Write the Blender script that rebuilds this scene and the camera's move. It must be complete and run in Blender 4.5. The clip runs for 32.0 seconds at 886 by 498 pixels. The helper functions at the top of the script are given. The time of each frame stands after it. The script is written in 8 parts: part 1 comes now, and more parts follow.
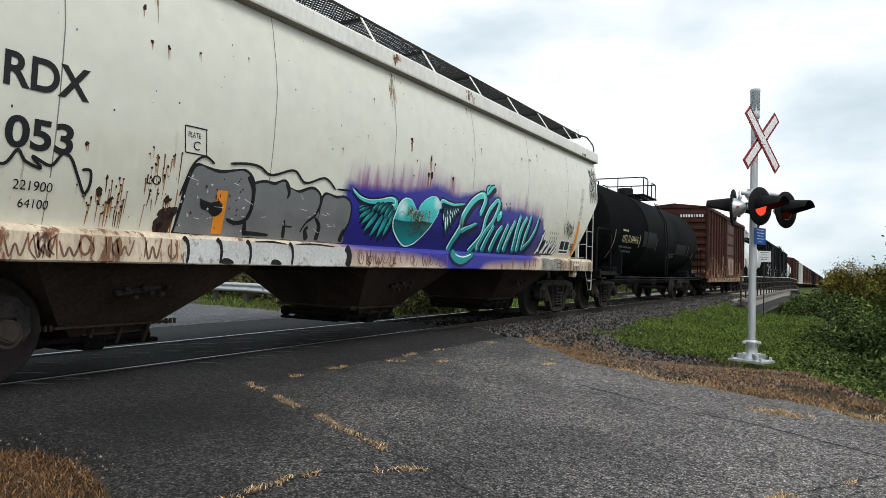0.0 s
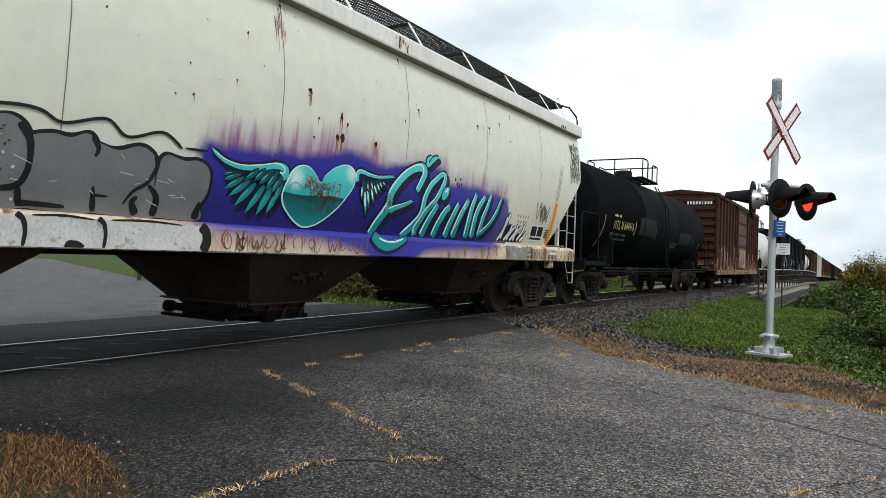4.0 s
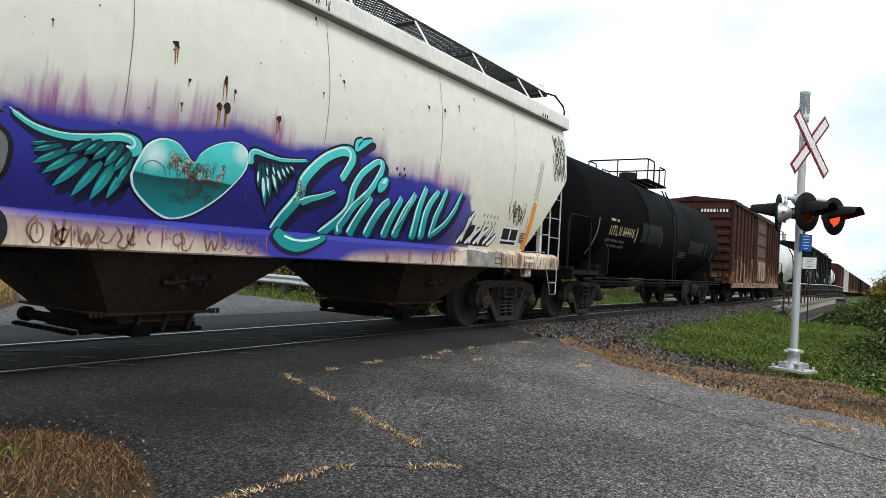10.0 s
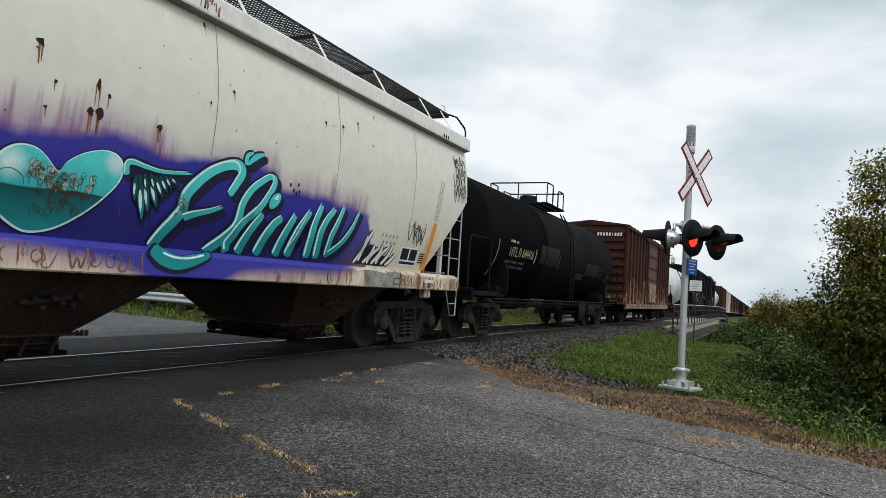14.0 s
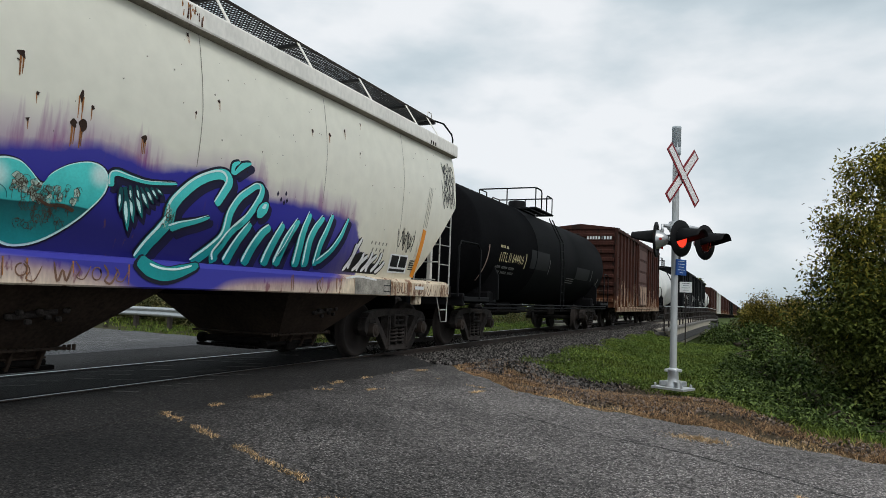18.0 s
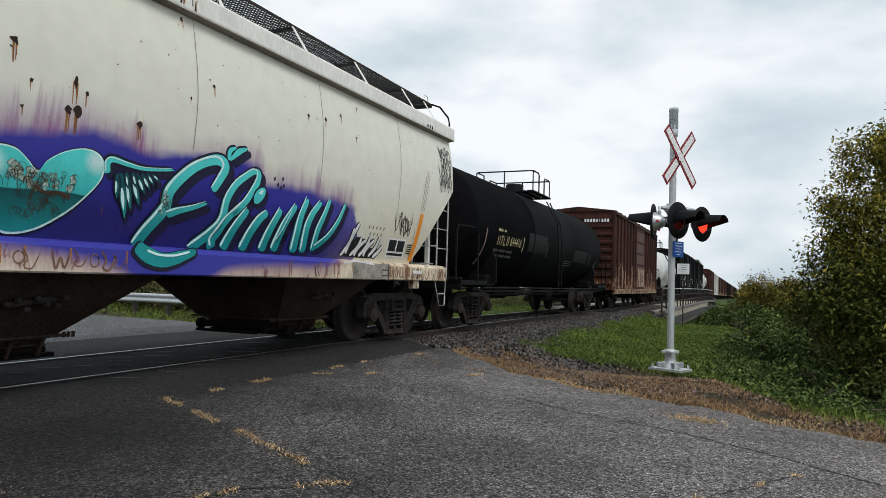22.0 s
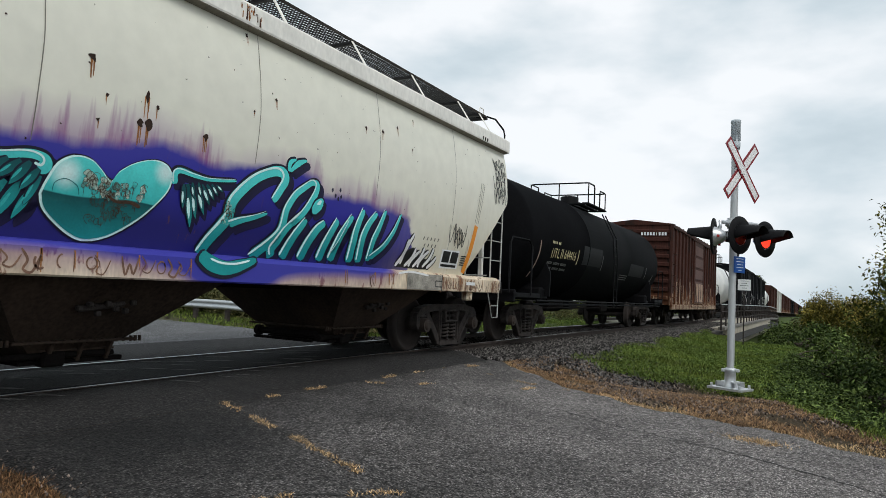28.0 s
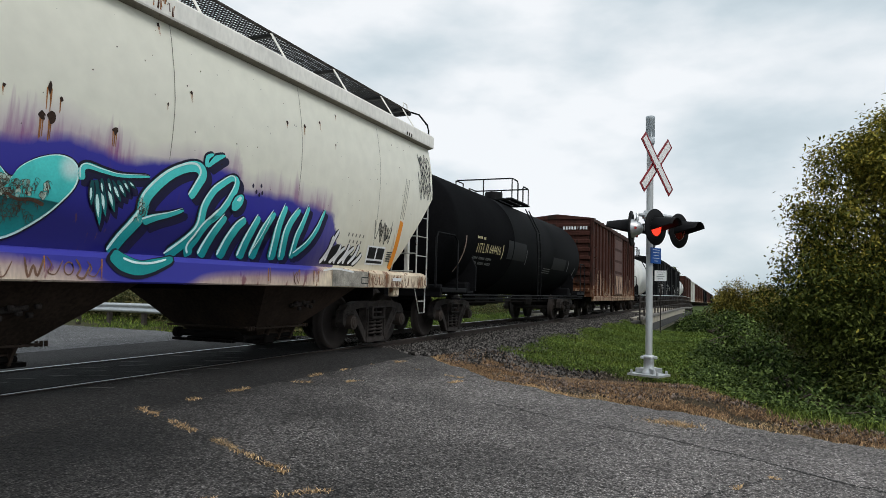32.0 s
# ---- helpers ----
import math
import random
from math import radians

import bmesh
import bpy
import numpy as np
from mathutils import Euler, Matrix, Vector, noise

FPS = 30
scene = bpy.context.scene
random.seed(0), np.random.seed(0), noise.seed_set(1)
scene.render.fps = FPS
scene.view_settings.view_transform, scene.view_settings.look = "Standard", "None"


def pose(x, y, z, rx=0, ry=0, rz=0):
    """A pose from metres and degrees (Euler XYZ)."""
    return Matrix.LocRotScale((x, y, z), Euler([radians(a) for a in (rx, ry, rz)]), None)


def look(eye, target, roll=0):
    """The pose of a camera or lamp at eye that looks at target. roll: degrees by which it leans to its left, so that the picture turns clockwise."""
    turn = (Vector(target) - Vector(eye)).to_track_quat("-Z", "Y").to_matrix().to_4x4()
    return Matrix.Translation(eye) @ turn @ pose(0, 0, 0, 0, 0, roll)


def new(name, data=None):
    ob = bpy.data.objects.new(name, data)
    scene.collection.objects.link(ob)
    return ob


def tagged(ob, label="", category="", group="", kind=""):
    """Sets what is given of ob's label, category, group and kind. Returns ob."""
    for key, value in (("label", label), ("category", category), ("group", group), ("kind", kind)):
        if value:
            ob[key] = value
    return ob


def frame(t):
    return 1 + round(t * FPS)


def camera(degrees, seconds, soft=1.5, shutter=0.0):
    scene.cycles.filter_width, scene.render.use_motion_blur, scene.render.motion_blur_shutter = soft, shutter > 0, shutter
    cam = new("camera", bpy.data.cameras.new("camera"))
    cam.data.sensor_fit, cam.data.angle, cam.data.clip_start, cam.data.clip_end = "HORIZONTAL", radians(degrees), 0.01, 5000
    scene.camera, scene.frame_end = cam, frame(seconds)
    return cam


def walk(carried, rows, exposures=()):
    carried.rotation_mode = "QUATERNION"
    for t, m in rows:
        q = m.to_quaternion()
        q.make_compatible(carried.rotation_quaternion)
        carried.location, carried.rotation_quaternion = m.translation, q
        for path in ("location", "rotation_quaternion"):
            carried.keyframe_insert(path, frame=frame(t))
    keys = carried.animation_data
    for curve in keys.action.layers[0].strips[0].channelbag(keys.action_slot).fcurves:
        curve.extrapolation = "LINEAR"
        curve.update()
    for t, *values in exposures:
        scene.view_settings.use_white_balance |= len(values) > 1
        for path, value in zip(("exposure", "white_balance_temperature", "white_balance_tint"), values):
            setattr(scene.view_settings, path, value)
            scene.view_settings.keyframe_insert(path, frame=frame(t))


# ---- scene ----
cam = camera(66.18, 32.0, soft=0.6)
# seconds, eye, yaw, pitch and lean in degrees
PATH = [
    (0, 6.780, 0.445, 1.088, 30.15, 1.37, 1.49),
    (0.5, 6.778, 0.452, 1.082, 28.97, 1.22, 1.51),
    (1, 6.788, 0.462, 1.081, 27.88, 1.01, 1.89),
    (1.5, 6.780, 0.467, 1.088, 27.04, 1.76, 1.52),
    (2, 6.775, 0.465, 1.085, 27.31, 1.82, 1.88),
    (2.5, 6.779, 0.460, 1.083, 27.58, 1.44, 1.85),
    (3, 6.770, 0.459, 1.077, 28.96, 0.93, 1.43),
    (3.5, 6.767, 0.460, 1.091, 30.82, 0.33, 1.68),
    (5.5, 6.774, 0.432, 1.094, 31.92, 1.51, 2.47),
    (6, 6.778, 0.431, 1.089, 31.98, 1.11, 2.27),
    (6.5, 6.779, 0.433, 1.090, 32.45, 1.08, 2.68),
    (7, 6.775, 0.427, 1.086, 33.14, 1.16, 2.69),
    (7.5, 6.774, 0.420, 1.088, 34.62, 0.87, 2.81),
    (8, 6.768, 0.416, 1.092, 35.09, 1.36, 2.85),
    (8.5, 6.772, 0.403, 1.094, 35.13, 1.12, 2.72),
    (9, 6.782, 0.422, 1.096, 33.10, 1.41, 3.24),
    (9.5, 6.781, 0.419, 1.094, 33.68, 1.19, 3.17),
    (10, 6.775, 0.425, 1.098, 33.18, 1.00, 3.07),
    (10.5, 6.768, 0.417, 1.098, 33.77, 1.44, 3.24),
    (11, 6.778, 0.418, 1.096, 33.84, 1.62, 3.29),
    (11.5, 6.781, 0.413, 1.100, 33.21, 1.70, 3.36),
    (12, 6.771, 0.412, 1.097, 32.54, 2.14, 3.57),
    (12.5, 6.765, 0.416, 1.088, 32.94, 1.82, 3.46),
    (13, 6.775, 0.407, 1.087, 33.36, 1.50, 3.41),
    (13.5, 6.778, 0.438, 1.104, 28.78, 1.32, 4.78),
    (14, 6.792, 0.466, 1.116, 25.40, 3.11, 3.55),
    (14.5, 6.798, 0.472, 1.125, 25.33, 5.04, 1.61),
    (15, 6.804, 0.469, 1.100, 24.39, 4.44, 1.86),
    (15.5, 6.815, 0.473, 1.093, 22.91, 3.78, 1.74),
    (17.5, 6.812, 0.489, 1.091, 23.40, 4.14, 2.01),
    (18, 6.802, 0.485, 1.083, 24.64, 3.84, 2.16),
    (18.5, 6.807, 0.481, 1.084, 26.33, 3.72, 1.93),
    (19, 6.811, 0.459, 1.084, 28.09, 3.26, 1.87),
    (19.5, 6.800, 0.466, 1.066, 27.22, 2.72, 1.84),
    (20, 6.819, 0.467, 1.093, 26.04, 3.18, 1.86),
    (20.5, 6.817, 0.475, 1.085, 25.18, 2.84, 1.61),
    (21, 6.819, 0.469, 1.081, 24.87, 2.59, 1.83),
    (21.5, 6.811, 0.479, 1.096, 24.14, 2.76, 2.40),
    (22, 6.811, 0.476, 1.083, 24.42, 2.49, 1.65),
    (22.5, 6.808, 0.480, 1.080, 24.78, 2.55, 1.69),
    (23, 6.804, 0.476, 1.080, 26.31, 2.76, 1.70),
    (23.5, 6.803, 0.469, 1.088, 27.49, 2.69, 2.05),
    (24, 6.801, 0.466, 1.085, 27.41, 3.12, 2.15),
    (24.5, 6.796, 0.465, 1.080, 27.28, 2.90, 1.93),
    (25, 6.794, 0.448, 1.074, 29.23, 3.19, 1.84),
    (25.5, 6.787, 0.449, 1.086, 28.85, 2.65, 2.16),
    (26, 6.794, 0.449, 1.075, 28.68, 2.66, 2.09),
    (26.5, 6.798, 0.451, 1.084, 29.05, 2.82, 2.27),
    (28.5, 6.802, 0.452, 1.091, 28.83, 3.53, 2.81),
    (29, 6.796, 0.452, 1.081, 28.46, 3.97, 2.29),
    (29.5, 6.801, 0.454, 1.073, 28.01, 3.75, 2.06),
    (30, 6.804, 0.456, 1.086, 27.66, 3.74, 2.11),
    (30.5, 6.804, 0.462, 1.090, 26.52, 2.97, 1.80),
    (31, 6.804, 0.458, 1.078, 25.80, 3.39, 1.57),
    (31.5, 6.810, 0.473, 1.082, 24.11, 3.40, 1.41),
    (32, 6.803, 0.478, 1.065, 22.69, 3.24, 1.36),
]


def cam_pose(x, y, z, yaw, pitch, lean):
    return pose(x, y, z, 90 + pitch, 0, yaw) @ pose(0, 0, 0, 0, 0, lean)


walk(cam, [(row[0], cam_pose(*row[1:])) for row in PATH], [(0, 0.08), (2.0, -0.02), (3.5, 0.03), (6.0, 0.21), (9.0, 0.29), (11.0, 0.23), (13.0, 0.14), (14.5, -0.24), (18.0, -0.26), (20.0, -0.17), (26.0, -0.12), (32.0, -0.18)])

# ---- light: bright overcast sky, broad soft sun high behind the camera ----
world = bpy.data.worlds.new("overcast_sky")
scene.world = world
world.use_nodes = True
wn, wl = world.node_tree.nodes, world.node_tree.links
wn.clear()
SUN_EL, SUN_AZ = radians(48), radians(128)
sky = wn.new("ShaderNodeTexSky")
sky.sky_type = "NISHITA"
sky.sun_disc = False
sky.sun_elevation = SUN_EL
sky.sun_rotation = SUN_AZ
coord = wn.new("ShaderNodeTexCoord")
stretch = wn.new("ShaderNodeMapping")
stretch.inputs["Scale"].default_value = (1.0, 1.0, 2.4)
stretch.inputs["Location"].default_value = (0.3, 0.75, 0.55)
cloud = wn.new("ShaderNodeTexNoise")
cloud.inputs["Scale"].default_value = 2.7
cloud.inputs["Detail"].default_value = 6
cloud.inputs["Roughness"].default_value = 0.48
ramp = wn.new("ShaderNodeValToRGB")
ramp.color_ramp.elements[0].position, ramp.color_ramp.elements[0].color = 0.36, (0.46, 0.56, 0.62, 1)
ramp.color_ramp.elements[1].position, ramp.color_ramp.elements[1].color = 0.63, (0.94, 0.97, 1.0, 1)
mid = ramp.color_ramp.elements.new(0.49)
mid.color = (0.64, 0.73, 0.785, 1)
dim = wn.new("ShaderNodeMixRGB")
dim.blend_type = "MULTIPLY"
dim.inputs[0].default_value = 1
dim.inputs[2].default_value = (0.1, 0.1, 0.1, 1)
blend = wn.new("ShaderNodeMixRGB")
blend.inputs[0].default_value = 0.94
back = wn.new("ShaderNodeBackground")
back.inputs["Strength"].default_value = 1.14
wout = wn.new("ShaderNodeOutputWorld")
wl.new(coord.outputs["Generated"], stretch.inputs["Vector"])
wl.new(stretch.outputs["Vector"], cloud.inputs["Vector"])
wl.new(cloud.outputs["Fac"], ramp.inputs["Fac"])
wl.new(sky.outputs["Color"], dim.inputs[1])
wl.new(dim.outputs["Color"], blend.inputs[1])
wl.new(ramp.outputs["Color"], blend.inputs[2])
wl.new(blend.outputs["Color"], back.inputs["Color"])
wl.new(back.outputs["Background"], wout.inputs["Surface"])

sun_data = bpy.data.lights.new("sun", "SUN")
sun_data.energy, sun_data.angle, sun_data.color = 1.5, radians(25), (1.0, 0.96, 0.9)
sun = new("sun", sun_data)
sun.matrix_world = look((30, -24, 43), (0, 0, 0))


# ---- materials ----
def material(name, base, rough=0.7, metal=0.0, vary=0.25, scale=6.0, fine=60.0, bump=0.2, tint=None, spots=None,
             spot_scale=3.0, spot_at=0.62, stretch_v=(1, 1, 1), per_island=False, per_object=0.0, spec=0.5, distance=0.01):
    """A surface with variation at two scales, optional second colour in patches, and fine relief."""
    m = bpy.data.materials.new(name)
    m.use_nodes = True
    nt = m.node_tree
    n, l = nt.nodes, nt.links
    b = n["Principled BSDF"]
    b.inputs["Roughness"].default_value = rough
    b.inputs["Metallic"].default_value = metal
    b.inputs["Specular IOR Level"].default_value = spec
    tc = n.new("ShaderNodeTexCoord")
    mp = n.new("ShaderNodeMapping")
    mp.inputs["Scale"].default_value = stretch_v
    l.new(tc.outputs["Object"], mp.inputs["Vector"])
    big = n.new("ShaderNodeTexNoise")
    big.inputs["Scale"].default_value, big.inputs["Detail"].default_value = scale, 4
    small = n.new("ShaderNodeTexNoise")
    small.inputs["Scale"].default_value, small.inputs["Detail"].default_value = fine, 3
    l.new(mp.outputs["Vector"], big.inputs["Vector"])
    l.new(mp.outputs["Vector"], small.inputs["Vector"])
    add = n.new("ShaderNodeMath")
    add.operation = "ADD"
    l.new(big.outputs["Fac"], add.inputs[0])
    l.new(small.outputs["Fac"], add.inputs[1])
    rng = n.new("ShaderNodeMapRange")
    rng.inputs["From Min"].default_value, rng.inputs["From Max"].default_value = 0.7, 1.3
    rng.inputs["To Min"].default_value, rng.inputs["To Max"].default_value = 1 - vary, 1 + vary
    l.new(add.outputs["Value"], rng.inputs["Value"])
    val = rng.outputs["Result"]
    if per_island or per_object:
        src = n.new("ShaderNodeNewGeometry").outputs["Random Per Island"] if per_island else n.new("ShaderNodeObjectInfo").outputs["Random"]
        r2 = n.new("ShaderNodeMapRange")
        amount = per_object or 0.45
        r2.inputs["To Min"].default_value, r2.inputs["To Max"].default_value = 1 - amount, 1 + amount
        l.new(src, r2.inputs["Value"])
        mul = n.new("ShaderNodeMath")
        mul.operation = "MULTIPLY"
        l.new(val, mul.inputs[0])
        l.new(r2.outputs["Result"], mul.inputs[1])
        val = mul.outputs["Value"]
    col = n.new("ShaderNodeMixRGB")
    col.blend_type = "MULTIPLY"
    col.inputs[0].default_value = 1
    if tint is not None:
        tm = n.new("ShaderNodeMixRGB")
        tm.inputs[1].default_value, tm.inputs[2].default_value = (*base, 1), (*tint, 1)
        if per_island:
            ramp2 = n.new("ShaderNodeMapRange")
            ramp2.inputs["From Min"].default_value, ramp2.inputs["From Max"].default_value = 0.35, 1.0
            geo = n.new("ShaderNodeNewGeometry")
            l.new(geo.outputs["Random Per Island"], ramp2.inputs["Value"])
            l.new(ramp2.outputs["Result"], tm.inputs[0])
        else:
            l.new(big.outputs["Fac"], tm.inputs[0])
        l.new(tm.outputs["Color"], col.inputs[1])
    else:
        col.inputs[1].default_value = (*base, 1)
    l.new(val, col.inputs[2])
    out = col.outputs["Color"]
    if spots is not None:
        sp = n.new("ShaderNodeTexNoise")
        sp.inputs["Scale"].default_value, sp.inputs["Detail"].default_value = spot_scale, 8
        sp.inputs["Roughness"].default_value = 0.65
        l.new(mp.outputs["Vector"], sp.inputs["Vector"])
        sr = n.new("ShaderNodeMapRange")
        sr.inputs["From Min"].default_value, sr.inputs["From Max"].default_value = spot_at, spot_at + 0.05
        l.new(sp.outputs["Fac"], sr.inputs["Value"])
        sm = n.new("ShaderNodeMixRGB")
        l.new(sr.outputs["Result"], sm.inputs[0])
        l.new(out, sm.inputs[1])
        sm.inputs[2].default_value = (*spots, 1)
        out = sm.outputs["Color"]
    l.new(out, b.inputs["Base Color"])
    if bump:
        bp = n.new("ShaderNodeBump")
        bp.inputs["Strength"].default_value, bp.inputs["Distance"].default_value = bump, distance
        l.new(add.outputs["Value"], bp.inputs["Height"])
        l.new(bp.outputs["Normal"], b.inputs["Normal"])
    return m


# ---- building helpers ----
class Geo:
    """Collects vertices and faces of one mesh."""

    def __init__(self):
        self.v, self.f, self.s = [], [], []

    def put(self, verts, faces, smooth=False):
        k = len(self.v)
        self.v += [tuple(p) for p in verts]
        self.f += [tuple(i + k for i in q) for q in faces]
        self.s += [smooth] * len(faces)
        return self

    def box(self, c, s, b=0.0, m=None):
        hx, hy, hz = s[0] / 2, s[1] / 2, s[2] / 2
        b = min(b, hx * 0.6, hy * 0.6, hz * 0.6)
        if b <= 0:
            vs = [(x, y, z) for x in (-hx, hx) for y in (-hy, hy) for z in (-hz, hz)]
            fs = [(0, 1, 3, 2), (4, 6, 7, 5), (0, 4, 5, 1), (2, 3, 7, 6), (0, 2, 6, 4), (1, 5, 7, 3)]
        else:
            vs, at = [], {}
            for i, x in enumerate((-1, 1)):
                for j, y in enumerate((-1, 1)):
                    for k, z in enumerate((-1, 1)):
                        for a in range(3):
                            at[i, j, k, a] = len(vs)
                            vs.append((x * (hx - (b if a != 0 else 0)), y * (hy - (b if a != 1 else 0)), z * (hz - (b if a != 2 else 0))))
            fs = []
            for i in (0, 1):
                q = [at[i, 0, 0, 0], at[i, 1, 0, 0], at[i, 1, 1, 0], at[i, 0, 1, 0]]
                fs.append(q if i else q[::-1])
                q = [at[0, i, 0, 1], at[0, i, 1, 1], at[1, i, 1, 1], at[1, i, 0, 1]]
                fs.append(q if i else q[::-1])
                q = [at[0, 0, i, 2], at[1, 0, i, 2], at[1, 1, i, 2], at[0, 1, i, 2]]
                fs.append(q if i else q[::-1])
            for i in (0, 1):
                for j in (0, 1):
                    fs.append((at[i, j, 0, 0], at[i, j, 1, 0], at[i, j, 1, 1], at[i, j, 0, 1]))
                    fs.append((at[i, 0, j, 0], at[i, 1, j, 0], at[i, 1, j, 2], at[i, 0, j, 2]))
                    fs.append((at[0, i, j, 1], at[1, i, j, 1], at[1, i, j, 2], at[0, i, j, 2]))
            for i in (0, 1):
                for j in (0, 1):
                    for k in (0, 1):
                        fs.append((at[i, j, k, 0], at[i, j, k, 1], at[i, j, k, 2]))
        t = Matrix.Translation(c) @ (m or Matrix())
        return self.put([t @ Vector(p) for p in vs], fs)

    def cyl(self, p0, p1, r0, r1=None, n=12, caps=True, smooth=True):
        p0, p1 = Vector(p0), Vector(p1)
        r1 = r0 if r1 is None else r1
        a = (p1 - p0).normalized()
        u = a.orthogonal().normalized()
        w = a.cross(u)
        ring = [(math.cos(2 * math.pi * i / n), math.sin(2 * math.pi * i / n)) for i in range(n)]
        vs = [p0 + (u * c + w * s) * r0 for c, s in ring] + [p1 + (u * c + w * s) * r1 for c, s in ring]
        self.put(vs, [(i, (i + 1) % n, n + (i + 1) % n, n + i) for i in range(n)], smooth)
        if caps:
            self.put(vs, [tuple(range(n))[::-1], tuple(range(n, 2 * n))])
        return self

    def tube(self, path, r, n=8, closed=False):
        pts = [Vector(p) for p in path]
        count = len(pts)
        rings = []
        for i, p in enumerate(pts):
            a = pts[(i + 1) % count] if closed or i + 1 < count else p
            b = pts[i - 1] if closed or i > 0 else p
            d = (a - b).normalized()
            ref = Vector((0, 0, 1)) if abs(d.z) < 0.9 else Vector((1, 0, 0))
            u = d.cross(ref).normalized()
            w = d.cross(u)
            rings.append([p + (u * math.cos(2 * math.pi * k / n) + w * math.sin(2 * math.pi * k / n)) * r for k in range(n)])
        vs = [q for ring in rings for q in ring]
        fs = []
        for i in range(count if closed else count - 1):
            j = (i + 1) % count
            fs += [(i * n + k, i * n + (k + 1) % n, j * n + (k + 1) % n, j * n + k) for k in range(n)]
        self.put(vs, fs, True)
        if not closed:
            self.put(vs, [tuple(range(n))[::-1], tuple(range((count - 1) * n, count * n))])
        return self

    def lathe(self, profile, m=None, n=32, smooth=True):
        """profile: (radius, height) pairs turned about local z; m places it."""
        m = m or Matrix()
        vs = [m @ Vector((r * math.cos(2 * math.pi * k / n), r * math.sin(2 * math.pi * k / n), h)) for r, h in profile for k in range(n)]
        fs = [(i * n + k, i * n + (k + 1) % n, (i + 1) * n + (k + 1) % n, (i + 1) * n + k) for i in range(len(profile) - 1) for k in range(n)]
        return self.put(vs, fs, smooth)

    def prism(self, outline, depth, m):
        """outline in local x, y, extruded along local z by depth."""
        n = len(outline)
        vs = [m @ Vector((x, y, 0)) for x, y in outline] + [m @ Vector((x, y, depth)) for x, y in outline]
        fs = [tuple(range(n))[::-1], tuple(range(n, 2 * n))] + [(i, (i + 1) % n, n + (i + 1) % n, n + i) for i in range(n)]
        return self.put(vs, fs)

    def mesh(self, name, mat):
        me = bpy.data.meshes.new(name)
        me.from_pydata(self.v, [], self.f)
        me.polygons.foreach_set("use_smooth", self.s)
        me.materials.append(mat)
        me.validate()
        me.update()
        return me


def fix_normals(me):
    bm = bmesh.new()
    bm.from_mesh(me)
    bmesh.ops.recalc_face_normals(bm, faces=bm.faces)
    bm.to_mesh(me)
    bm.free()
    return me


def part(name, geo, mat, parent, label="", at=None):
    me = geo if isinstance(geo, bpy.types.Mesh) else fix_normals(geo.mesh(name, mat))
    ob = new(name, me)
    ob.parent = parent
    if at is not None:
        ob.matrix_basis = at
    if label:
        ob["label"] = label
    return ob


def thing(name, label, category, at=None, group="", kind=""):
    ob = new(name)
    ob.empty_display_size = 0.2
    if at is not None:
        ob.matrix_basis = at
    return tagged(ob, label, category, group, kind)


def solid(name, geo, mat, label, category="", kind="", at=None, group=""):
    ob = new(name, fix_normals(geo.mesh(name, mat)))
    if at is not None:
        ob.matrix_basis = at
    return tagged(ob, label, category, group, kind)


def smoothstep(a, b, x):
    k = min(1.0, max(0.0, (x - a) / (b - a)))
    return k * k * (3 - 2 * k)


# ---- palette ----
M_STEEL = material("galvanised_steel", (0.55, 0.57, 0.58), 0.45, 0.7, 0.12, 5, 40, 0.05)
M_BLACK = material("black_paint", (0.005, 0.005, 0.006), 0.65, 0, 0.35, 2, 30, 0.05, spec=0.12)
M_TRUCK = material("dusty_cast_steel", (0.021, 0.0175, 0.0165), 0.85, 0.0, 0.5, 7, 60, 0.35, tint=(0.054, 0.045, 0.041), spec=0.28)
M_WHEEL = material("dark_wheel_steel", (0.024, 0.0175, 0.0150), 0.85, 0.0, 0.3, 5, 60, 0.2)
M_TREAD = material("polished_rail_steel", (0.23, 0.23, 0.235), 0.33, 0.9, 0.2, 4, 80, 0.05)
M_RUST = material("brown_rusted_rail", (0.045, 0.033, 0.027), 0.85, 0.1, 0.35, 6, 80, 0.3)
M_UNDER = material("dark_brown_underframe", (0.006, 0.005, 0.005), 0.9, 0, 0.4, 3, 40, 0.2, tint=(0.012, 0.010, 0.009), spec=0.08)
M_TANK = material("black_tank_paint", (0.0045, 0.0047, 0.0055), 0.7, 0, 0.3, 0.7, 20, 0.03, tint=(0.0062, 0.0065, 0.0072), spec=0.02)
M_PATCH = material("dark_grey_patch_paint", (0.012, 0.0125, 0.0135), 0.6, 0, 0.2, 3, 40, 0.03, spec=0.08)
M_BOXRED = material("oxide_red_boxcar_paint", (0.076, 0.025, 0.017), 0.8, 0, 0.45, 2.5, 25, 0.1, tint=(0.030, 0.012, 0.009), spots=(0.022, 0.012, 0.009), spot_scale=3.0, spot_at=0.55, stretch_v=(1, 1.6, 0.12), spec=0.2)
M_WORN = material("chalky_worn_paint", (0.52, 0.42, 0.32), 0.85, 0, 0.35, 4, 40, 0.1, tint=(0.20, 0.075, 0.035), spots=(0.07, 0.026, 0.016), spot_scale=5, spot_at=0.50, stretch_v=(1, 1, 0.25))
M_DKBOX = material("dark_grey_boxcar_paint", (0.009, 0.0095, 0.0105), 0.8, 0, 0.4, 1.2, 20, 0.08, spots=(0.12, 0.12, 0.12), spot_scale=3.0, spot_at=0.66, spec=0.05)
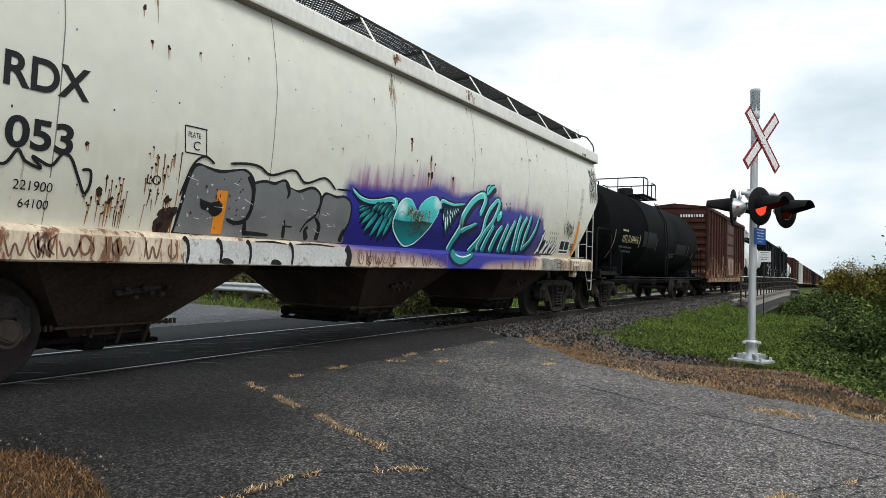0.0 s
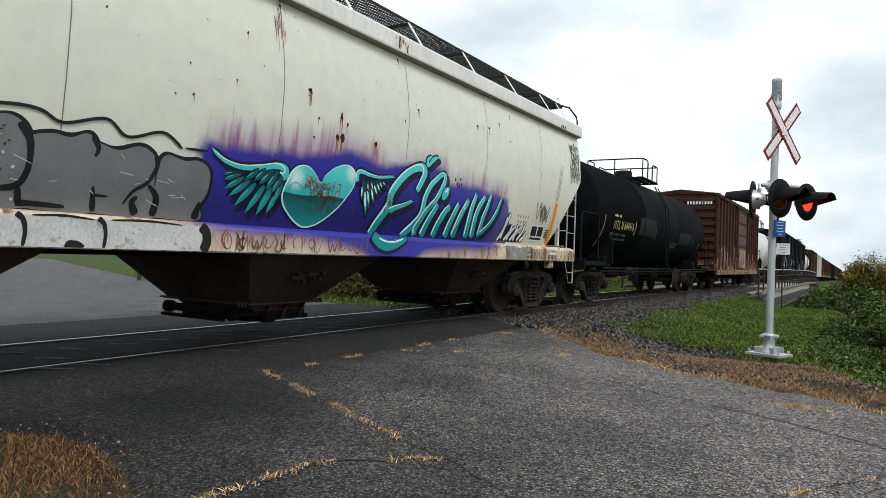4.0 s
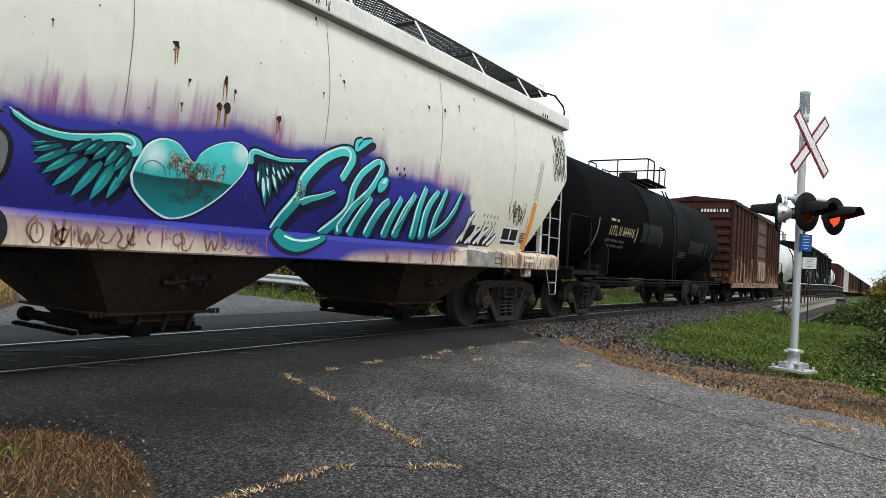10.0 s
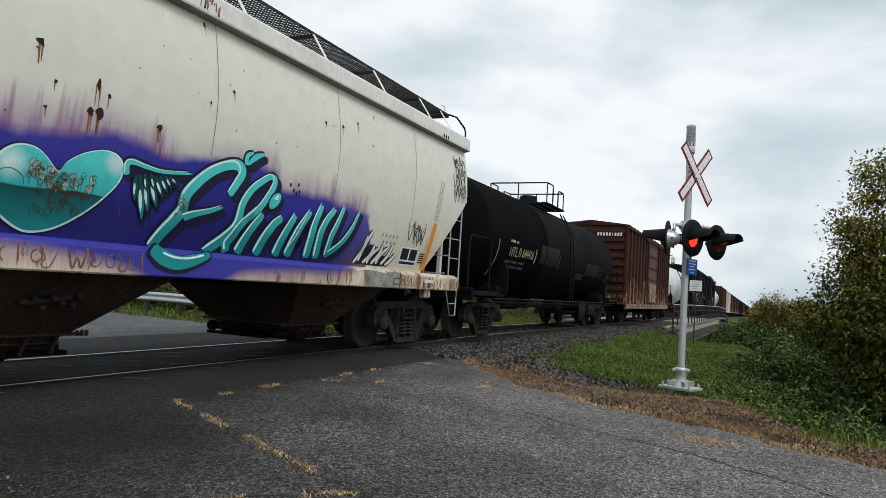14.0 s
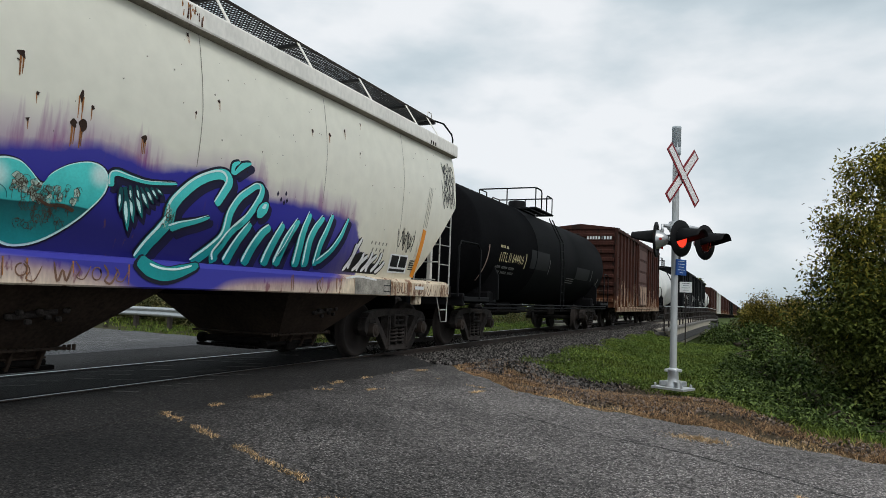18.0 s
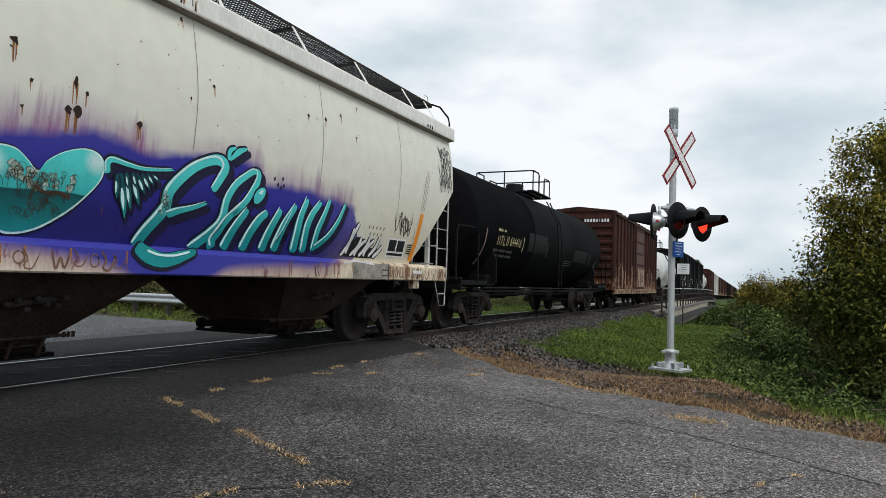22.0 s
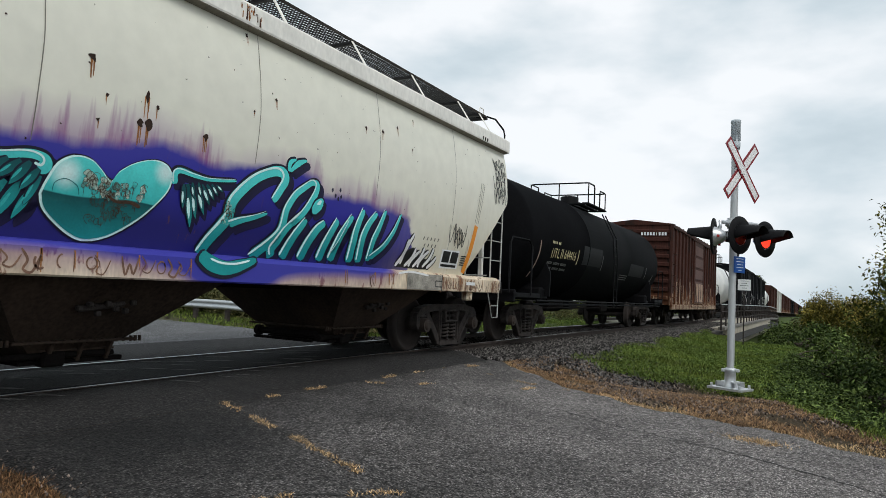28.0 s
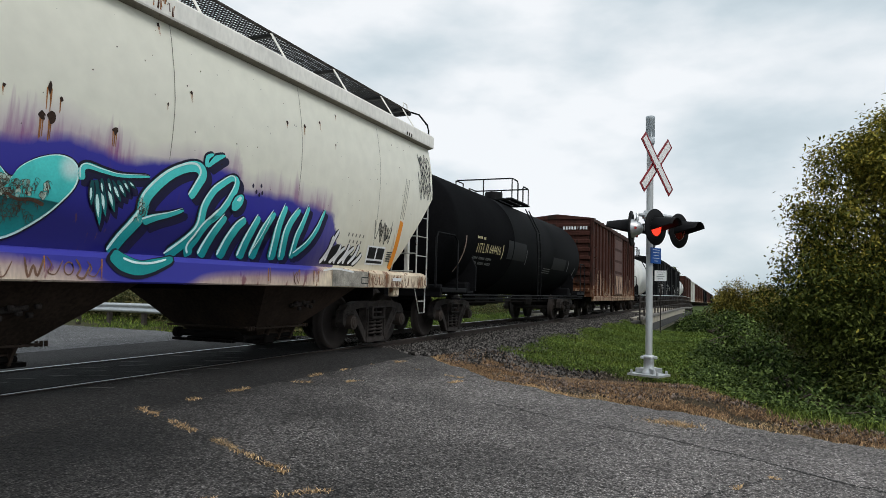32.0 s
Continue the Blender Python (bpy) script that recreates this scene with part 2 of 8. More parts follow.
M_GREYCAR = material("pale_grey_car_paint", (0.5, 0.5, 0.47), 0.6, 0, 0.2, 1.0, 20, 0.05)


# ---- lie of the land ----
def grade(y):
    """Height of the rail tops along the line: level at the crossing, then gently falling."""
    return -0.004 * max(0.0, y - 14.0) * smoothstep(14, 24, y) - 0.010 * max(0.0, y - 62.0) * smoothstep(62, 80, y)


def land(x, y):
    """Height of the open ground."""
    g = grade(y)
    if x >= 0:
        road = -0.03 if x < 1.6 else -0.03 - 0.06 * (x - 1.6)
        road = max(road, -0.62)
        # beyond the crossing: ballast shoulder, grass shelf, then a ravine
        shelf = -0.10 - 0.40 * smoothstep(1.9, 4.2, x)
        edge = 6.3 - 0.02 * max(0, y - 13)
        shelf -= 1.9 * smoothstep(edge, edge + 3.5, x) + 0.9 * smoothstep(10, 22, x)
        shelf -= 1.9 * smoothstep(30.5, 38, y) * smoothstep(2.3, 3.6, x) * (1 - smoothstep(74, 84, y))
        k = smoothstep(9.6 + 0.12 * max(0, x - 3), 13.5 + 0.1 * max(0, x - 3), y + 0.25 * math.sin(x * 1.7))
        far = smoothstep(60, 160, x)
        back = -0.1 * smoothstep(-4, -30, y)
        return (road * (1 - k) + (shelf + g) * k) * (1 - far) - 1.5 * far + back
    side = -0.03 if x > -1.6 else -0.03 - 0.04 * (-x - 1.6)
    side = max(side, -0.62)
    ditch = -0.12 - 0.45 * smoothstep(-1.9, -4.0, x) + g
    k = smoothstep(12.0 + 0.41 * max(0, -x - 2), 16 + 0.41 * max(0, -x - 2), y)
    return side * (1 - k) + ditch * k


def sheet(name, xs, ys, height, mat, keep=None):
    vs = [(x, y, height(x, y)) for y in ys for x in xs]
    w = len(xs)
    fs = []
    for j in range(len(ys) - 1):
        for i in range(w - 1):
            if keep is None or keep((xs[i] + xs[i + 1]) / 2, (ys[j] + ys[j + 1]) / 2):
                fs.append((j * w + i, j * w + i + 1, (j + 1) * w + i + 1, (j + 1) * w + i))
    return Geo().put(vs, fs, True)


def steps(*runs):
    out = []
    for a, b, d in runs:
        n = max(1, round((b - a) / d))
        out += [a + (b - a) * i / n for i in range(n)]
    return out + [runs[-1][1]]


# ---- ground, road and track ----
M_SOIL = material("weedy_soil", (0.07, 0.052, 0.033), 0.95, 0, 0.45, 0.8, 30, 0.6, tint=(0.05, 0.042, 0.025), spots=(0.16, 0.105, 0.065), spot_scale=30, spot_at=0.58, spec=0.1, distance=0.03)

# away from the road the earth is grown over with meadow
sn, sl = M_SOIL.node_tree.nodes, M_SOIL.node_tree.links
sb = sn["Principled BSDF"]
earth = sb.inputs["Base Color"].links[0].from_socket
where_at = sn.new("ShaderNodeSeparateXYZ")
sl.new(sn.new("ShaderNodeTexCoord").outputs["Object"], where_at.inputs[0])
meadow = sn.new("ShaderNodeMapRange")
meadow.inputs["From Min"].default_value, meadow.inputs["From Max"].default_value = 15, 26
sl.new(where_at.outputs["Y"], meadow.inputs["Value"])
over = sn.new("ShaderNodeMixRGB")
sl.new(meadow.outputs[0], over.inputs[0])
sl.new(earth, over.inputs[1])
over.inputs[2].default_value = (0.06, 0.085, 0.025, 1)
sl.new(over.outputs[0], sb.inputs["Base Color"])


def asphalt(name, dark, light, zones):
    """Old asphalt: packed chips of stone in tar, worn paler in patches; newer, darker surfacing towards the tracks."""
    m = bpy.data.materials.new(name)
    m.use_nodes = True
    n, l = m.node_tree.nodes, m.node_tree.links
    b = n["Principled BSDF"]
    b.inputs["Roughness"].default_value = 0.85
    b.inputs["Specular IOR Level"].default_value = 0.3
    tc = n.new("ShaderNodeTexCoord")
    chips = n.new("ShaderNodeTexVoronoi")
    chips.inputs["Scale"].default_value = 62
    l.new(tc.outputs["Object"], chips.inputs["Vector"])
    bits = n.new("ShaderNodeTexVoronoi")
    bits.inputs["Scale"].default_value = 36
    l.new(tc.outputs["Object"], bits.inputs["Vector"])
    wear = n.new("ShaderNodeTexNoise")
    wear.inputs["Scale"].default_value, wear.inputs["Detail"].default_value, wear.inputs["Roughness"].default_value = 0.9, 6, 0.6
    l.new(tc.outputs["Object"], wear.inputs["Vector"])
    tone = n.new("ShaderNodeSeparateColor")
    l.new(chips.outputs["Color"], tone.inputs[0])
    ramp = n.new("ShaderNodeValToRGB")
    e = ramp.color_ramp.elements
    e[0].position, e[0].color = 0.0, (*[c * 0.25 for c in dark], 1)
    e[1].position, e[1].color = 1.0, (*[c * 1.65 for c in light], 1)
    for at, c in ((0.30, [c * 0.95 for c in dark]), (0.62, light), (0.88, [c * 1.2 for c in light])):
        e.new(at).color = (*c, 1)
    l.new(tone.outputs[0], ramp.inputs["Fac"])
    pit = n.new("ShaderNodeMapRange")
    pit.inputs["From Min"].default_value, pit.inputs["From Max"].default_value = 0.0, 0.5
    pit.inputs["To Min"].default_value, pit.inputs["To Max"].default_value = 1.35, 0.28
    l.new(chips.outputs["Distance"], pit.inputs["Value"])
    big = n.new("ShaderNodeMapRange")
    big.inputs["From Min"].default_value, big.inputs["From Max"].default_value = 0.33, 0.68
    big.inputs["To Min"].default_value, big.inputs["To Max"].default_value = 0.76, 1.24
    l.new(wear.outputs["Fac"], big.inputs["Value"])
    k1 = n.new("ShaderNodeMath")
    k1.operation = "MULTIPLY"
    l.new(pit.outputs["Result"], k1.inputs[0])
    l.new(big.outputs["Result"], k1.inputs[1])
    fac = k1.outputs[0]
    # lost chips leave small dark pits
    hole = n.new("ShaderNodeMapRange")
    hole.inputs["From Min"].default_value, hole.inputs["From Max"].default_value = 0.20, 0.32
    hole.inputs["To Min"].default_value, hole.inputs["To Max"].default_value = 0.08, 1.16
    l.new(bits.outputs["Distance"], hole.inputs["Value"])
    k3 = n.new("ShaderNodeMath")
    k3.operation = "MULTIPLY"
    l.new(fac, k3.inputs[0])
    l.new(hole.outputs["Result"], k3.inputs[1])
    fac = k3.outputs[0]
    # clumps a hand's width across where the tar has worn out between the stones
    clump = n.new("ShaderNodeTexNoise")
    clump.inputs["Scale"].default_value, clump.inputs["Detail"].default_value, clump.inputs["Roughness"].default_value = 24, 3, 0.7
    l.new(tc.outputs["Object"], clump.inputs["Vector"])
    gaps = n.new("ShaderNodeMapRange")
    gaps.inputs["From Min"].default_value, gaps.inputs["From Max"].default_value = 0.36, 0.60
    gaps.inputs["To Min"].default_value, gaps.inputs["To Max"].default_value = 0.64, 1.20
    l.new(clump.outputs["Fac"], gaps.inputs["Value"])
    k4 = n.new("ShaderNodeMath")
    k4.operation = "MULTIPLY"
    l.new(fac, k4.inputs[0])
    l.new(gaps.outputs["Result"], k4.inputs[1])
    fac = k4.outputs[0]
    if zones:
        # darker over the first metre and a half beside the crossing, with a ragged edge
        near_at = n.new("ShaderNodeSeparateXYZ")
        l.new(tc.outputs["Object"], near_at.inputs[0])
        ragged = n.new("ShaderNodeMath")
        ragged.operation = "MULTIPLY_ADD"
        l.new(wear.outputs["Fac"], ragged.inputs[0])
        ragged.inputs[1].default_value = 2.2
        l.new(near_at.outputs["X"], ragged.inputs[2])
        near_fade = n.new("ShaderNodeMapRange")
        near_fade.inputs["From Min"].default_value, near_fade.inputs["From Max"].default_value = 3.0, 4.7
        near_fade.inputs["To Min"].default_value, near_fade.inputs["To Max"].default_value = 0.45, 1.04
        l.new(ragged.outputs[0], near_fade.inputs["Value"])
        k5 = n.new("ShaderNodeMath")
        k5.operation = "MULTIPLY"
        l.new(fac, k5.inputs[0])
        l.new(near_fade.outputs["Result"], k5.inputs[1])
        fac = k5.outputs[0]
        # resurfaced ground lies towards low y and the rails, the old pale road towards the right
        sep = n.new("ShaderNodeSeparateXYZ")
        l.new(tc.outputs["Object"], sep.inputs[0])
        mix = n.new("ShaderNodeMath")
        mix.operation = "MULTIPLY_ADD"
        l.new(sep.outputs["X"], mix.inputs[0])
        mix.inputs[1].default_value = 0.55
        l.new(sep.outputs["Y"], mix.inputs[2])
        jig = n.new("ShaderNodeMath")
        jig.operation = "MULTIPLY_ADD"
        l.new(wear.outputs["Fac"], jig.inputs[0])
        jig.inputs[1].default_value = 3.0
        l.new(mix.outputs[0], jig.inputs[2])
        zr = n.new("ShaderNodeMapRange")
        zr.inputs["From Min"].default_value, zr.inputs["From Max"].default_value = 6.9, 11.6
        zr.inputs["To Min"].default_value, zr.inputs["To Max"].default_value = zones[0], zones[1]
        l.new(jig.outputs[0], zr.inputs["Value"])
        k2 = n.new("ShaderNodeMath")
        k2.operation = "MULTIPLY"
        l.new(fac, k2.inputs[0])
        l.new(zr.outputs["Result"], k2.inputs[1])
        fac = k2.outputs[0]
    else:
        # darker between and close beside the rails, paler further out
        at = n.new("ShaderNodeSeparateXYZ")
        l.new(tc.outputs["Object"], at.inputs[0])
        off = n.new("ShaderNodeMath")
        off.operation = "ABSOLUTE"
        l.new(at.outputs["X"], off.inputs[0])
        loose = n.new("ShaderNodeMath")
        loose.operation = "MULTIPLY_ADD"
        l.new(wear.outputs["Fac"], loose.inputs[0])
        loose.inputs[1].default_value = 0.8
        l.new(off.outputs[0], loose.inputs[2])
        track_band = n.new("ShaderNodeMapRange")
        track_band.inputs["From Min"].default_value, track_band.inputs["From Max"].default_value = 1.05, 1.85
        track_band.inputs["To Min"].default_value, track_band.inputs["To Max"].default_value = 0.30, 1.75
        l.new(loose.outputs[0], track_band.inputs["Value"])
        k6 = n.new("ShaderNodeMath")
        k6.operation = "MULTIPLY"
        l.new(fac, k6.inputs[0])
        l.new(track_band.outputs["Result"], k6.inputs[1])
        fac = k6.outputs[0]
    col = n.new("ShaderNodeMixRGB")
    col.blend_type = "MULTIPLY"
    col.inputs[0].default_value = 1
    l.new(ramp.outputs["Color"], col.inputs[1])
    l.new(fac, col.inputs[2])
    l.new(col.outputs[0], b.inputs["Base Color"])
    bp = n.new("ShaderNodeBump")
    bp.inputs["Strength"].default_value, bp.inputs["Distance"].default_value = 0.9, 0.012
    bp.invert = True
    l.new(chips.outputs["Distance"], bp.inputs["Height"])
    l.new(bp.outputs["Normal"], b.inputs["Normal"])
    return m


M_ASPHALT = asphalt("worn_grey_asphalt", (0.056, 0.0503, 0.0480), (0.108, 0.0995, 0.0955), (0.86, 4.0))
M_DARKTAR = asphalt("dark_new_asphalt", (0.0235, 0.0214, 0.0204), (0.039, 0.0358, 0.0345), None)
M_PALEROAD = asphalt("pale_far_asphalt", (0.10, 0.10, 0.105), (0.17, 0.17, 0.175), None)
M_STONE = material("grey_ballast_stone", (0.016, 0.0145, 0.0135), 0.95, 0, 0.25, 20, 90, 0.3, per_island=True, tint=(0.145, 0.134, 0.127), spec=0.2)
M_WOODTIE = material("creosoted_tie_wood", (0.05, 0.04, 0.033), 0.9, 0, 0.35, 3, 60, 0.4, stretch_v=(0.3, 3, 3))

xs = steps((-900, -100, 80), (-100, -20, 8), (-20, 14, 0.5), (14, 40, 2), (40, 160, 12), (160, 900, 74))
ys = steps((-300, -20, 28), (-20, 40, 0.5), (40, 120, 2), (120, 400, 20), (400, 2400, 200))
solid("ground", sheet("ground", xs, ys, lambda x, y: land(x, y) - 0.05, M_SOIL), M_SOIL, "weedy earth and grass either side of the railway line", "ground", "structure")


def road_left(x):
    """The near kerbless edge of the road, in y."""
    if x < 2.08:
        return -2.5 - 0.4 * x if x > -1.9 else 3.9 + 0.60 * (-1.9 - x) - 0.16 * max(0.0, -11 - x)
    return float(np.interp(x, [2.08, 2.16, 2.34, 2.56, 2.77, 3.1, 3.32, 3.8, 4.3, 4.8, 5.4, 6.0], [2.3, 2.46, 2.72, 2.88, 2.92, 2.87, 2.80, 2.54, 1.9, 0.6, -3.0, -12.0]))


def road_right(x):
    wave = 0.14 * math.sin(2.3 * x) + 0.07 * math.sin(5.9 * x + 1) + 0.035 * math.sin(14.3 * x) + 0.02 * math.sin(31.0 * x)
    wave += 0.24 * smoothstep(4.0, 4.8, x) + 0.95 * smoothstep(-0.6, 1.2, x) * (1 - smoothstep(2.0, 3.7, x))
    if x < 5.2:
        return 8.95 + 0.42 * (5.2 - x) + wave
    return 8.95 - 0.12 * (x - 5.2) + wave


def paving(x0, x1, dx, name, mat, lift, label, test, left=road_left, right=road_right, n=44):
    g = Geo()
    xx = steps((x0, x1, dx))
    vs = []
    for x in xx:
        a, b = max(left(x), -40), right(x)
        for j in range(n + 1):
            y = a + (b - a) * (j / n)
            edge = -0.05 if j in (0, n) else 0
            vs.append((x, y, land(x, y) + (lift(x) if callable(lift) else lift) + edge))
    w = n + 1
    fs = [(i * w + j, (i + 1) * w + j, (i + 1) * w + j + 1, i * w + j + 1) for i in range(len(xx) - 1) for j in range(n)]
    g.put(vs, fs, True)
    return solid(name, g, mat, label, "road", "structure")


FAR_SEAM = -3.25
paving(2.08, 30, 0.07, "road_near", M_ASPHALT, 0.0, "cracked grey asphalt road with weeds in its joints", None)
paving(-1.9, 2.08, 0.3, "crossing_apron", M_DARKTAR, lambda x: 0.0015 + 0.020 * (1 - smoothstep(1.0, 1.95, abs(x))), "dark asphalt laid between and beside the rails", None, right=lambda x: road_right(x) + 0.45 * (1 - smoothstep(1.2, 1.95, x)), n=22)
paving(-60, FAR_SEAM, 0.8, "road_far", M_PALEROAD, 0.0, "pale grey asphalt road beyond the tracks", None, left=lambda x: road_left(x) - 0.5, right=lambda x: road_right(x) + 0.6, n=14)
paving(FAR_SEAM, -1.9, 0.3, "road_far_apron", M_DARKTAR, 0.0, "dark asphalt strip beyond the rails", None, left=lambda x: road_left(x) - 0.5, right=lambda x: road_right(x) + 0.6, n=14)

# rails
RAIL = [(-0.075, -0.18), (0.075, -0.18), (0.07, -0.165), (0.012, -0.15), (0.011, -0.045), (0.037, -0.036), (0.037, -0.006), (0.030, 0.0), (-0.030, 0.0), (-0.037, -0.006), (-0.037, -0.036), (-0.011, -0.045), (-0.012, -0.15), (-0.07, -0.165)]
line_ys = steps((-60, 14, 7), (14, 24, 1), (24, 330, 18))
for rail_x in (0.7525, -0.7525):
    rail = thing("rail", "brown steel rail with a polished running surface", "rail", group="rails of the line", kind="structure")
    g = Geo()
    n = len(RAIL)
    vs = [(rail_x + a, y, b + grade(y)) for y in line_ys for a, b in RAIL]
    fs = [(i * n + k, i * n + (k + 1) % n, (i + 1) * n + (k + 1) % n, (i + 1) * n + k) for i in range(len(line_ys) - 1) for k in range(n) if k != 7]
    g.put(vs, fs)
    part("web", g, M_RUST, rail)
    top = Geo()
    vs = [(rail_x + a, y, 0.0006 + grade(y)) for y in line_ys for a in ((0.031, -0.031) if rail_x < 0 else (0.012, -0.026))]
    top.put(vs, [(2 * i, 2 * i + 1, 2 * i + 3, 2 * i + 2) for i in range(len(line_ys) - 1)])
    part("running_surface", top, M_TREAD, rail, "bright worn steel")

# flat strips, black for the dark depth of the flangeway grooves inside each rail, and a seam outside
M_FLANGEWAY = material("black_flangeway_groove", (0.006, 0.006, 0.006), 0.95, 0, 0.3, 8, 80, 0.4, spec=0.1)
fl = thing("flangeways", "black flangeway strips beside the rails of the crossing", "crossing strip", kind="structure")
for fx0, fx1 in ((0.63, 0.705), (0.80, 0.83), (-0.705, -0.63), (-0.83, -0.80)):
    fy = steps((0, 9.6, 0.3))
    vs = [(x, y, land(x, y) + 0.0265) for y in fy for x in (fx1, fx0)]
    part("strip", Geo().put(vs, [(2 * i, 2 * i + 1, 2 * i + 3, 2 * i + 2) for i in range(len(fy) - 1)]), M_FLANGEWAY, fl)

# pale scuffs worn into the asphalt beside the rails
M_SCUFF = material("pale_worn_asphalt", (0.095, 0.093, 0.089), 0.9, 0, 0.5, 9, 90, 0.3, spots=(0.022, 0.022, 0.022), spot_scale=16, spot_at=0.5)
scuffs = thing("asphalt_scuffs", "pale worn scuffs on the asphalt between the rails", "road wear", kind="structure")
rsc = np.random.RandomState(21)
for i in range(64):
    cx = rsc.uniform(-0.55, 0.5) if i % 4 else rsc.uniform(0.86, 1.15)
    cy, ln, wd = rsc.uniform(1.5, 10.0), rsc.uniform(0.03, 0.11) if i % 4 == 0 else rsc.uniform(0.06, 0.20), rsc.uniform(0.02, 0.07)
    ring = [(cx + wd * rsc.uniform(0.4, 1.3) * math.cos(a) + 0.12 * math.sin(a), cy + ln * rsc.uniform(0.5, 1.2) * math.sin(a)) for a in np.linspace(0, 2 * math.pi, 13)[:-1]]
    zz = [land(x, y) + 0.0275 - 0.018 * smoothstep(1.0, 1.95, abs(x)) for x, y in ring]
    part("scuff", Geo().put([(cx, cy, sum(zz) / 12)] + [(x, y, z) for (x, y), z in zip(ring, zz)], [(0, 1 + k, 1 + (k + 1) % 12) for k in range(12)]), M_SCUFF, scuffs)


# ---- the train ----
# Distance of every car from its resting place along the line, second by second.
RUN = [(0, 4.55), (0.5, 4.20), (1, 3.87), (1.5, 3.56), (2, 3.26), (2.5, 2.97), (3, 2.69), (3.5, 2.43), (4, 2.18), (4.5, 1.94), (5, 1.70), (5.5, 1.48),
       (6, 1.27), (6.5, 1.08), (7, 0.91), (7.5, 0.75), (8, 0.60), (8.5, 0.47), (9, 0.35), (9.5, 0.25), (10, 0.17), (10.5, 0.10), (11, 0.05), (11.5, 0.02),
       (12, 0.0), (32, 0.0)]
WHEEL_R = 0.457
CARS = []


def side_x(z):
    return float(np.interp(z, [1.3, 1.43, 1.62, 1.82, 2.0, 2.3, 2.6, 2.85, 3.2, 3.5, 3.72], [1.475, 1.505, 1.555, 1.59, 1.613, 1.643, 1.66, 1.663, 1.64, 1.59, 1.535]))


def wheel_geo():
    g = Geo()
    prof = [(0.09, 0.085), (0.10, 0.09), (0.11, 0.05), (0.30, 0.025), (0.385, 0.045), (0.40, 0.07), (0.452, 0.072), (0.457, 0.0), (0.459, -0.045), (0.482, -0.055), (0.482, -0.068), (0.40, -0.072), (0.385, -0.035), (0.28, -0.01), (0.11, -0.03), (0.09, -0.08)]
    g.lathe(prof, pose(0, 0, 0, 0, 90, 0), 36)
    return g


WHEEL_ME = fix_normals(wheel_geo().mesh("wheel", M_WHEEL))
AXLE_ME = fix_normals(Geo().cyl((-0.98, 0, 0), (0.98, 0, 0), 0.075, n=16).cyl((0.70, 0, 0), (0.86, 0, 0), 0.11, n=16).cyl((-0.86, 0, 0), (-0.70, 0, 0), 0.11, n=16).mesh("axle", M_WHEEL))


def sideframe_geo():
    """A cast three-piece truck side frame, outer face towards +x, centred on the bolster."""
    g = Geo()
    m = Matrix(((0, 0, 1, 0), (1, 0, 0, 0), (0, 1, 0, 0), (0, 0, 0, 1)))  # local x, y -> world y, z, depth along x

    def web(outline, depth):
        g.prism(outline, depth, Matrix.Translation((-depth / 2, 0, 0)) @ m)

    web([(-1.08, 0.64), (-0.99, 0.74), (-0.60, 0.80), (0.60, 0.80), (0.99, 0.74), (1.08, 0.64), (1.05, 0.57), (0.92, 0.63), (0.52, 0.69), (-0.52, 0.69), (-0.92, 0.63), (-1.05, 0.57)], 0.15)
    web([(-0.31, 0.09), (0.31, 0.09), (0.31, 0.18), (-0.31, 0.18)], 0.16)
    for s in (-1, 1):
        for outline, depth in (([(0.88, 0.66), (0.70, 0.68), (0.27, 0.20), (0.24, 0.09), (0.31, 0.09)], 0.12), ([(0.36, 0.72), (0.26, 0.72), (0.26, 0.14), (0.34, 0.12)], 0.14),
                               ([(1.09, 0.66), (0.99, 0.68), (1.00, 0.44), (1.05, 0.38), (1.11, 0.46)], 0.14), ([(0.80, 0.66), (0.70, 0.64), (0.73, 0.44), (0.79, 0.42)], 0.13)):
            web([(s * a, b) for a, b in (outline if s > 0 else outline[::-1])], depth)
        # raised flanges along the diagonal and the column
        g.box((0, 0, 0), (0.03, 0.045, 0.70), 0.01, pose(0.07, s * 0.60, 0.38, -s * 41.5, 0, 0))
        g.box((0.085, s * 0.31, 0.42), (0.03, 0.035, 0.50), 0.01)
        g.box((0.0, s * 0.89, 0.60), (0.17, 0.24, 0.07), 0.02)
        g.box((0.04, s * 0.215, 0.60), (0.20, 0.05, 0.20), 0.015)
    # the bolster's open end between the columns
    for z in (0.51, 0.60, 0.69):
        g.box((0.04, 0, z), (0.20 if z != 0.60 else 0.12, 0.46, 0.035), 0.012)
    g.box((0.02, 0, 0.60), (0.14, 0.04, 0.20), 0.012)
    return g


def spring_geo():
    pts = [(0.085 * math.cos(a), 0.082 * math.sin(a), 0.19 + 0.31 * a / (2 * math.pi * 5)) for a in np.linspace(0, 2 * math.pi * 5, 80)]
    return Geo().tube(pts, 0.021, 6)


SIDE_ME = fix_normals(sideframe_geo().mesh("side_frame", M_TRUCK))
SPRING_ME = fix_normals(spring_geo().mesh("coil_spring", M_TRUCK))
BEARING_ME = fix_normals(Geo().cyl((-0.10, 0, 0), (0.06, 0, 0), 0.115, n=18).cyl((0.06, 0, 0), (0.085, 0, 0), 0.09, 0.07, 18).box((0.09, 0, 0), (0.012, 0.10, 0.10), 0.004).mesh("bearing_cap", M_RUST))
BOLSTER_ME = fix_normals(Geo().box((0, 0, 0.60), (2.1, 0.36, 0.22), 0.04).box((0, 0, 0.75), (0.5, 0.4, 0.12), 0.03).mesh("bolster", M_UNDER))


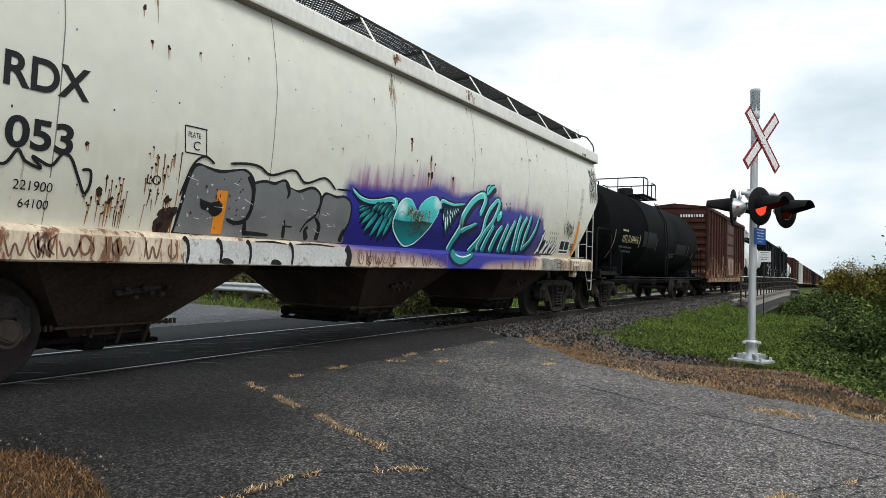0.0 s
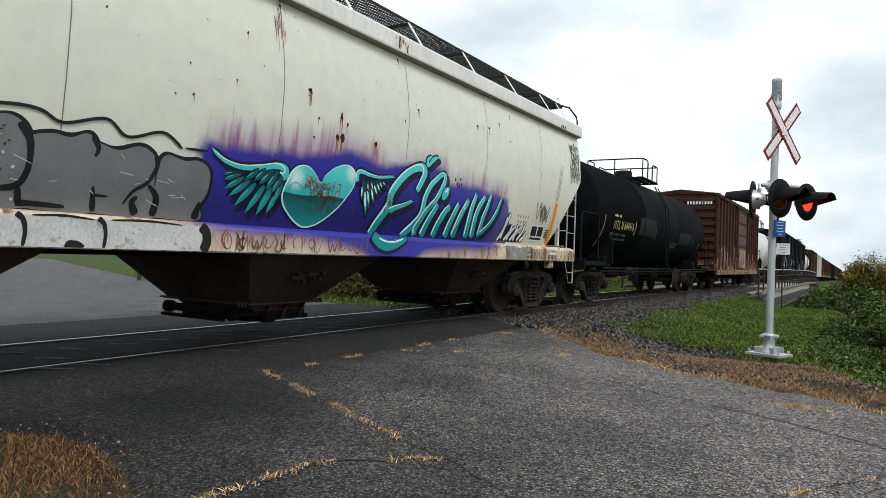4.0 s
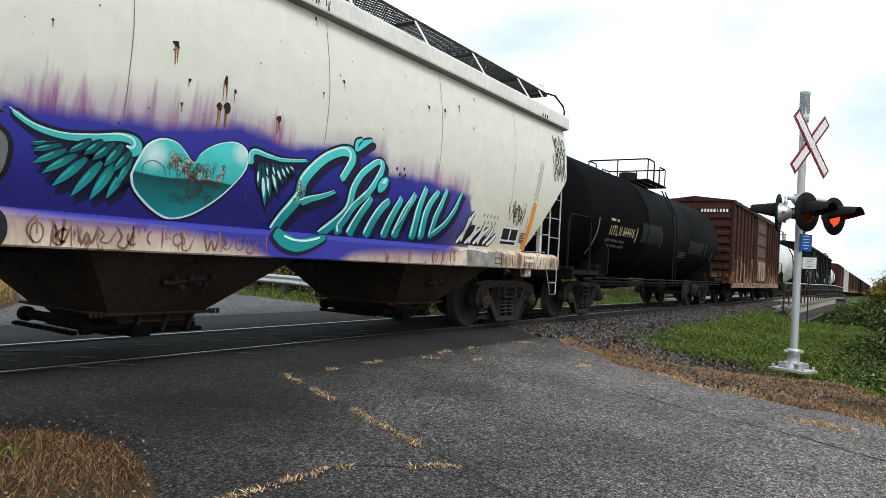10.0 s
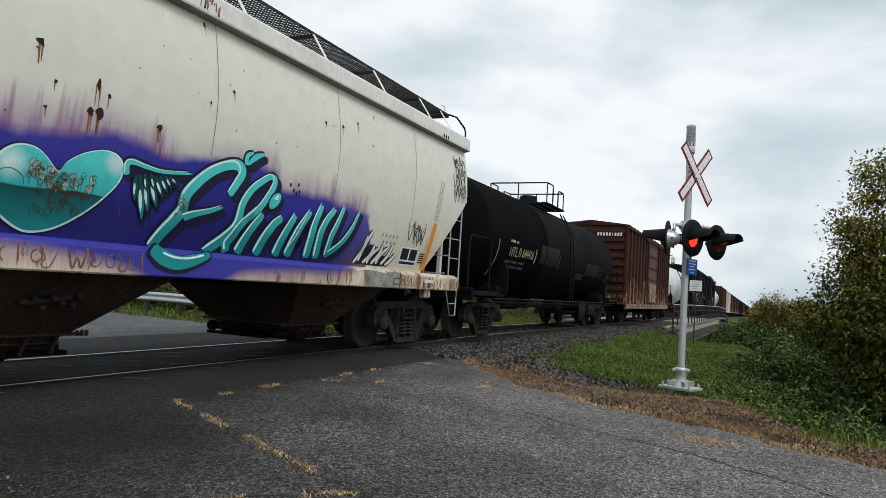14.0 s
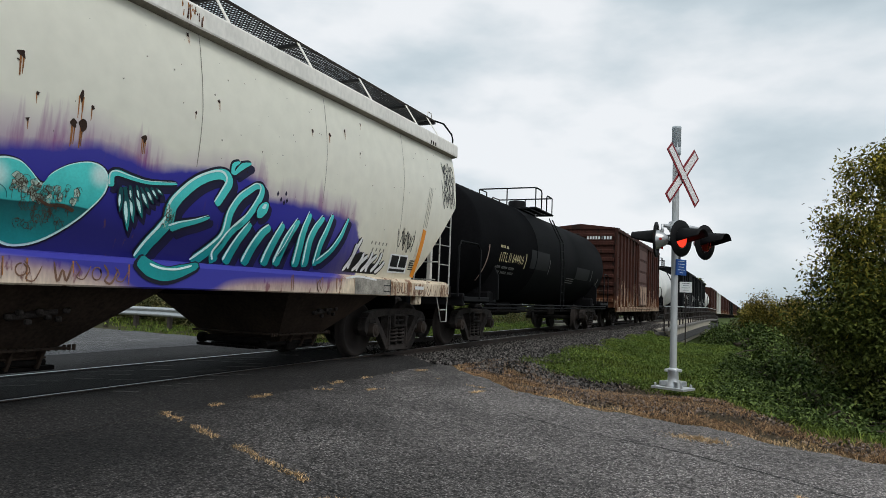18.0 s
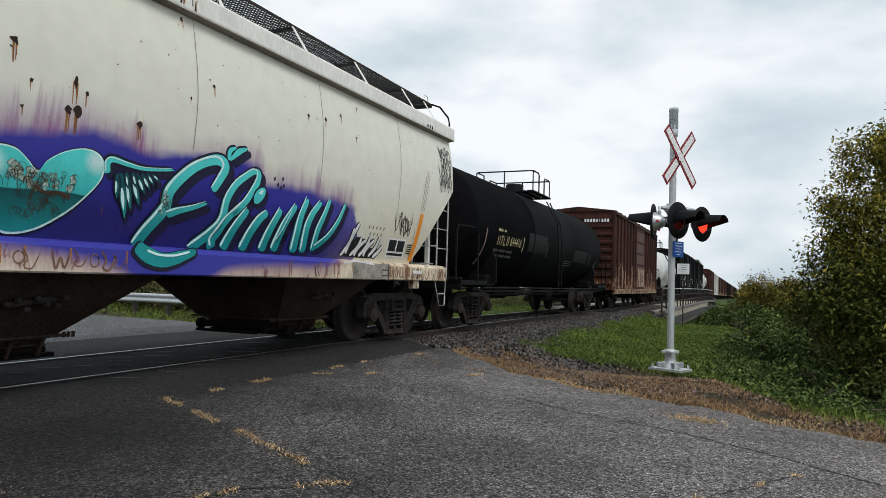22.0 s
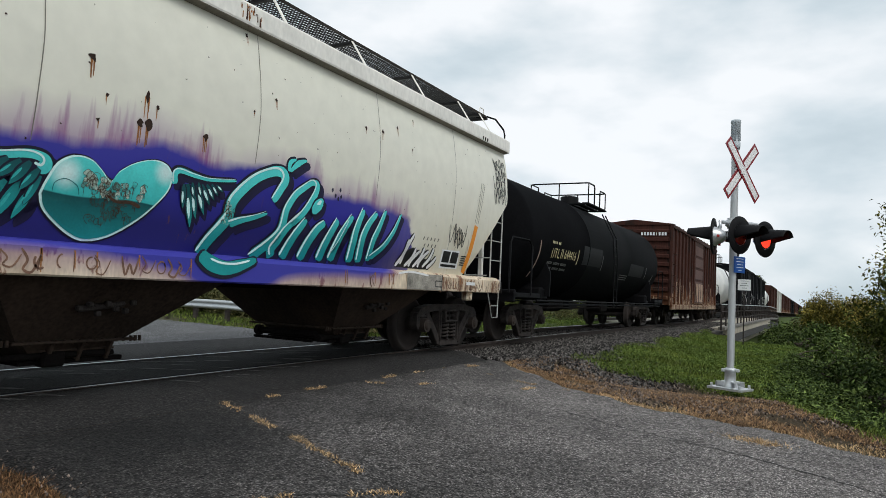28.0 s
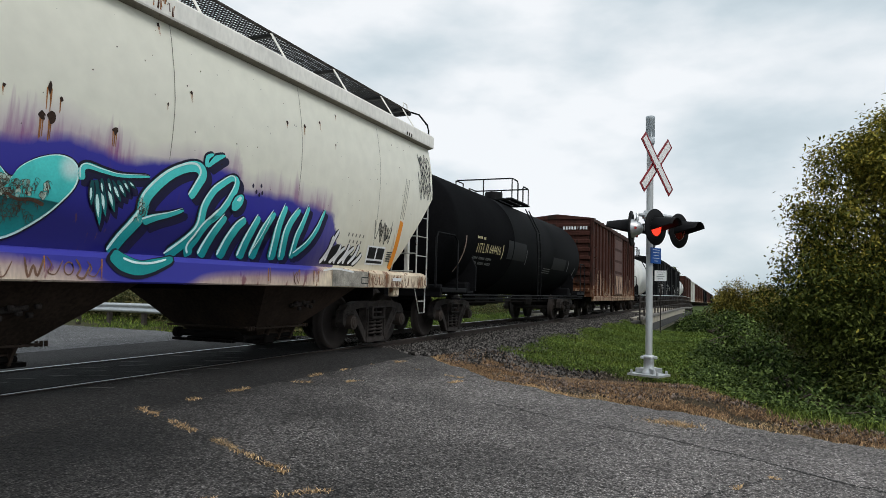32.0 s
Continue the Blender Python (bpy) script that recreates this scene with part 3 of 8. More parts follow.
def trucks(car, centres, detail=True, base=0.89):
    """Two four-wheel trucks under a car; the wheelsets turn."""
    for c in centres:
        part("bolster", BOLSTER_ME, None, car, at=pose(0, c, 0))
        for s in (1, -1) if detail else (1,):
            f = part("side_frame", SIDE_ME, None, car, "dusty cast steel truck side frame", at=pose(0, c, 0) @ Matrix.Diagonal((s, 1, 1, 1)) @ pose(1.0, 0, 0))
            for y, x in ((-0.125, 0.03), (0.0, -0.03), (0.125, 0.03)):
                part("coil_spring", SPRING_ME, None, f, at=pose(x, y, 0))
        for d in (-base, base):
            axle = part("wheelset", AXLE_ME, None, car, "dark steel wheelset", at=pose(0, c + d, WHEEL_R))
            part("wheel", WHEEL_ME, None, axle, at=pose(0.7225, 0, 0))
            part("wheel", WHEEL_ME, None, axle, at=pose(-0.7225, 0, 0, 0, 0, 180))
            part("bearing_cap", BEARING_ME, None, axle, at=pose(1.095, 0, 0))
            part("bearing_cap", BEARING_ME, None, axle, at=pose(-1.095, 0, 0, 0, 0, 180))
            car_wheels.setdefault(car.name, []).append((axle, c + d))


car_wheels = {}


def couplers(car, half):
    for s in (-1, 1):
        g = Geo().box((0, s * (half + 0.20), 0.87), (0.16, 0.55, 0.18), 0.03).box((0.02, s * (half + 0.55), 0.87), (0.30, 0.26, 0.28), 0.06).box((0, s * (half - 0.1), 0.86), (0.42, 0.35, 0.36), 0.04)
        part("coupler", g, M_TRUCK, car, "dark cast steel knuckle coupler")
        hose = [(0.35, s * (half + 0.05), 0.80), (0.36, s * (half + 0.25), 0.62), (0.30, s * (half + 0.42), 0.42), (0.2, s * (half + 0.6), 0.38)]
        part("air_hose", Geo().tube(hose, 0.022, 6), M_BLACK, car, "black rubber air hose")


def add_car(car, rest, half):
    CARS.append((car, rest))
    couplers(car, half)


# -- cream covered hopper --
def side_paint():
    """Cream paint with grime, rust runs, and a purple-blue sprayed field with drifting upper edge."""
    m = material("cream_hopper_paint", (0.85, 0.83, 0.72), 0.33, 0, 0.06, 0.5, 5, 0.004, tint=(0.70, 0.695, 0.595))
    nt = m.node_tree
    n, l = nt.nodes, nt.links
    b = n["Principled BSDF"]
    base = b.inputs["Base Color"].links[0].from_socket
    tc = n.new("ShaderNodeTexCoord")
    sep = n.new("ShaderNodeSeparateXYZ")
    l.new(tc.outputs["Object"], sep.inputs[0])

    def mth(op, a, c=None, clamp=False):
        q = n.new("ShaderNodeMath")
        q.operation = op
        q.use_clamp = clamp
        for k, v in enumerate((a, c)):
            if v is None:
                continue
            if isinstance(v, (int, float)):
                q.inputs[k].default_value = v
            else:
                l.new(v, q.inputs[k])
        return q.outputs[0]

    def noise_tex(scale_v, detail=3, rough=0.5):
        mp = n.new("ShaderNodeMapping")
        mp.inputs["Scale"].default_value = scale_v
        l.new(tc.outputs["Object"], mp.inputs["Vector"])
        t = n.new("ShaderNodeTexNoise")
        t.inputs["Scale"].default_value = 1.0
        t.inputs["Detail"].default_value = detail
        t.inputs["Roughness"].default_value = rough
        l.new(mp.outputs["Vector"], t.inputs["Vector"])
        return t.outputs["Fac"]

    def mix(fac, a, colour):
        q = n.new("ShaderNodeMixRGB")
        l.new(fac, q.inputs[0])
        l.new(a, q.inputs[1])
        q.inputs[2].default_value = (*colour, 1)
        return q.outputs[0]

    y, z = sep.outputs["Y"], sep.outputs["Z"]
    # the field's upper edge along the car
    prof = n.new("ShaderNodeFloatCurve")
    pts = [(-2.57, 2.06), (-2.33, 2.11), (-2.10, 2.13), (-1.79, 2.10), (-1.19, 2.14), (-0.48, 2.22), (-0.10, 2.32), (0.21, 2.29), (0.56, 2.24), (1.01, 2.29), (1.43, 2.36), (2.07, 2.35), (2.31, 2.19), (3.00, 2.21), (3.57, 2.17), (4.05, 2.13), (4.35, 1.95), (4.28, 1.50)]
    pts = sorted(pts)
    pts = [q for q in pts if q[1] > 1.7] + [(4.5, 1.2)]
    cur = prof.mapping.curves[0]
    norm = [((u + 2.6) / 7.4, (v - 0.8) / 2.0) for u, v in pts]
    cur.points[0].location, cur.points[1].location = (0.0, 0.62), (1.0, 0.0)
    for q in norm:
        cur.points.new(*q)
    prof.mapping.update()
    frayed = mth("ADD", y, mth("MULTIPLY", mth("SUBTRACT", noise_tex((5, 5, 5), 4, 0.65), 0.5), 0.35))
    l.new(mth("DIVIDE", mth("ADD", frayed, 2.6), 7.4, True), prof.inputs["Value"])
    top = mth("ADD", mth("MULTIPLY", prof.outputs["Value"], 2.0), 0.8)
    streak = noise_tex((9, 9, 0.5), 4, 0.6)
    soft = noise_tex((3, 3, 3), 3)
    # magenta haze above the edge, in vertical wisps, stronger towards the car's middle
    haze_top = mth("ADD", top, mth("MULTIPLY", mth("SUBTRACT", streak, 0.42), 1.6))
    haze = mth("MULTIPLY", mth("DIVIDE", mth("SUBTRACT", haze_top, z), 0.42, True), 0.95)
    haze = mth("MULTIPLY", haze, mth("GREATER_THAN", mth("ADD", y, mth("MULTIPLY", soft, 0.2)), -2.0))
    haze = mth("MULTIPLY", haze, mth("DIVIDE", mth("SUBTRACT", 4.4, y), 0.5, True))
    haze = mth("MULTIPLY", haze, mth("GREATER_THAN", top, 1.6))
    patchy = noise_tex((1.7, 1.7, 0.15), 2)
    thick = mth("DIVIDE", mth("SUBTRACT", patchy, 0.36), 0.22, True)
    for u, w in ((-0.32, 0.30), (0.52, 0.16), (-1.55, 0.45)):
        thick = mth("ADD", thick, mth("SUBTRACT", 1.0, mth("DIVIDE", mth("ABSOLUTE", mth("SUBTRACT", y, u), 0.0), w, True)), True)
    haze = mth("MULTIPLY", haze, thick)
    edge = mth("ADD", top, mth("MULTIPLY", mth("SUBTRACT", soft, 0.5), 0.14))
    spray_end = mth("DIVIDE", mth("ADD", frayed, 2.22), 0.16, True)
    field = mth("MULTIPLY", mth("DIVIDE", mth("SUBTRACT", edge, z), 0.10, True), spray_end)
    deep = mth("DIVIDE", mth("SUBTRACT", mth("SUBTRACT", edge, z), 0.25), 0.5, True)
    glow = mth("MULTIPLY", mth("DIVIDE", mth("SUBTRACT", mth("ADD", top, mth("MULTIPLY", patchy, 0.50)), z), 0.36, True), 0.70)
    glow = mth("MULTIPLY", mth("MULTIPLY", glow, mth("GREATER_THAN", top, 1.6)), mth("DIVIDE", mth("SUBTRACT", 4.4, y), 0.5, True))
    glow = mth("MULTIPLY", glow, mth("DIVIDE", mth("ADD", frayed, 2.2), 0.3, True))
    out = mix(glow, base, (0.30, 0.17, 0.34))
    out = mix(haze, out, (0.25, 0.06, 0.22))
    out = mix(field, out, (0.032, 0.030, 0.33))
    q = n.new("ShaderNodeMixRGB")
    l.new(mth("MULTIPLY", deep, field), q.inputs[0])
    l.new(out, q.inputs[1])
    q.inputs[2].default_value = (0.018, 0.017, 0.165, 1)
    out = q.outputs[0]
    # rust runs and grime on the bare cream
    run = noise_tex((14, 14, 0.8), 6, 0.65)
    spot = noise_tex((2.2, 2.2, 0.55), 2)
    rust = mth("MULTIPLY", mth("DIVIDE", mth("SUBTRACT", run, 0.60), 0.06, True), mth("DIVIDE", mth("SUBTRACT", spot, 0.56), 0.08, True))
    low = mth("DIVIDE", mth("SUBTRACT", 2.35, z), 0.9, True)
    # brownish film low on one end of the car, with an old tide line
    film = mth("MULTIPLY", mth("DIVIDE", mth("SUBTRACT", mth("ADD", 2.18, mth("MULTIPLY", soft, 0.1)), z), 0.25, True), mth("DIVIDE", mth("SUBTRACT", -2.6, y), 1.5, True))
    film = mth("MULTIPLY", film, mth("ADD", mth("MULTIPLY", run, 0.35), 0.0))
    q = n.new("ShaderNodeMixRGB")
    l.new(film, q.inputs[0])
    l.new(out, q.inputs[1])
    q.inputs[2].default_value = (0.42, 0.36, 0.23, 1)
    out = q.outputs[0]
    # warm stain towards the other end
    film = mth("MULTIPLY", mth("DIVIDE", mth("SUBTRACT", 3.0, z), 1.6, True), mth("DIVIDE", mth("SUBTRACT", y, 3.4), 2.5, True))
    film = mth("MULTIPLY", film, mth("ADD", mth("MULTIPLY", run, 0.9), -0.05))
    q = n.new("ShaderNodeMixRGB")
    l.new(film, q.inputs[0])
    l.new(out, q.inputs[1])
    q.inputs[2].default_value = (0.60, 0.48, 0.30, 1)
    out = q.outputs[0]
    q = n.new("ShaderNodeMixRGB")
    l.new(mth("MULTIPLY", mth("MULTIPLY", rust, low), 0.8), q.inputs[0])
    l.new(out, q.inputs[1])
    q.inputs[2].default_value = (0.16, 0.065, 0.025, 1)
    l.new(q.outputs[0], b.inputs["Base Color"])
    return m


M_HOPPER = side_paint()
M_SILL = material("chalky_cream_sill_paint", (0.50, 0.36, 0.22), 0.6, 0, 0.25, 2, 30, 0.06, tint=(0.86, 0.77, 0.62), spots=(0.22, 0.10, 0.05), spot_scale=6, spot_at=0.555, stretch_v=(1, 1, 0.35))
nt = M_SILL.node_tree
n, l = nt.nodes, nt.links
b = n["Principled BSDF"]
base = b.inputs["Base Color"].links[0].from_socket
tc = n.new("ShaderNodeTexCoord")
sep = n.new("ShaderNodeSeparateXYZ")
l.new(tc.outputs["Object"], sep.inputs[0])
curve = n.new("ShaderNodeFloatCurve")
for u, v in [(-2.25, 1.38), (-1.9, 1.285), (-0.9, 1.25), (-0.2, 1.20), (0.3, 1.10), (0.6, 1.0), (1.35, 1.0), (1.75, 1.13), (2.5, 1.19), (3.7, 1.24), (4.1, 1.40), (4.35, 1.55)]:
    curve.mapping.curves[0].points.new((u + 2.6) / 7.4, (v - 0.8) / 2.0)
curve.mapping.curves[0].points[0].location = (0.0, 0.36)
curve.mapping.curves[0].points[-1].location = (1.0, 0.40)
curve.mapping.update()
cells = []
for op, a, c in (("ADD", sep.outputs["Y"], 2.6), ("DIVIDE", None, 7.4)):
    q = n.new("ShaderNodeMath")
    q.operation = op
    q.use_clamp = op == "DIVIDE"
    l.new(a if a is not None else cells[-1].outputs[0], q.inputs[0])
    q.inputs[1].default_value = c
    cells.append(q)
l.new(cells[-1].outputs[0], curve.inputs["Value"])
low = n.new("ShaderNodeMath")
low.operation = "MULTIPLY_ADD"
l.new(curve.outputs["Value"], low.inputs[0])
low.inputs[1].default_value, low.inputs[2].default_value = 2.0, 0.8
above = n.new("ShaderNodeMath")
above.operation = "SUBTRACT"
l.new(sep.outputs["Z"], above.inputs[0])
l.new(low.outputs[0], above.inputs[1])
fade = n.new("ShaderNodeMapRange")
fade.inputs["From Min"].default_value, fade.inputs["From Max"].default_value = -0.06, 0.04
l.new(above.outputs[0], fade.inputs["Value"])
wash = n.new("ShaderNodeMapRange")
wash.inputs["From Min"].default_value, wash.inputs["From Max"].default_value = -0.22, -0.02
wash.inputs["To Max"].default_value = 0.65
l.new(above.outputs[0], wash.inputs["Value"])
m1 = n.new("ShaderNodeMixRGB")
l.new(wash.outputs["Result"], m1.inputs[0])
l.new(base, m1.inputs[1])
m1.inputs[2].default_value = (0.22, 0.09, 0.20, 1)
m2 = n.new("ShaderNodeMixRGB")
l.new(fade.outputs["Result"], m2.inputs[0])
l.new(m1.outputs[0], m2.inputs[1])
m2.inputs[2].default_value = (0.035, 0.035, 0.34, 1)
l.new(m2.outputs[0], b.inputs["Base Color"])
M_FASCIA = material("white_roof_paint", (0.82, 0.80, 0.74), 0.5, 0, 0.12, 1.2, 18, 0.03, spots=(0.42, 0.27, 0.15), spot_scale=1.6, spot_at=0.70, stretch_v=(1, 1, 0.5))
# eave underside: its shade is put into the colour, with some grime
M_EAVESHADE = material("shaded_grimy_eave_paint", (0.24, 0.215, 0.17), 0.8, 0, 0.25, 2, 25, 0.05, spots=(0.12, 0.075, 0.045), spot_scale=3, spot_at=0.62)
M_GRATE = material("dark_roof_grating", (0.03, 0.03, 0.032), 0.6, 0.4, 0.2, 5, 40, 0.05)
M_BAY = material("brown_grey_hopper_bay", (0.034, 0.0235, 0.018), 0.8, 0, 0.45, 1.5, 25, 0.12, tint=(0.062, 0.042, 0.031), spec=0.2)

hopper = thing("covered_hopper_car", "cream covered hopper railcar with purple and turquoise graffiti", "railcar")
U_END = 7.64


def hopper_body():
    zs = [1.30, 1.43, 1.53, 1.62, 1.72, 1.82, 2.0, 2.15, 2.3, 2.45, 2.6, 2.72, 2.85, 3.03, 3.2, 3.35, 3.5, 3.61, 3.72]
    g = Geo()
    cols = 40
    for s in (1, -1):
        vs = []
        for z in zs:
            e = U_END if z > 2.72 else 6.24 + (U_END - 6.24) * (z - 1.3) / 1.42
            for i in range(cols + 1):
                vs.append((s * side_x(z), -e + 2 * e * i / cols, z))
        w = cols + 1
        g.put(vs, [(j * w + i, j * w + i + 1, (j + 1) * w + i + 1, (j + 1) * w + i) for j in range(len(zs) - 1) for i in range(cols)], True)
    for s in (1, -1):
        prof = [(side_x(z), s * (U_END if z > 2.72 else 6.24 + (U_END - 6.24) * (z - 1.3) / 1.42), z) for z in zs]
        vs = prof + [(-x, y, z) for x, y, z in prof]
        k = len(zs)
        g.put(vs, [(i, i + 1, k + i + 1, k + i) for i in range(k - 1)])
    roof = [(1.535, 3.72), (1.42, 3.97), (0.9, 4.12), (0.45, 4.20), (0, 4.23), (-0.45, 4.20), (-0.9, 4.12), (-1.42, 3.97), (-1.535, 3.72)]
    k = len(roof)
    vs = [(x, -U_END, z) for x, z in roof] + [(x, U_END, z) for x, z in roof]
    g.put(vs, [(i, i + 1, k + i + 1, k + i) for i in range(k - 1)] + [tuple(range(k)), tuple(range(k, 2 * k))])
    return g


part("body", hopper_body(), M_HOPPER, hopper, "cream painted steel body with sprayed purple field")
for s in (1, -1):
    fas = [(1.50 * s, 3.685), (1.53 * s, 3.678), (1.645 * s, 3.698), (1.652 * s, 3.715), (1.648 * s, 3.905), (1.628 * s, 3.932), (1.40 * s, 3.985)]
    k = len(fas)
    g = Geo().put([(x, -U_END - 0.03, z) for x, z in fas] + [(x, U_END + 0.03, z) for x, z in fas], [(i, (i + 1) % k, k + (i + 1) % k, k + i) for i in range(k)] + [tuple(range(k)), tuple(range(k, 2 * k))])
    part("roof_fascia", g, M_FASCIA, hopper, "white roof edge with rust stains")
    # thin plate added under the roof edge to carry the shade colour
    eave = [(1.528 * s, 3.672), (1.648 * s, 3.693), (1.648 * s, 3.697), (1.528 * s, 3.677)]
    g = Geo().put([(x, -U_END - 0.025, z) for x, z in eave] + [(x, U_END + 0.025, z) for x, z in eave], [(i, (i + 1) % 4, 4 + (i + 1) % 4, 4 + i) for i in range(4)] + [(0, 1, 2, 3), (4, 5, 6, 7)])
    part("eave_shade_plate", g, M_EAVESHADE, hopper, "added plate under the roof edge, coloured for shade and grime")
    sill = [(1.465 * s, 1.322), (1.55 * s, 1.305), (1.60 * s, 1.26), (1.60 * s, 1.05), (1.585 * s, 1.035), (1.40 * s, 1.035), (1.40 * s, 1.10), (1.50 * s, 1.12)]
    k = len(sill)
    g = Geo().put([(x, -U_END + 0.06, z) for x, z in sill] + [(x, U_END - 0.06, z) for x, z in sill], [(i, (i + 1) % k, k + (i + 1) % k, k + i) for i in range(k)] + [tuple(range(k)), tuple(range(k, 2 * k))])
    part("side_sill", g, M_SILL, hopper, "chalky cream side sill covered in brown scrawls")
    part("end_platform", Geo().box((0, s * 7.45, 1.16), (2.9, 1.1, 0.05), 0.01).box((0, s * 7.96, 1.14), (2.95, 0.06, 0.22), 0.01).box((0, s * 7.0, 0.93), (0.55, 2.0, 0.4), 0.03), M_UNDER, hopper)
    for cx in (1.2, -1.2):
        part("corner_post", Geo().box((cx, s * 7.56, 2.0), (0.08, 0.08, 1.6), 0.01), M_FASCIA, hopper)
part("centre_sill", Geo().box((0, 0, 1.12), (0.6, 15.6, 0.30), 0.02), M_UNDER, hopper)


def bay(u0, u1, top0, top1):
    """One discharge bay: sides converge from the sill to a riveted flange and an outlet gate."""
    g = Geo()
    ring = lambda a, b, x, z: [(x, a, z), (x, b, z), (-x, b, z), (-x, a, z)]
    rows = [ring(top0, top1, 1.38, 1.14), ring(u0, u1, 0.74, 0.445)]
    vs = rows[0] + rows[1]
    g.put(vs, [(i, (i + 1) % 4, 4 + (i + 1) % 4, 4 + i) for i in range(4)])
    hopper_bay = part("discharge_bay", g, M_BAY, hopper, "brown-grey sloping discharge bay")
    g = Geo().box((0, (u0 + u1) / 2, 0.435), (1.62, u1 - u0 + 0.14, 0.025), 0.006)
    nb = int((u1 - u0) / 0.075)
    for i in range(nb):
        g.cyl((0.78, u0 + (i + 0.5) * (u1 - u0) / nb, 0.415), (0.78, u0 + (i + 0.5) * (u1 - u0) / nb, 0.456), 0.013, n=6)
    for s in (u0 - 0.12, u1 + 0.12):
        for k in range(3):
            g.cyl((0.76, s + (0.05 * k - 0.06), 0.41), (0.76, s + (0.05 * k - 0.06), 0.465), 0.017, n=6)
    part("flange", g, M_BAY, hopper_bay)
    a, b = u0 + 0.25 * (u1 - u0), u1 - 0.05 * (u1 - u0)
    g = Geo()
    rows = [ring(u0 + 0.08, u1 - 0.06, 0.69, 0.425), ring(a, b, 0.57, 0.25)]
    g.put(rows[0] + rows[1], [(i, (i + 1) % 4, 4 + (i + 1) % 4, 4 + i) for i in range(4)])
    for i in range(3):
        yy = a + (b - a) * (0.1 + 0.4 * i)
        g.box((0.63, yy, 0.36), (0.16, 0.035, 0.2), 0.005, pose(0, 0, 0, 0, 25, 0))
    g.box((0.61, (a + b) / 2, 0.285), (0.05, b - a, 0.035), 0.008).box((0.655, (a + b) / 2, 0.345), (0.03, b - a, 0.02), 0.005)
    part("outlet", g, M_BAY, hopper_bay)
    g = Geo().box((0, (a + b) / 2, 0.235), (1.2, b - a + 0.3, 0.045), 0.01)
    g.cyl((0.64, a - 0.40, 0.30), (0.64, b, 0.30), 0.03, n=10).cyl((0.64, a - 0.46, 0.30), (0.64, a - 0.36, 0.30), 0.055, n=12)
    g.box((0.62, a + 0.12, 0.27), (0.16, 0.22, 0.14), 0.02)
    part("outlet_gate", g, M_UNDER, hopper_bay, "black sliding gate with capstan shaft")
    g = Geo().cyl((0.52, u0 - 0.10, 0.335), (-0.55, u0 - 0.10, 0.335), 0.05, n=14).cyl((-0.52, u0 - 0.10, 0.335), (-0.60, u0 - 0.10, 0.335), 0.075, n=14)
    g.box((0.0, u0 - 0.20, 0.25), (1.1, 0.06, 0.04), 0.01)
    for k in range(11):
        g.box((-0.50 + 0.1 * k, u0 - 0.24, 0.255), (0.05, 0.02, 0.03))
    part("cross_shaft", g, M_UNDER, hopper_bay, "black shaft and toothed rack across the outlet")
    g = Geo()
    c = u0 + 0.55 * (u1 - u0)
    g.cyl((1.07, c - 0.25, 0.75), (1.07, c + 0.2, 0.80), 0.03, n=8)
    for k in range(7):
        g.box((1.10 + 0.015 * (k % 2), c - 0.26 + 0.09 * k, 0.76 + 0.05 * math.sin(2.4 * k)), (0.05, 0.055, 0.05), 0.01)
    part("vibrator_bracket", g, M_TRUCK, hopper_bay)


for centre in (-4.66, -0.25, 4.16):
    bay(centre - 0.43, centre + 0.63, centre - 1.05, centre + 1.52)
trucks(hopper, (-6.62, 6.62))

# roof walkway: a strip of open grating on brackets above the roof edge
WALK_Z = 4.352
g = Geo()
for k in range(13):
    g.box((0.58 + 0.056 * k, 0, WALK_Z), (0.009, 2 * U_END - 0.5, 0.012))
for i in range(310):
    g.box((0.92, -U_END + 0.25 + (i + 0.5) * (2 * U_END - 0.5) / 310, WALK_Z), (0.70, 0.011, 0.012))
grating = part("roof_walkway", g, M_GRATE, hopper, "dark open steel grating walkway")
part("edge_rail", Geo().box((1.28, 0, WALK_Z + 0.002), (0.025, 2 * U_END - 0.5, 0.032), 0.006).box((0.55, 0, WALK_Z), (0.03, 2 * U_END - 0.5, 0.05), 0.006), M_TRUCK, grating)
for u in [0.03 + 1.54 * k for k in range(-4, 5)] + [7.04, -7.04]:
    part("walkway_bearer", Geo().box((0.92, u + 0.02, WALK_Z - 0.035), (0.74, 0.05, 0.05), 0.005), M_GRATE, hopper)
    part("walkway_bracket", Geo().box((0, 0, 0), (0.012, 0.05, 0.48), 0.003, pose(1.41, u, 4.15, 0, -34, 0)), M_FASCIA, hopper, "white painted bracket")
for s in (1, -1):
    pts = [(1.10, s * 7.30, WALK_Z), (1.30, s * 7.36, WALK_Z), (1.40, s * 7.52, WALK_Z - 0.02), (1.50, s * 7.69, 4.16), (1.52, s * 7.71, 4.06), (1.52, s * 7.70, 3.94)]
    part("roof_handrail", Geo().tube(pts, 0.017, 6), M_BLACK, hopper)
    part("end_bearer", Geo().box((0.9, s * 7.36, WALK_Z - 0.03), (0.80, 0.05, 0.06), 0.006), M_GRATE, hopper)
    part("grab_hoop", Geo().tube([(1.28, s * 7.06, WALK_Z), (1.28, s * 7.07, WALK_Z + 0.11), (1.28, s * 7.22, WALK_Z + 0.11), (1.28, s * 7.24, WALK_Z)], 0.010, 6), M_FASCIA, hopper, "white painted grab hoop")
    for k in range(3):
        part("fascia_bolt", Geo().box((1.652, s * (6.50 + 0.09 * k), 3.74), (0.02, 0.03, 0.06), 0.005), M_TRUCK, hopper)
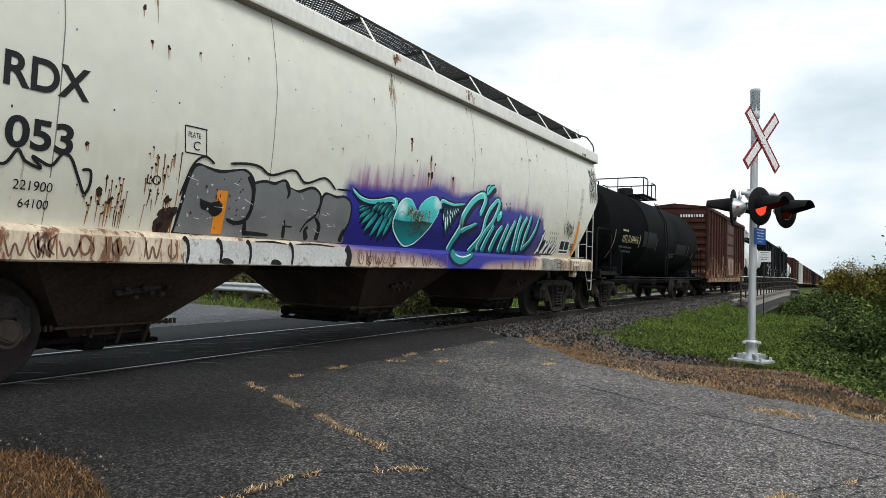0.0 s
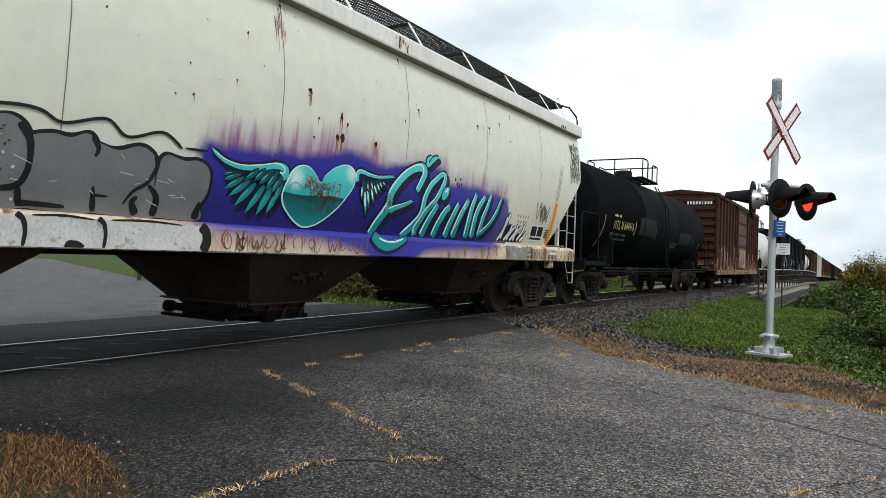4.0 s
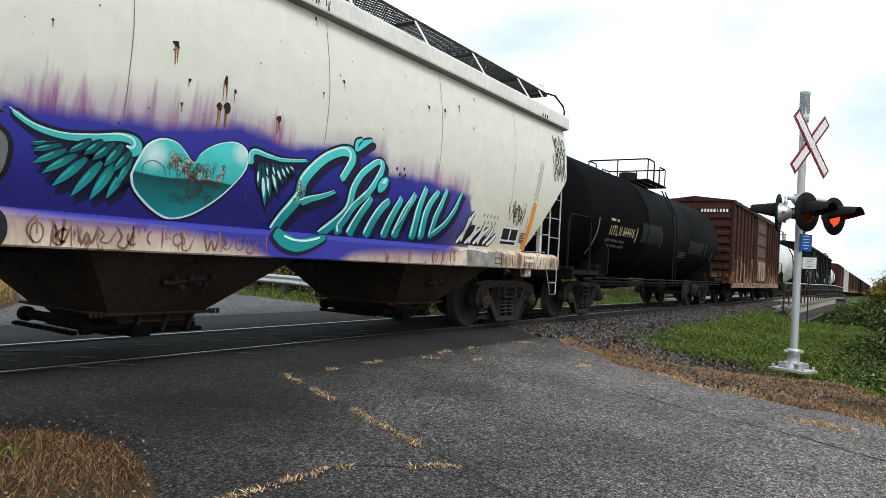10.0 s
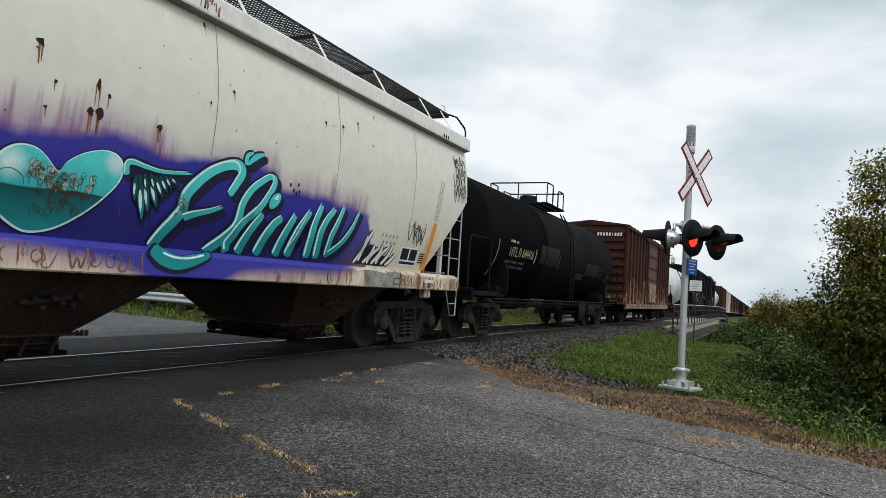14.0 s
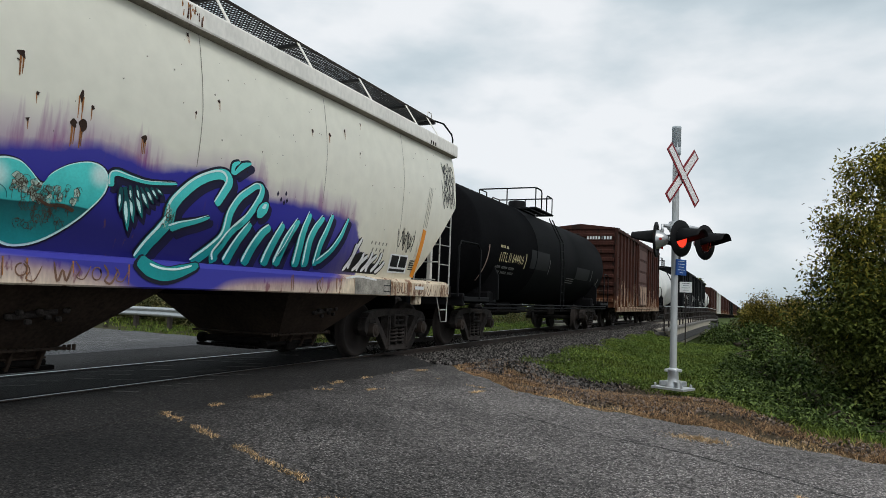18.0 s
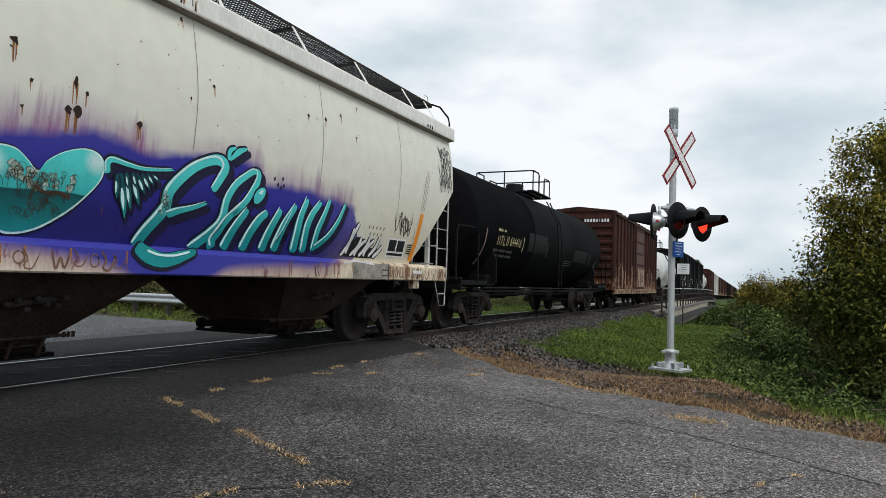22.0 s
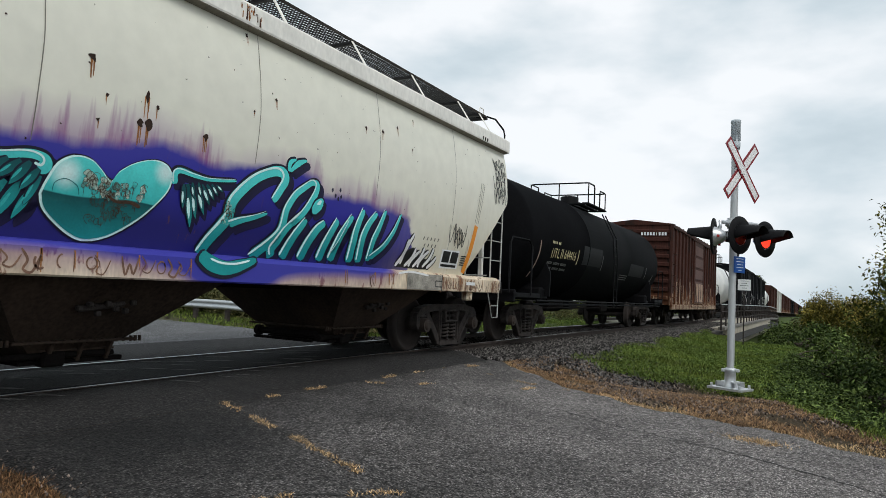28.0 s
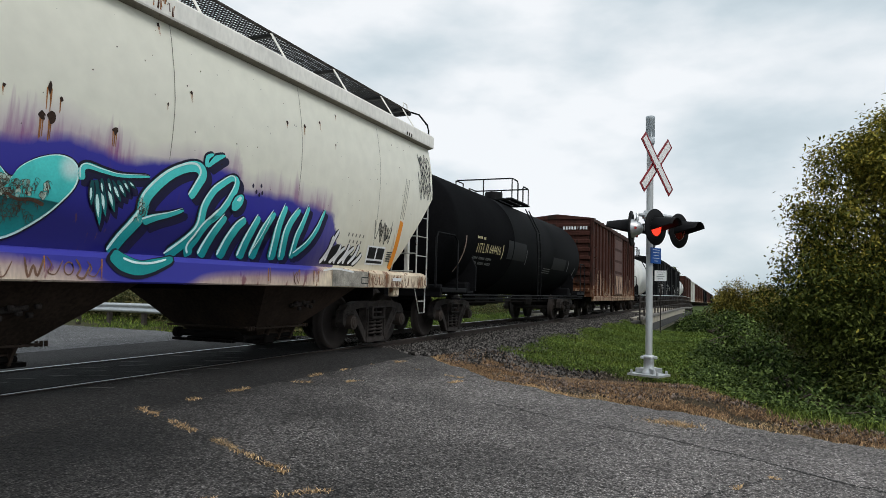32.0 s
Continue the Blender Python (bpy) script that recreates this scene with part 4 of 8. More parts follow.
# end ladders
M_LADDER = material("dirty_grey_ladder_paint", (0.48, 0.48, 0.46), 0.6, 0, 0.3, 4, 40, 0.05, spots=(0.16, 0.09, 0.05), spot_scale=7, spot_at=0.6)
for sx in (1, -1):
    for s in (1, -1):
        lad = Geo()
        for d in (7.28, 7.74):
            lad.tube([(sx * 1.53, s * d, 1.08), (sx * 1.53, s * d, 2.85)], 0.014, 6)
        for i in range(5):
            lad.cyl((sx * 1.53, s * 7.28, 1.28 + 0.36 * i), (sx * 1.53, s * 7.74, 1.28 + 0.36 * i), 0.010, n=6)
        lad.box((sx * 1.5, s * 7.50, 1.2), (0.03, 0.5, 0.06), 0.006)
        if s > 0:
            rungs = Geo().tube([(sx * 1.08, 7.10, 1.2), (sx * 1.08, 7.62, 2.75)], 0.014, 6)
            for i in range(5):
                rungs.cyl((sx * 1.52, 7.15 + 0.1 * i, 1.35 + 0.33 * i), (sx * 1.08, 7.15 + 0.1 * i, 1.35 + 0.33 * i), 0.012, n=6)
            part("slope_ladder", rungs, M_LADDER, hopper, "grey painted steel ladder")
        part("end_ladder", lad, M_LADDER, hopper, "grey painted steel ladder")
        stp = Geo().tube([(sx * 1.53, s * 7.22, 1.06), (sx * 1.53, s * 7.44, 0.58), (sx * 1.53, s * 7.68, 0.58), (sx * 1.53, s * 7.69, 1.06)], 0.012, 6).box((sx * 1.53, s * 7.52, 0.80), (0.022, 0.34, 0.022), 0.005)
        part("stirrup_step", stp, M_LADDER, hopper)
        part("jacking_pad", Geo().box((sx * 1.46, s * 6.52, 0.975), (0.12, 0.21, 0.17), 0.02).cyl((sx * 1.50, s * 6.52, 0.97), (sx * 1.54, s * 6.52, 0.97), 0.05, n=10), M_SILL, hopper, "dusty steel jacking pad")
add_car(hopper, 4.55, 7.85)

# -- tank cars --
def tank_car(name, label, paint, length, rest, radius=1.42, cz=2.34, detail=True):
    car = thing(name, label, "railcar", group="railcars of the train")
    h = length / 2
    prof = []
    for a in np.linspace(0, math.pi / 2, 8):
        prof.append((radius * math.sin(a), -h - 0.0 + 0.62 * (1 - math.cos(a))))
    prof += [(radius, -h / 3), (radius + 0.012, -h / 3 + 0.01), (radius + 0.012, -h / 3 + 0.06), (radius, -h / 3 + 0.07), (radius, h / 3)]
    for a in np.linspace(math.pi / 2, 0, 8):
        prof.append((radius * math.sin(a), h - 0.62 * (1 - math.cos(a))))
    shell = part("tank_shell", Geo().lathe(prof, pose(0, 0, cz, -90, 0, 0), 64), paint, car)
    part("dome", Geo().lathe([(0, 0.40), (0.25, 0.40), (0.28, 0.37), (0.28, 0)], pose(0, 0, cz + radius - 0.04), 24), M_BLACK, car)
    plat = Geo()
    plat.box((0, 0.82, cz + radius), (1.9, 0.05, 0.05), 0.01).box((0, -0.98, cz + radius), (1.9, 0.05, 0.05), 0.01)
    plat = part("platform", plat.box((0, -0.08, cz + radius - 0.01), (0.06, 1.8, 0.04), 0.006), M_BLACK, car, "black steel walkway round the dome")
    for i in range(7):
        part("plank", Geo().box((-0.81 + 0.27 * i, -0.08, cz + radius + 0.03), (0.2, 1.8, 0.035), 0.004), M_BLACK, plat)
    for s in (1, -1):
        top = cz + radius + (0.55 if s > 0 else 0.62)
        pts = [(x, y - 0.08, z) for x, y, z in [(0.9, s * 0.28, cz + radius), (0.9, s * 0.28, top - 0.06), (0.9, s * 0.34, top), (0.9, s * 0.82, top), (0.86, s * 0.9, top), (-0.86, s * 0.9, top), (-0.9, s * 0.82, top), (-0.9, s * 0.28, top), (-0.9, s * 0.28, cz + radius)]]
        rail_ob = part("handrail", Geo().tube(pts, 0.022, 6), M_BLACK, car)
        for x in (-0.9, 0.0, 0.9):
            part("post", Geo().cyl((x, s * 0.9 - 0.08, cz + radius), (x, s * 0.9 - 0.08, top), 0.02, n=6), M_BLACK, rail_ob)
        part("ladder", Geo().tube([(1.1, s * 0.18, cz + 1.2), (1.46, s * 0.18, cz + 0.5), (1.52, s * 0.18, cz - 0.2), (1.52, s * 0.18, 0.75)], 0.02, 6).tube([(1.1, -s * 0.18, cz + 1.2), (1.46, -s * 0.18, cz + 0.5), (1.52, -s * 0.18, cz - 0.2), (1.52, -s * 0.18, 0.75)], 0.02, 6), M_BLACK, car) if s > 0 else None
        if s > 0:
            for i in range(9):
                part("rung", Geo().cyl((1.5, -0.18, 0.8 + 0.25 * i), (1.5, 0.18, 0.8 + 0.25 * i), 0.012, n=6), M_BLACK, car)
        part("running_rail", Geo().tube([(1.55 * s, -h + 0.6, 0.90), (1.55 * s, h - 0.6, 0.90)], 0.022, 6).box((1.4 * s, 0, 0.82), (0.25, 2 * h - 1.0, 0.04), 0.01), M_BLACK, car)
        saddle = Geo().box((0, s * (h - 1.75), 1.05), (2.6, 0.5, 0.30), 0.05).box((0, s * (h - 1.75), 1.35), (1.9, 0.4, 0.6), 0.08)
        for sx in (1, -1):
            saddle.prism([(0.5, 1.0), (1.42, 1.0), (1.42, 1.55), (1.25, 1.9), (0.9, 1.4)], 0.05, pose(0, s * (h - 1.75), 0) @ Matrix(((sx, 0, 0, 0), (0, 0, 1, 0), (0, 1, 0, 0), (0, 0, 0, 1))))
        part("saddle", saddle, M_BLACK, car)
        part("end_sill", Geo().box((0, s * (h - 0.35), 1.0), (2.9, 1.5, 0.10), 0.01).box((0, s * (h + 0.35), 0.98), (2.9, 0.10, 0.26), 0.02).box((0, s * (h - 0.6), 0.95), (0.6, 2.4, 0.4), 0.03), M_BLACK, car)
        loop = [(1.45, s * (h - 0.5), 1.0), (1.45, s * (h - 0.5), 2.05), (1.43, s * (h - 0.38), 2.17), (1.40, s * (h + 0.45), 2.17), (1.4, s * (h + 0.56), 2.05), (1.4, s * (h + 0.56), 1.05)]
        part("end_railing", Geo().tube(loop, 0.022, 6), M_BLACK, car)
    part("drain_valve", Geo().cyl((0, 0, 0.62), (0, 0, 1.1), 0.22, n=16).box((0, 0, 0.75), (0.5, 0.9, 0.16), 0.03), M_BLACK, car)
    part("brake_rigging", Geo().box((0.4, 2.0, 0.75), (0.5, 0.8, 0.35), 0.04).cyl((0.2, -2.6, 0.78), (0.2, -1.4, 0.78), 0.2, n=14).tube([(0.6, -h + 2.5, 0.7), (0.6, h - 2.5, 0.7)], 0.03, 6), M_UNDER, car)
    trucks(car, (-h + 1.25, h - 1.25), detail)
    add_car(car, rest, h + 0.35)
    return car, shell


tank, tank_shell = tank_car("tank_car", "black tank railcar with pale stencilling and a railed top platform", M_TANK, 14.35, 20.775)

# -- boxcars --
# rust and flaking paint creep up the boxcar sides from the sill
rn, rl = M_BOXRED.node_tree.nodes, M_BOXRED.node_tree.links
rb = rn["Principled BSDF"]
red = rb.inputs["Base Color"].links[0].from_socket
rtc = rn.new("ShaderNodeTexCoord")
rsep = rn.new("ShaderNodeSeparateXYZ")
rl.new(rtc.outputs["Object"], rsep.inputs[0])


def creeping(scale_v, reach, start, colour, under):
    mp = rn.new("ShaderNodeMapping")
    mp.inputs["Scale"].default_value = scale_v
    rl.new(rtc.outputs["Object"], mp.inputs["Vector"])
    noise = rn.new("ShaderNodeTexNoise")
    noise.inputs["Scale"].default_value, noise.inputs["Detail"].default_value, noise.inputs["Roughness"].default_value = 1.0, 6, 0.7
    rl.new(mp.outputs["Vector"], noise.inputs["Vector"])
    rise = rn.new("ShaderNodeMath")
    rise.operation = "MULTIPLY_ADD"
    rl.new(noise.outputs["Fac"], rise.inputs[0])
    rise.inputs[1].default_value, rise.inputs[2].default_value = reach, start
    diff = rn.new("ShaderNodeMath")
    diff.operation = "SUBTRACT"
    rl.new(rise.outputs[0], diff.inputs[0])
    rl.new(rsep.outputs["Z"], diff.inputs[1])
    fade = rn.new("ShaderNodeMapRange")
    fade.inputs["From Max"].default_value, fade.inputs["To Max"].default_value = 0.35, 0.85
    rl.new(diff.outputs[0], fade.inputs["Value"])
    q = rn.new("ShaderNodeMixRGB")
    rl.new(fade.outputs[0], q.inputs[0])
    rl.new(under, q.inputs[1])
    q.inputs[2].default_value = (*colour, 1)
    return q.outputs[0]


red = creeping((3, 3, 0.6), 2.9, 0.0, (0.115, 0.043, 0.019), red)
red = creeping((9, 9, 1.6), 4.4, -1.25, (0.46, 0.36, 0.25), red)
rl.new(red, rb.inputs["Base Color"])


def box_car(name, label, paint, rest, length=14.0, height=4.02, width=3.16, detail=True, low=None):
    car = thing(name, label, "railcar", group="railcars of the train")
    h, w = length / 2, width / 2
    z0 = 0.86
    g = Geo().box((0, 0, (z0 + height) / 2), (width - 0.12, length - 0.1, height - z0), 0.02)
    part("body", g, paint, car)
    roof = [(-w, height), (-w, height + 0.04), (0, height + 0.22), (w, height + 0.04), (w, height)]
    k = len(roof)
    g = Geo().put([(x, -h, z) for x, z in roof] + [(x, h, z) for x, z in roof], [(i, (i + 1) % k, k + (i + 1) % k, k + i) for i in range(k)] + [tuple(range(k)), tuple(range(k, 2 * k))])
    if detail:
        for i in range(13):
            g.box((0, -h + (i + 0.5) * length / 13, height + 0.135), (0.1, 0.06, 0.2))
            for s in (1, -1):
                g.box((s * w / 2, -h + (i + 0.5) * length / 13, height + 0.14), (w, 0.06, 0.05), 0, pose(0, 0, 0, 0, s * 6.6, 0))
    part("roof", g, paint, car)
    for s in (1, -1):
        ribs = 17 if detail else 8
        for i in range(ribs):
            y = -h + 0.08 + i * (length - 0.16) / (ribs - 1)
            if abs(y) > 1.5:
                part("side_post", Geo().box((s * (w - 0.03), y, (z0 + height) / 2), (0.09, 0.12, height - z0 - 0.1), 0.02), paint, car)
        part("side_sill", Geo().box((s * (w - 0.02), 0, z0 - 0.06), (0.10, length - 0.2, 0.22), 0.02), paint, car)
        part("top_chord", Geo().box((s * (w - 0.02), 0, height - 0.06), (0.11, length, 0.13), 0.02), paint, car)
        door = part("sliding_door", Geo().box((s * (w - 0.02), 0.1, (z0 + height) / 2 - 0.02), (0.10, 2.7, height - z0 - 0.24), 0.02), paint, car)
        for i in range(5):
            part("door_panel", Geo().box((s * (w + 0.035), 0.1, z0 + 0.38 + i * 0.58), (0.03, 2.45, 0.46), 0.012), M_DOOR if detail else paint, door)
        part("door_track", Geo().box((s * (w + 0.03), 0.8, z0 - 0.02), (0.06, 5.4, 0.06), 0.01), paint, car)
        part("door_track", Geo().box((s * (w + 0.03), 0.8, height - 0.16), (0.06, 5.4, 0.06), 0.01), paint, car)
        for i in range(5 if detail else 3):
            part("grab_iron", Geo().box((s * (w + 0.05), -h + 0.45, 1.2 + 0.45 * i), (0.10, 0.42, 0.03), 0.004), paint, car)
    for s in (-1, 1):
        rows = 9 if detail else 4
        for i in range(rows):
            part("end_corrugation", Geo().box((0, s * (h - 0.02), z0 + 0.3 + i * (height - z0 - 0.4) / (rows - 0.5)), (width - 0.25, 0.09, 0.17), 0.035), paint, car)
        for x in (-w + 0.05, w - 0.05):
            part("corner_post", Geo().box((x, s * (h - 0.05), (z0 + height) / 2), (0.12, 0.12, height - z0), 0.02), paint, car)
    part("underframe", Geo().box((0, 0, 0.86), (0.7, length + 0.6, 0.28), 0.02).box((0, 0, 0.92), (2.6, length - 0.6, 0.08), 0.01).cyl((-0.5, 1.6, 0.66), (-0.5, 2.8, 0.66), 0.2, n=14).box((0.6, -1.6, 0.68), (0.5, 0.9, 0.36), 0.04), M_UNDER, car)
    trucks(car, (-h + 2.1, h - 2.1), detail)
    add_car(car, rest, h + 0.25)
    return car


M_DOOR = material("faded_red_door_paint", (0.105, 0.046, 0.036), 0.8, 0, 0.35, 1.5, 25, 0.1, tint=(0.07, 0.032, 0.026))
box = box_car("boxcar", "rust-red ribbed boxcar with a chalky worn lower side", M_BOXRED, 36.4, height=4.19)
M_WHITETANK = material("white_tank_paint", (0.72, 0.72, 0.70), 0.45, 0, 0.12, 0.8, 15, 0.03)
tank2, _ = tank_car("tank_car", "white tank railcar with a black platform", M_WHITETANK, 12.0, 51.2, detail=False)
DARK_CARS = [box_car("boxcar", "dark grey boxcar with scrawled sides", M_DKBOX, y, 13.5, 4.05, detail=False) for y in (65.3, 80.0)]
tank_car("tank_car", "white tank railcar with a black platform", M_WHITETANK, 10.0, 93.0, detail=False)
box_car("boxcar", "rust-red boxcar far along the line", M_BOXRED, 107.0, 14.0, 4.1, detail=False)
box_car("boxcar", "pale grey boxcar far along the line", M_GREYCAR, 122.5, 14.0, 4.0, detail=False)
for i in range(12):
    box_car("boxcar", "rust-red boxcar far along the line" if i % 5 < 3 else "dark boxcar at the far end of the line", M_BOXRED if i % 5 < 3 else M_DKBOX, 138 + 15.4 * i, 14.0, 4.0, detail=False)


# ---- paint, lettering and marks on the cream hopper ----
def flat_paint(name, colour, rough=0.5, vary=0.12, scale=9.0, tint=None):
    return material(name, colour, rough, 0, vary, scale, 60, 0.02, tint=tint, spec=0.35)


def airbrush(name, low, high, z0, z1, gloss=(), wave=None, deep=(0, 0, 0)):
    """Sprayed turquoise: fades from low to high up the car's side, with soft pale spots (u, z, radius) and a darker pool below a wavy line."""
    m = material(name, low, 0.45, 0, 0.10, 6, 50, 0.01, spec=0.35)
    n, l = m.node_tree.nodes, m.node_tree.links
    b = n["Principled BSDF"]
    tone = b.inputs["Base Color"].links[0].from_node
    tc = n.new("ShaderNodeTexCoord")
    sep = n.new("ShaderNodeSeparateXYZ")
    l.new(tc.outputs["Object"], sep.inputs[0])
    fade = n.new("ShaderNodeMapRange")
    fade.interpolation_type = "SMOOTHSTEP"
    fade.inputs["From Min"].default_value, fade.inputs["From Max"].default_value = z0, z1
    l.new(sep.outputs["Z"], fade.inputs["Value"])
    c = n.new("ShaderNodeMixRGB")
    c.inputs[1].default_value, c.inputs[2].default_value = (*low, 1), (*high, 1)
    l.new(fade.outputs[0], c.inputs[0])
    out = c.outputs[0]
    if wave is not None:
        wob = n.new("ShaderNodeMath")
        wob.operation = "SINE"
        k = n.new("ShaderNodeMath")
        k.operation = "MULTIPLY"
        k.inputs[1].default_value = 6.0
        l.new(sep.outputs["Y"], k.inputs[0])
        l.new(k.outputs[0], wob.inputs[0])
        h = n.new("ShaderNodeMath")
        h.operation = "MULTIPLY_ADD"
        h.inputs[1].default_value = 0.015
        l.new(wob.outputs[0], h.inputs[0])
        l.new(sep.outputs["Z"], h.inputs[2])
        rim = n.new("ShaderNodeMapRange")
        rim.inputs["From Min"].default_value, rim.inputs["From Max"].default_value = wave, wave + 0.012
        rim.inputs["To Min"].default_value, rim.inputs["To Max"].default_value = 1, 0
        l.new(h.outputs[0], rim.inputs["Value"])
        body = n.new("ShaderNodeMapRange")
        body.inputs["From Min"].default_value, body.inputs["From Max"].default_value = wave - 0.36, wave
        body.inputs["To Min"].default_value, body.inputs["To Max"].default_value = 0.25, 1
        l.new(h.outputs[0], body.inputs["Value"])
        f = n.new("ShaderNodeMath")
        f.operation = "MULTIPLY"
        l.new(rim.outputs[0], f.inputs[0])
        l.new(body.outputs[0], f.inputs[1])
        q = n.new("ShaderNodeMixRGB")
        l.new(f.outputs[0], q.inputs[0])
        l.new(out, q.inputs[1])
        q.inputs[2].default_value = (*deep, 1)
        out = q.outputs[0]
    for u, z, r in gloss:
        d = n.new("ShaderNodeVectorMath")
        d.operation = "DISTANCE"
        l.new(tc.outputs["Object"], d.inputs[0])
        d.inputs[1].default_value = (1.6, u, z)
        g = n.new("ShaderNodeMapRange")
        g.interpolation_type = "SMOOTHSTEP"
        g.inputs["From Min"].default_value, g.inputs["From Max"].default_value = 0.02, r
        g.inputs["To Min"].default_value, g.inputs["To Max"].default_value = 0.85, 0
        l.new(d.outputs["Value"], g.inputs["Value"])
        q = n.new("ShaderNodeMixRGB")
        l.new(g.outputs[0], q.inputs[0])
        l.new(out, q.inputs[1])
        q.inputs[2].default_value = (0.75, 0.92, 0.90, 1)
        out = q.outputs[0]
    l.new(out, tone.inputs[1])
    return m


P_TEAL = airbrush("turquoise_spray", (0.008, 0.29, 0.30), (0.085, 0.69, 0.67), 1.36, 2.15)
P_HEART = airbrush("turquoise_heart_spray", (0.015, 0.36, 0.37), (0.09, 0.70, 0.67), 1.4, 2.1, ((-0.88, 1.86, 0.17), (0.03, 2.02, 0.16)), 1.695, (0.003, 0.075, 0.085))
P_FEATHER = airbrush("turquoise_feather_spray", (0.015, 0.34, 0.34), (0.003, 0.085, 0.095), 1.50, 1.88)
P_TEALDARK = flat_paint("dark_teal_spray", (0.004, 0.10, 0.115), tint=(0.006, 0.19, 0.20))
P_SHINE = flat_paint("pale_turquoise_spray", (0.68, 0.93, 0.91))
P_MID = flat_paint("light_turquoise_spray", (0.045, 0.47, 0.46))
P_INK = flat_paint("blue_black_spray", (0.008, 0.008, 0.026))
P_NAVY = flat_paint("navy_shadow_spray", (0.011, 0.009, 0.045))
P_BLACK = flat_paint("black_spray", (0.010, 0.010, 0.011))
P_GREY = flat_paint("grey_roller_paint", (0.165, 0.168, 0.17), vary=0.12, scale=2.5, tint=(0.205, 0.208, 0.21))
P_WHITE = flat_paint("white_spray", (0.78, 0.79, 0.79), vary=0.1)
P_OFFWHITE = material("dirty_white_paint", (0.60, 0.60, 0.58), 0.6, 0, 0.2, 4, 40, 0.03, spots=(0.36, 0.33, 0.28), spot_scale=8, spot_at=0.58)
P_ORANGE = flat_paint("orange_reflector_tape", (0.80, 0.28, 0.02), vary=0.08)
P_PATCH = flat_paint("pale_grey_patch_paint", (0.17, 0.16, 0.14), vary=0.45, scale=7, tint=(0.40, 0.37, 0.32))
P_BROWN = flat_paint("brown_marker", (0.12, 0.062, 0.040), vary=0.3, tint=(0.27, 0.15, 0.10))
P_RUST = flat_paint("rust_run", (0.34, 0.145, 0.048), 0.9, 0.4, 12)
P_DKRUST = flat_paint("dark_rust_pit", (0.035, 0.018, 0.012), 0.9, 0.4, 15)
P_SEAM = flat_paint("weld_seam_shadow", (0.20, 0.19, 0.16), 0.8, 0.2)
P_BARE = material("flaked_paint", (0.44, 0.58, 0.50), 0.8, 0, 0.3, 9, 60, 0.1, spots=(0.12, 0.42, 0.40), spot_scale=14, spot_at=0.5)
P_SCAB = flat_paint("brown_paint_scab", (0.07, 0.04, 0.025), 0.9, 0.4, 14)


def on_side(u, z, off):
    return (side_x(z) + off, u, z)


def on_sill(u, z, off):
    return (1.600 + off, u, z)


def spline(pts, per=8):
    pts = [Vector((*p, 0)) for p in pts]
    if len(pts) == 2:
        return [tuple(pts[0].lerp(pts[1], i / per)[:2]) for i in range(per + 1)]
    out = []
    for i in range(len(pts) - 1):
        p0, p1, p2, p3 = pts[max(0, i - 1)], pts[i], pts[i + 1], pts[min(len(pts) - 1, i + 2)]
        for k in range(per):
            t = k / per
            out.append(tuple((0.5 * ((2 * p1) + (p2 - p0) * t + (2 * p0 - 5 * p1 + 4 * p2 - p3) * t * t + (3 * p1 - p0 - 3 * p2 + p3) * t ** 3))[:2]))
    return out + [tuple(pts[-1][:2])]


def ribbon(pts, width, off, where=on_side, shape="round", shift=(0, 0), per=8, across=3):
    """A painted stroke along a curve on the car's side. width: one value, or several spread along it."""
    path = spline(pts, per)
    n = len(path)
    widths = width if isinstance(width, tuple) else (width, width)
    stops = [k / (len(widths) - 1) for k in range(len(widths))]
    g = Geo()
    vs = []
    for i, (u, z) in enumerate(path):
        a, b = path[max(0, i - 1)], path[min(n - 1, i + 1)]
        dx, dz = b[0] - a[0], b[1] - a[1]
        ln = math.hypot(dx, dz) or 1
        t = i / (n - 1)
        w = float(np.interp(t, stops, widths))
        if shape == "leaf":
            w *= max(0.06, math.sin(math.pi * min(1, 0.12 + 0.88 * t)) ** 0.8)
        elif shape == "round":
            e = min(t, 1 - t) * n / 2.0
            w *= min(1.0, 0.55 + 0.45 * e)
        for k in range(across + 1):
            s = (k / across - 0.5) * w
            vs.append(where(u - dz / ln * s + shift[0], z + dx / ln * s + shift[1], off))
    m = across + 1
    return g.put(vs, [(i * m + k, i * m + k + 1, (i + 1) * m + k + 1, (i + 1) * m + k) for i in range(n - 1) for k in range(across)])


def blot(outline, off, where=on_side, grow=0.0, shift=(0, 0), per=4, smooth=True):
    """A filled shape, starlike about its middle, in rings so that it follows the curved side."""
    pts = spline(outline + outline[:1], per)[:-1] if smooth else outline
    cu, cz = sum(p[0] for p in pts) / len(pts), sum(p[1] for p in pts) / len(pts)
    n = len(pts)
    vs = [where(cu + shift[0], cz + shift[1], off)]
    for q in (0.3, 0.55, 0.8, 1.0):
        for u, z in pts:
            d = math.hypot(u - cu, z - cz) or 1
            k = q * (d + grow) / d
            vs.append(where(cu + (u - cu) * k + shift[0], cz + (z - cz) * k + shift[1], off))
    fs = [(0, 1 + i, 1 + (i + 1) % n) for i in range(n)]
    for r in range(3):
        fs += [(1 + r * n + i, 1 + r * n + (i + 1) % n, 1 + (r + 1) * n + (i + 1) % n, 1 + (r + 1) * n + i) for i in range(n)]
    return Geo().put(vs, fs)


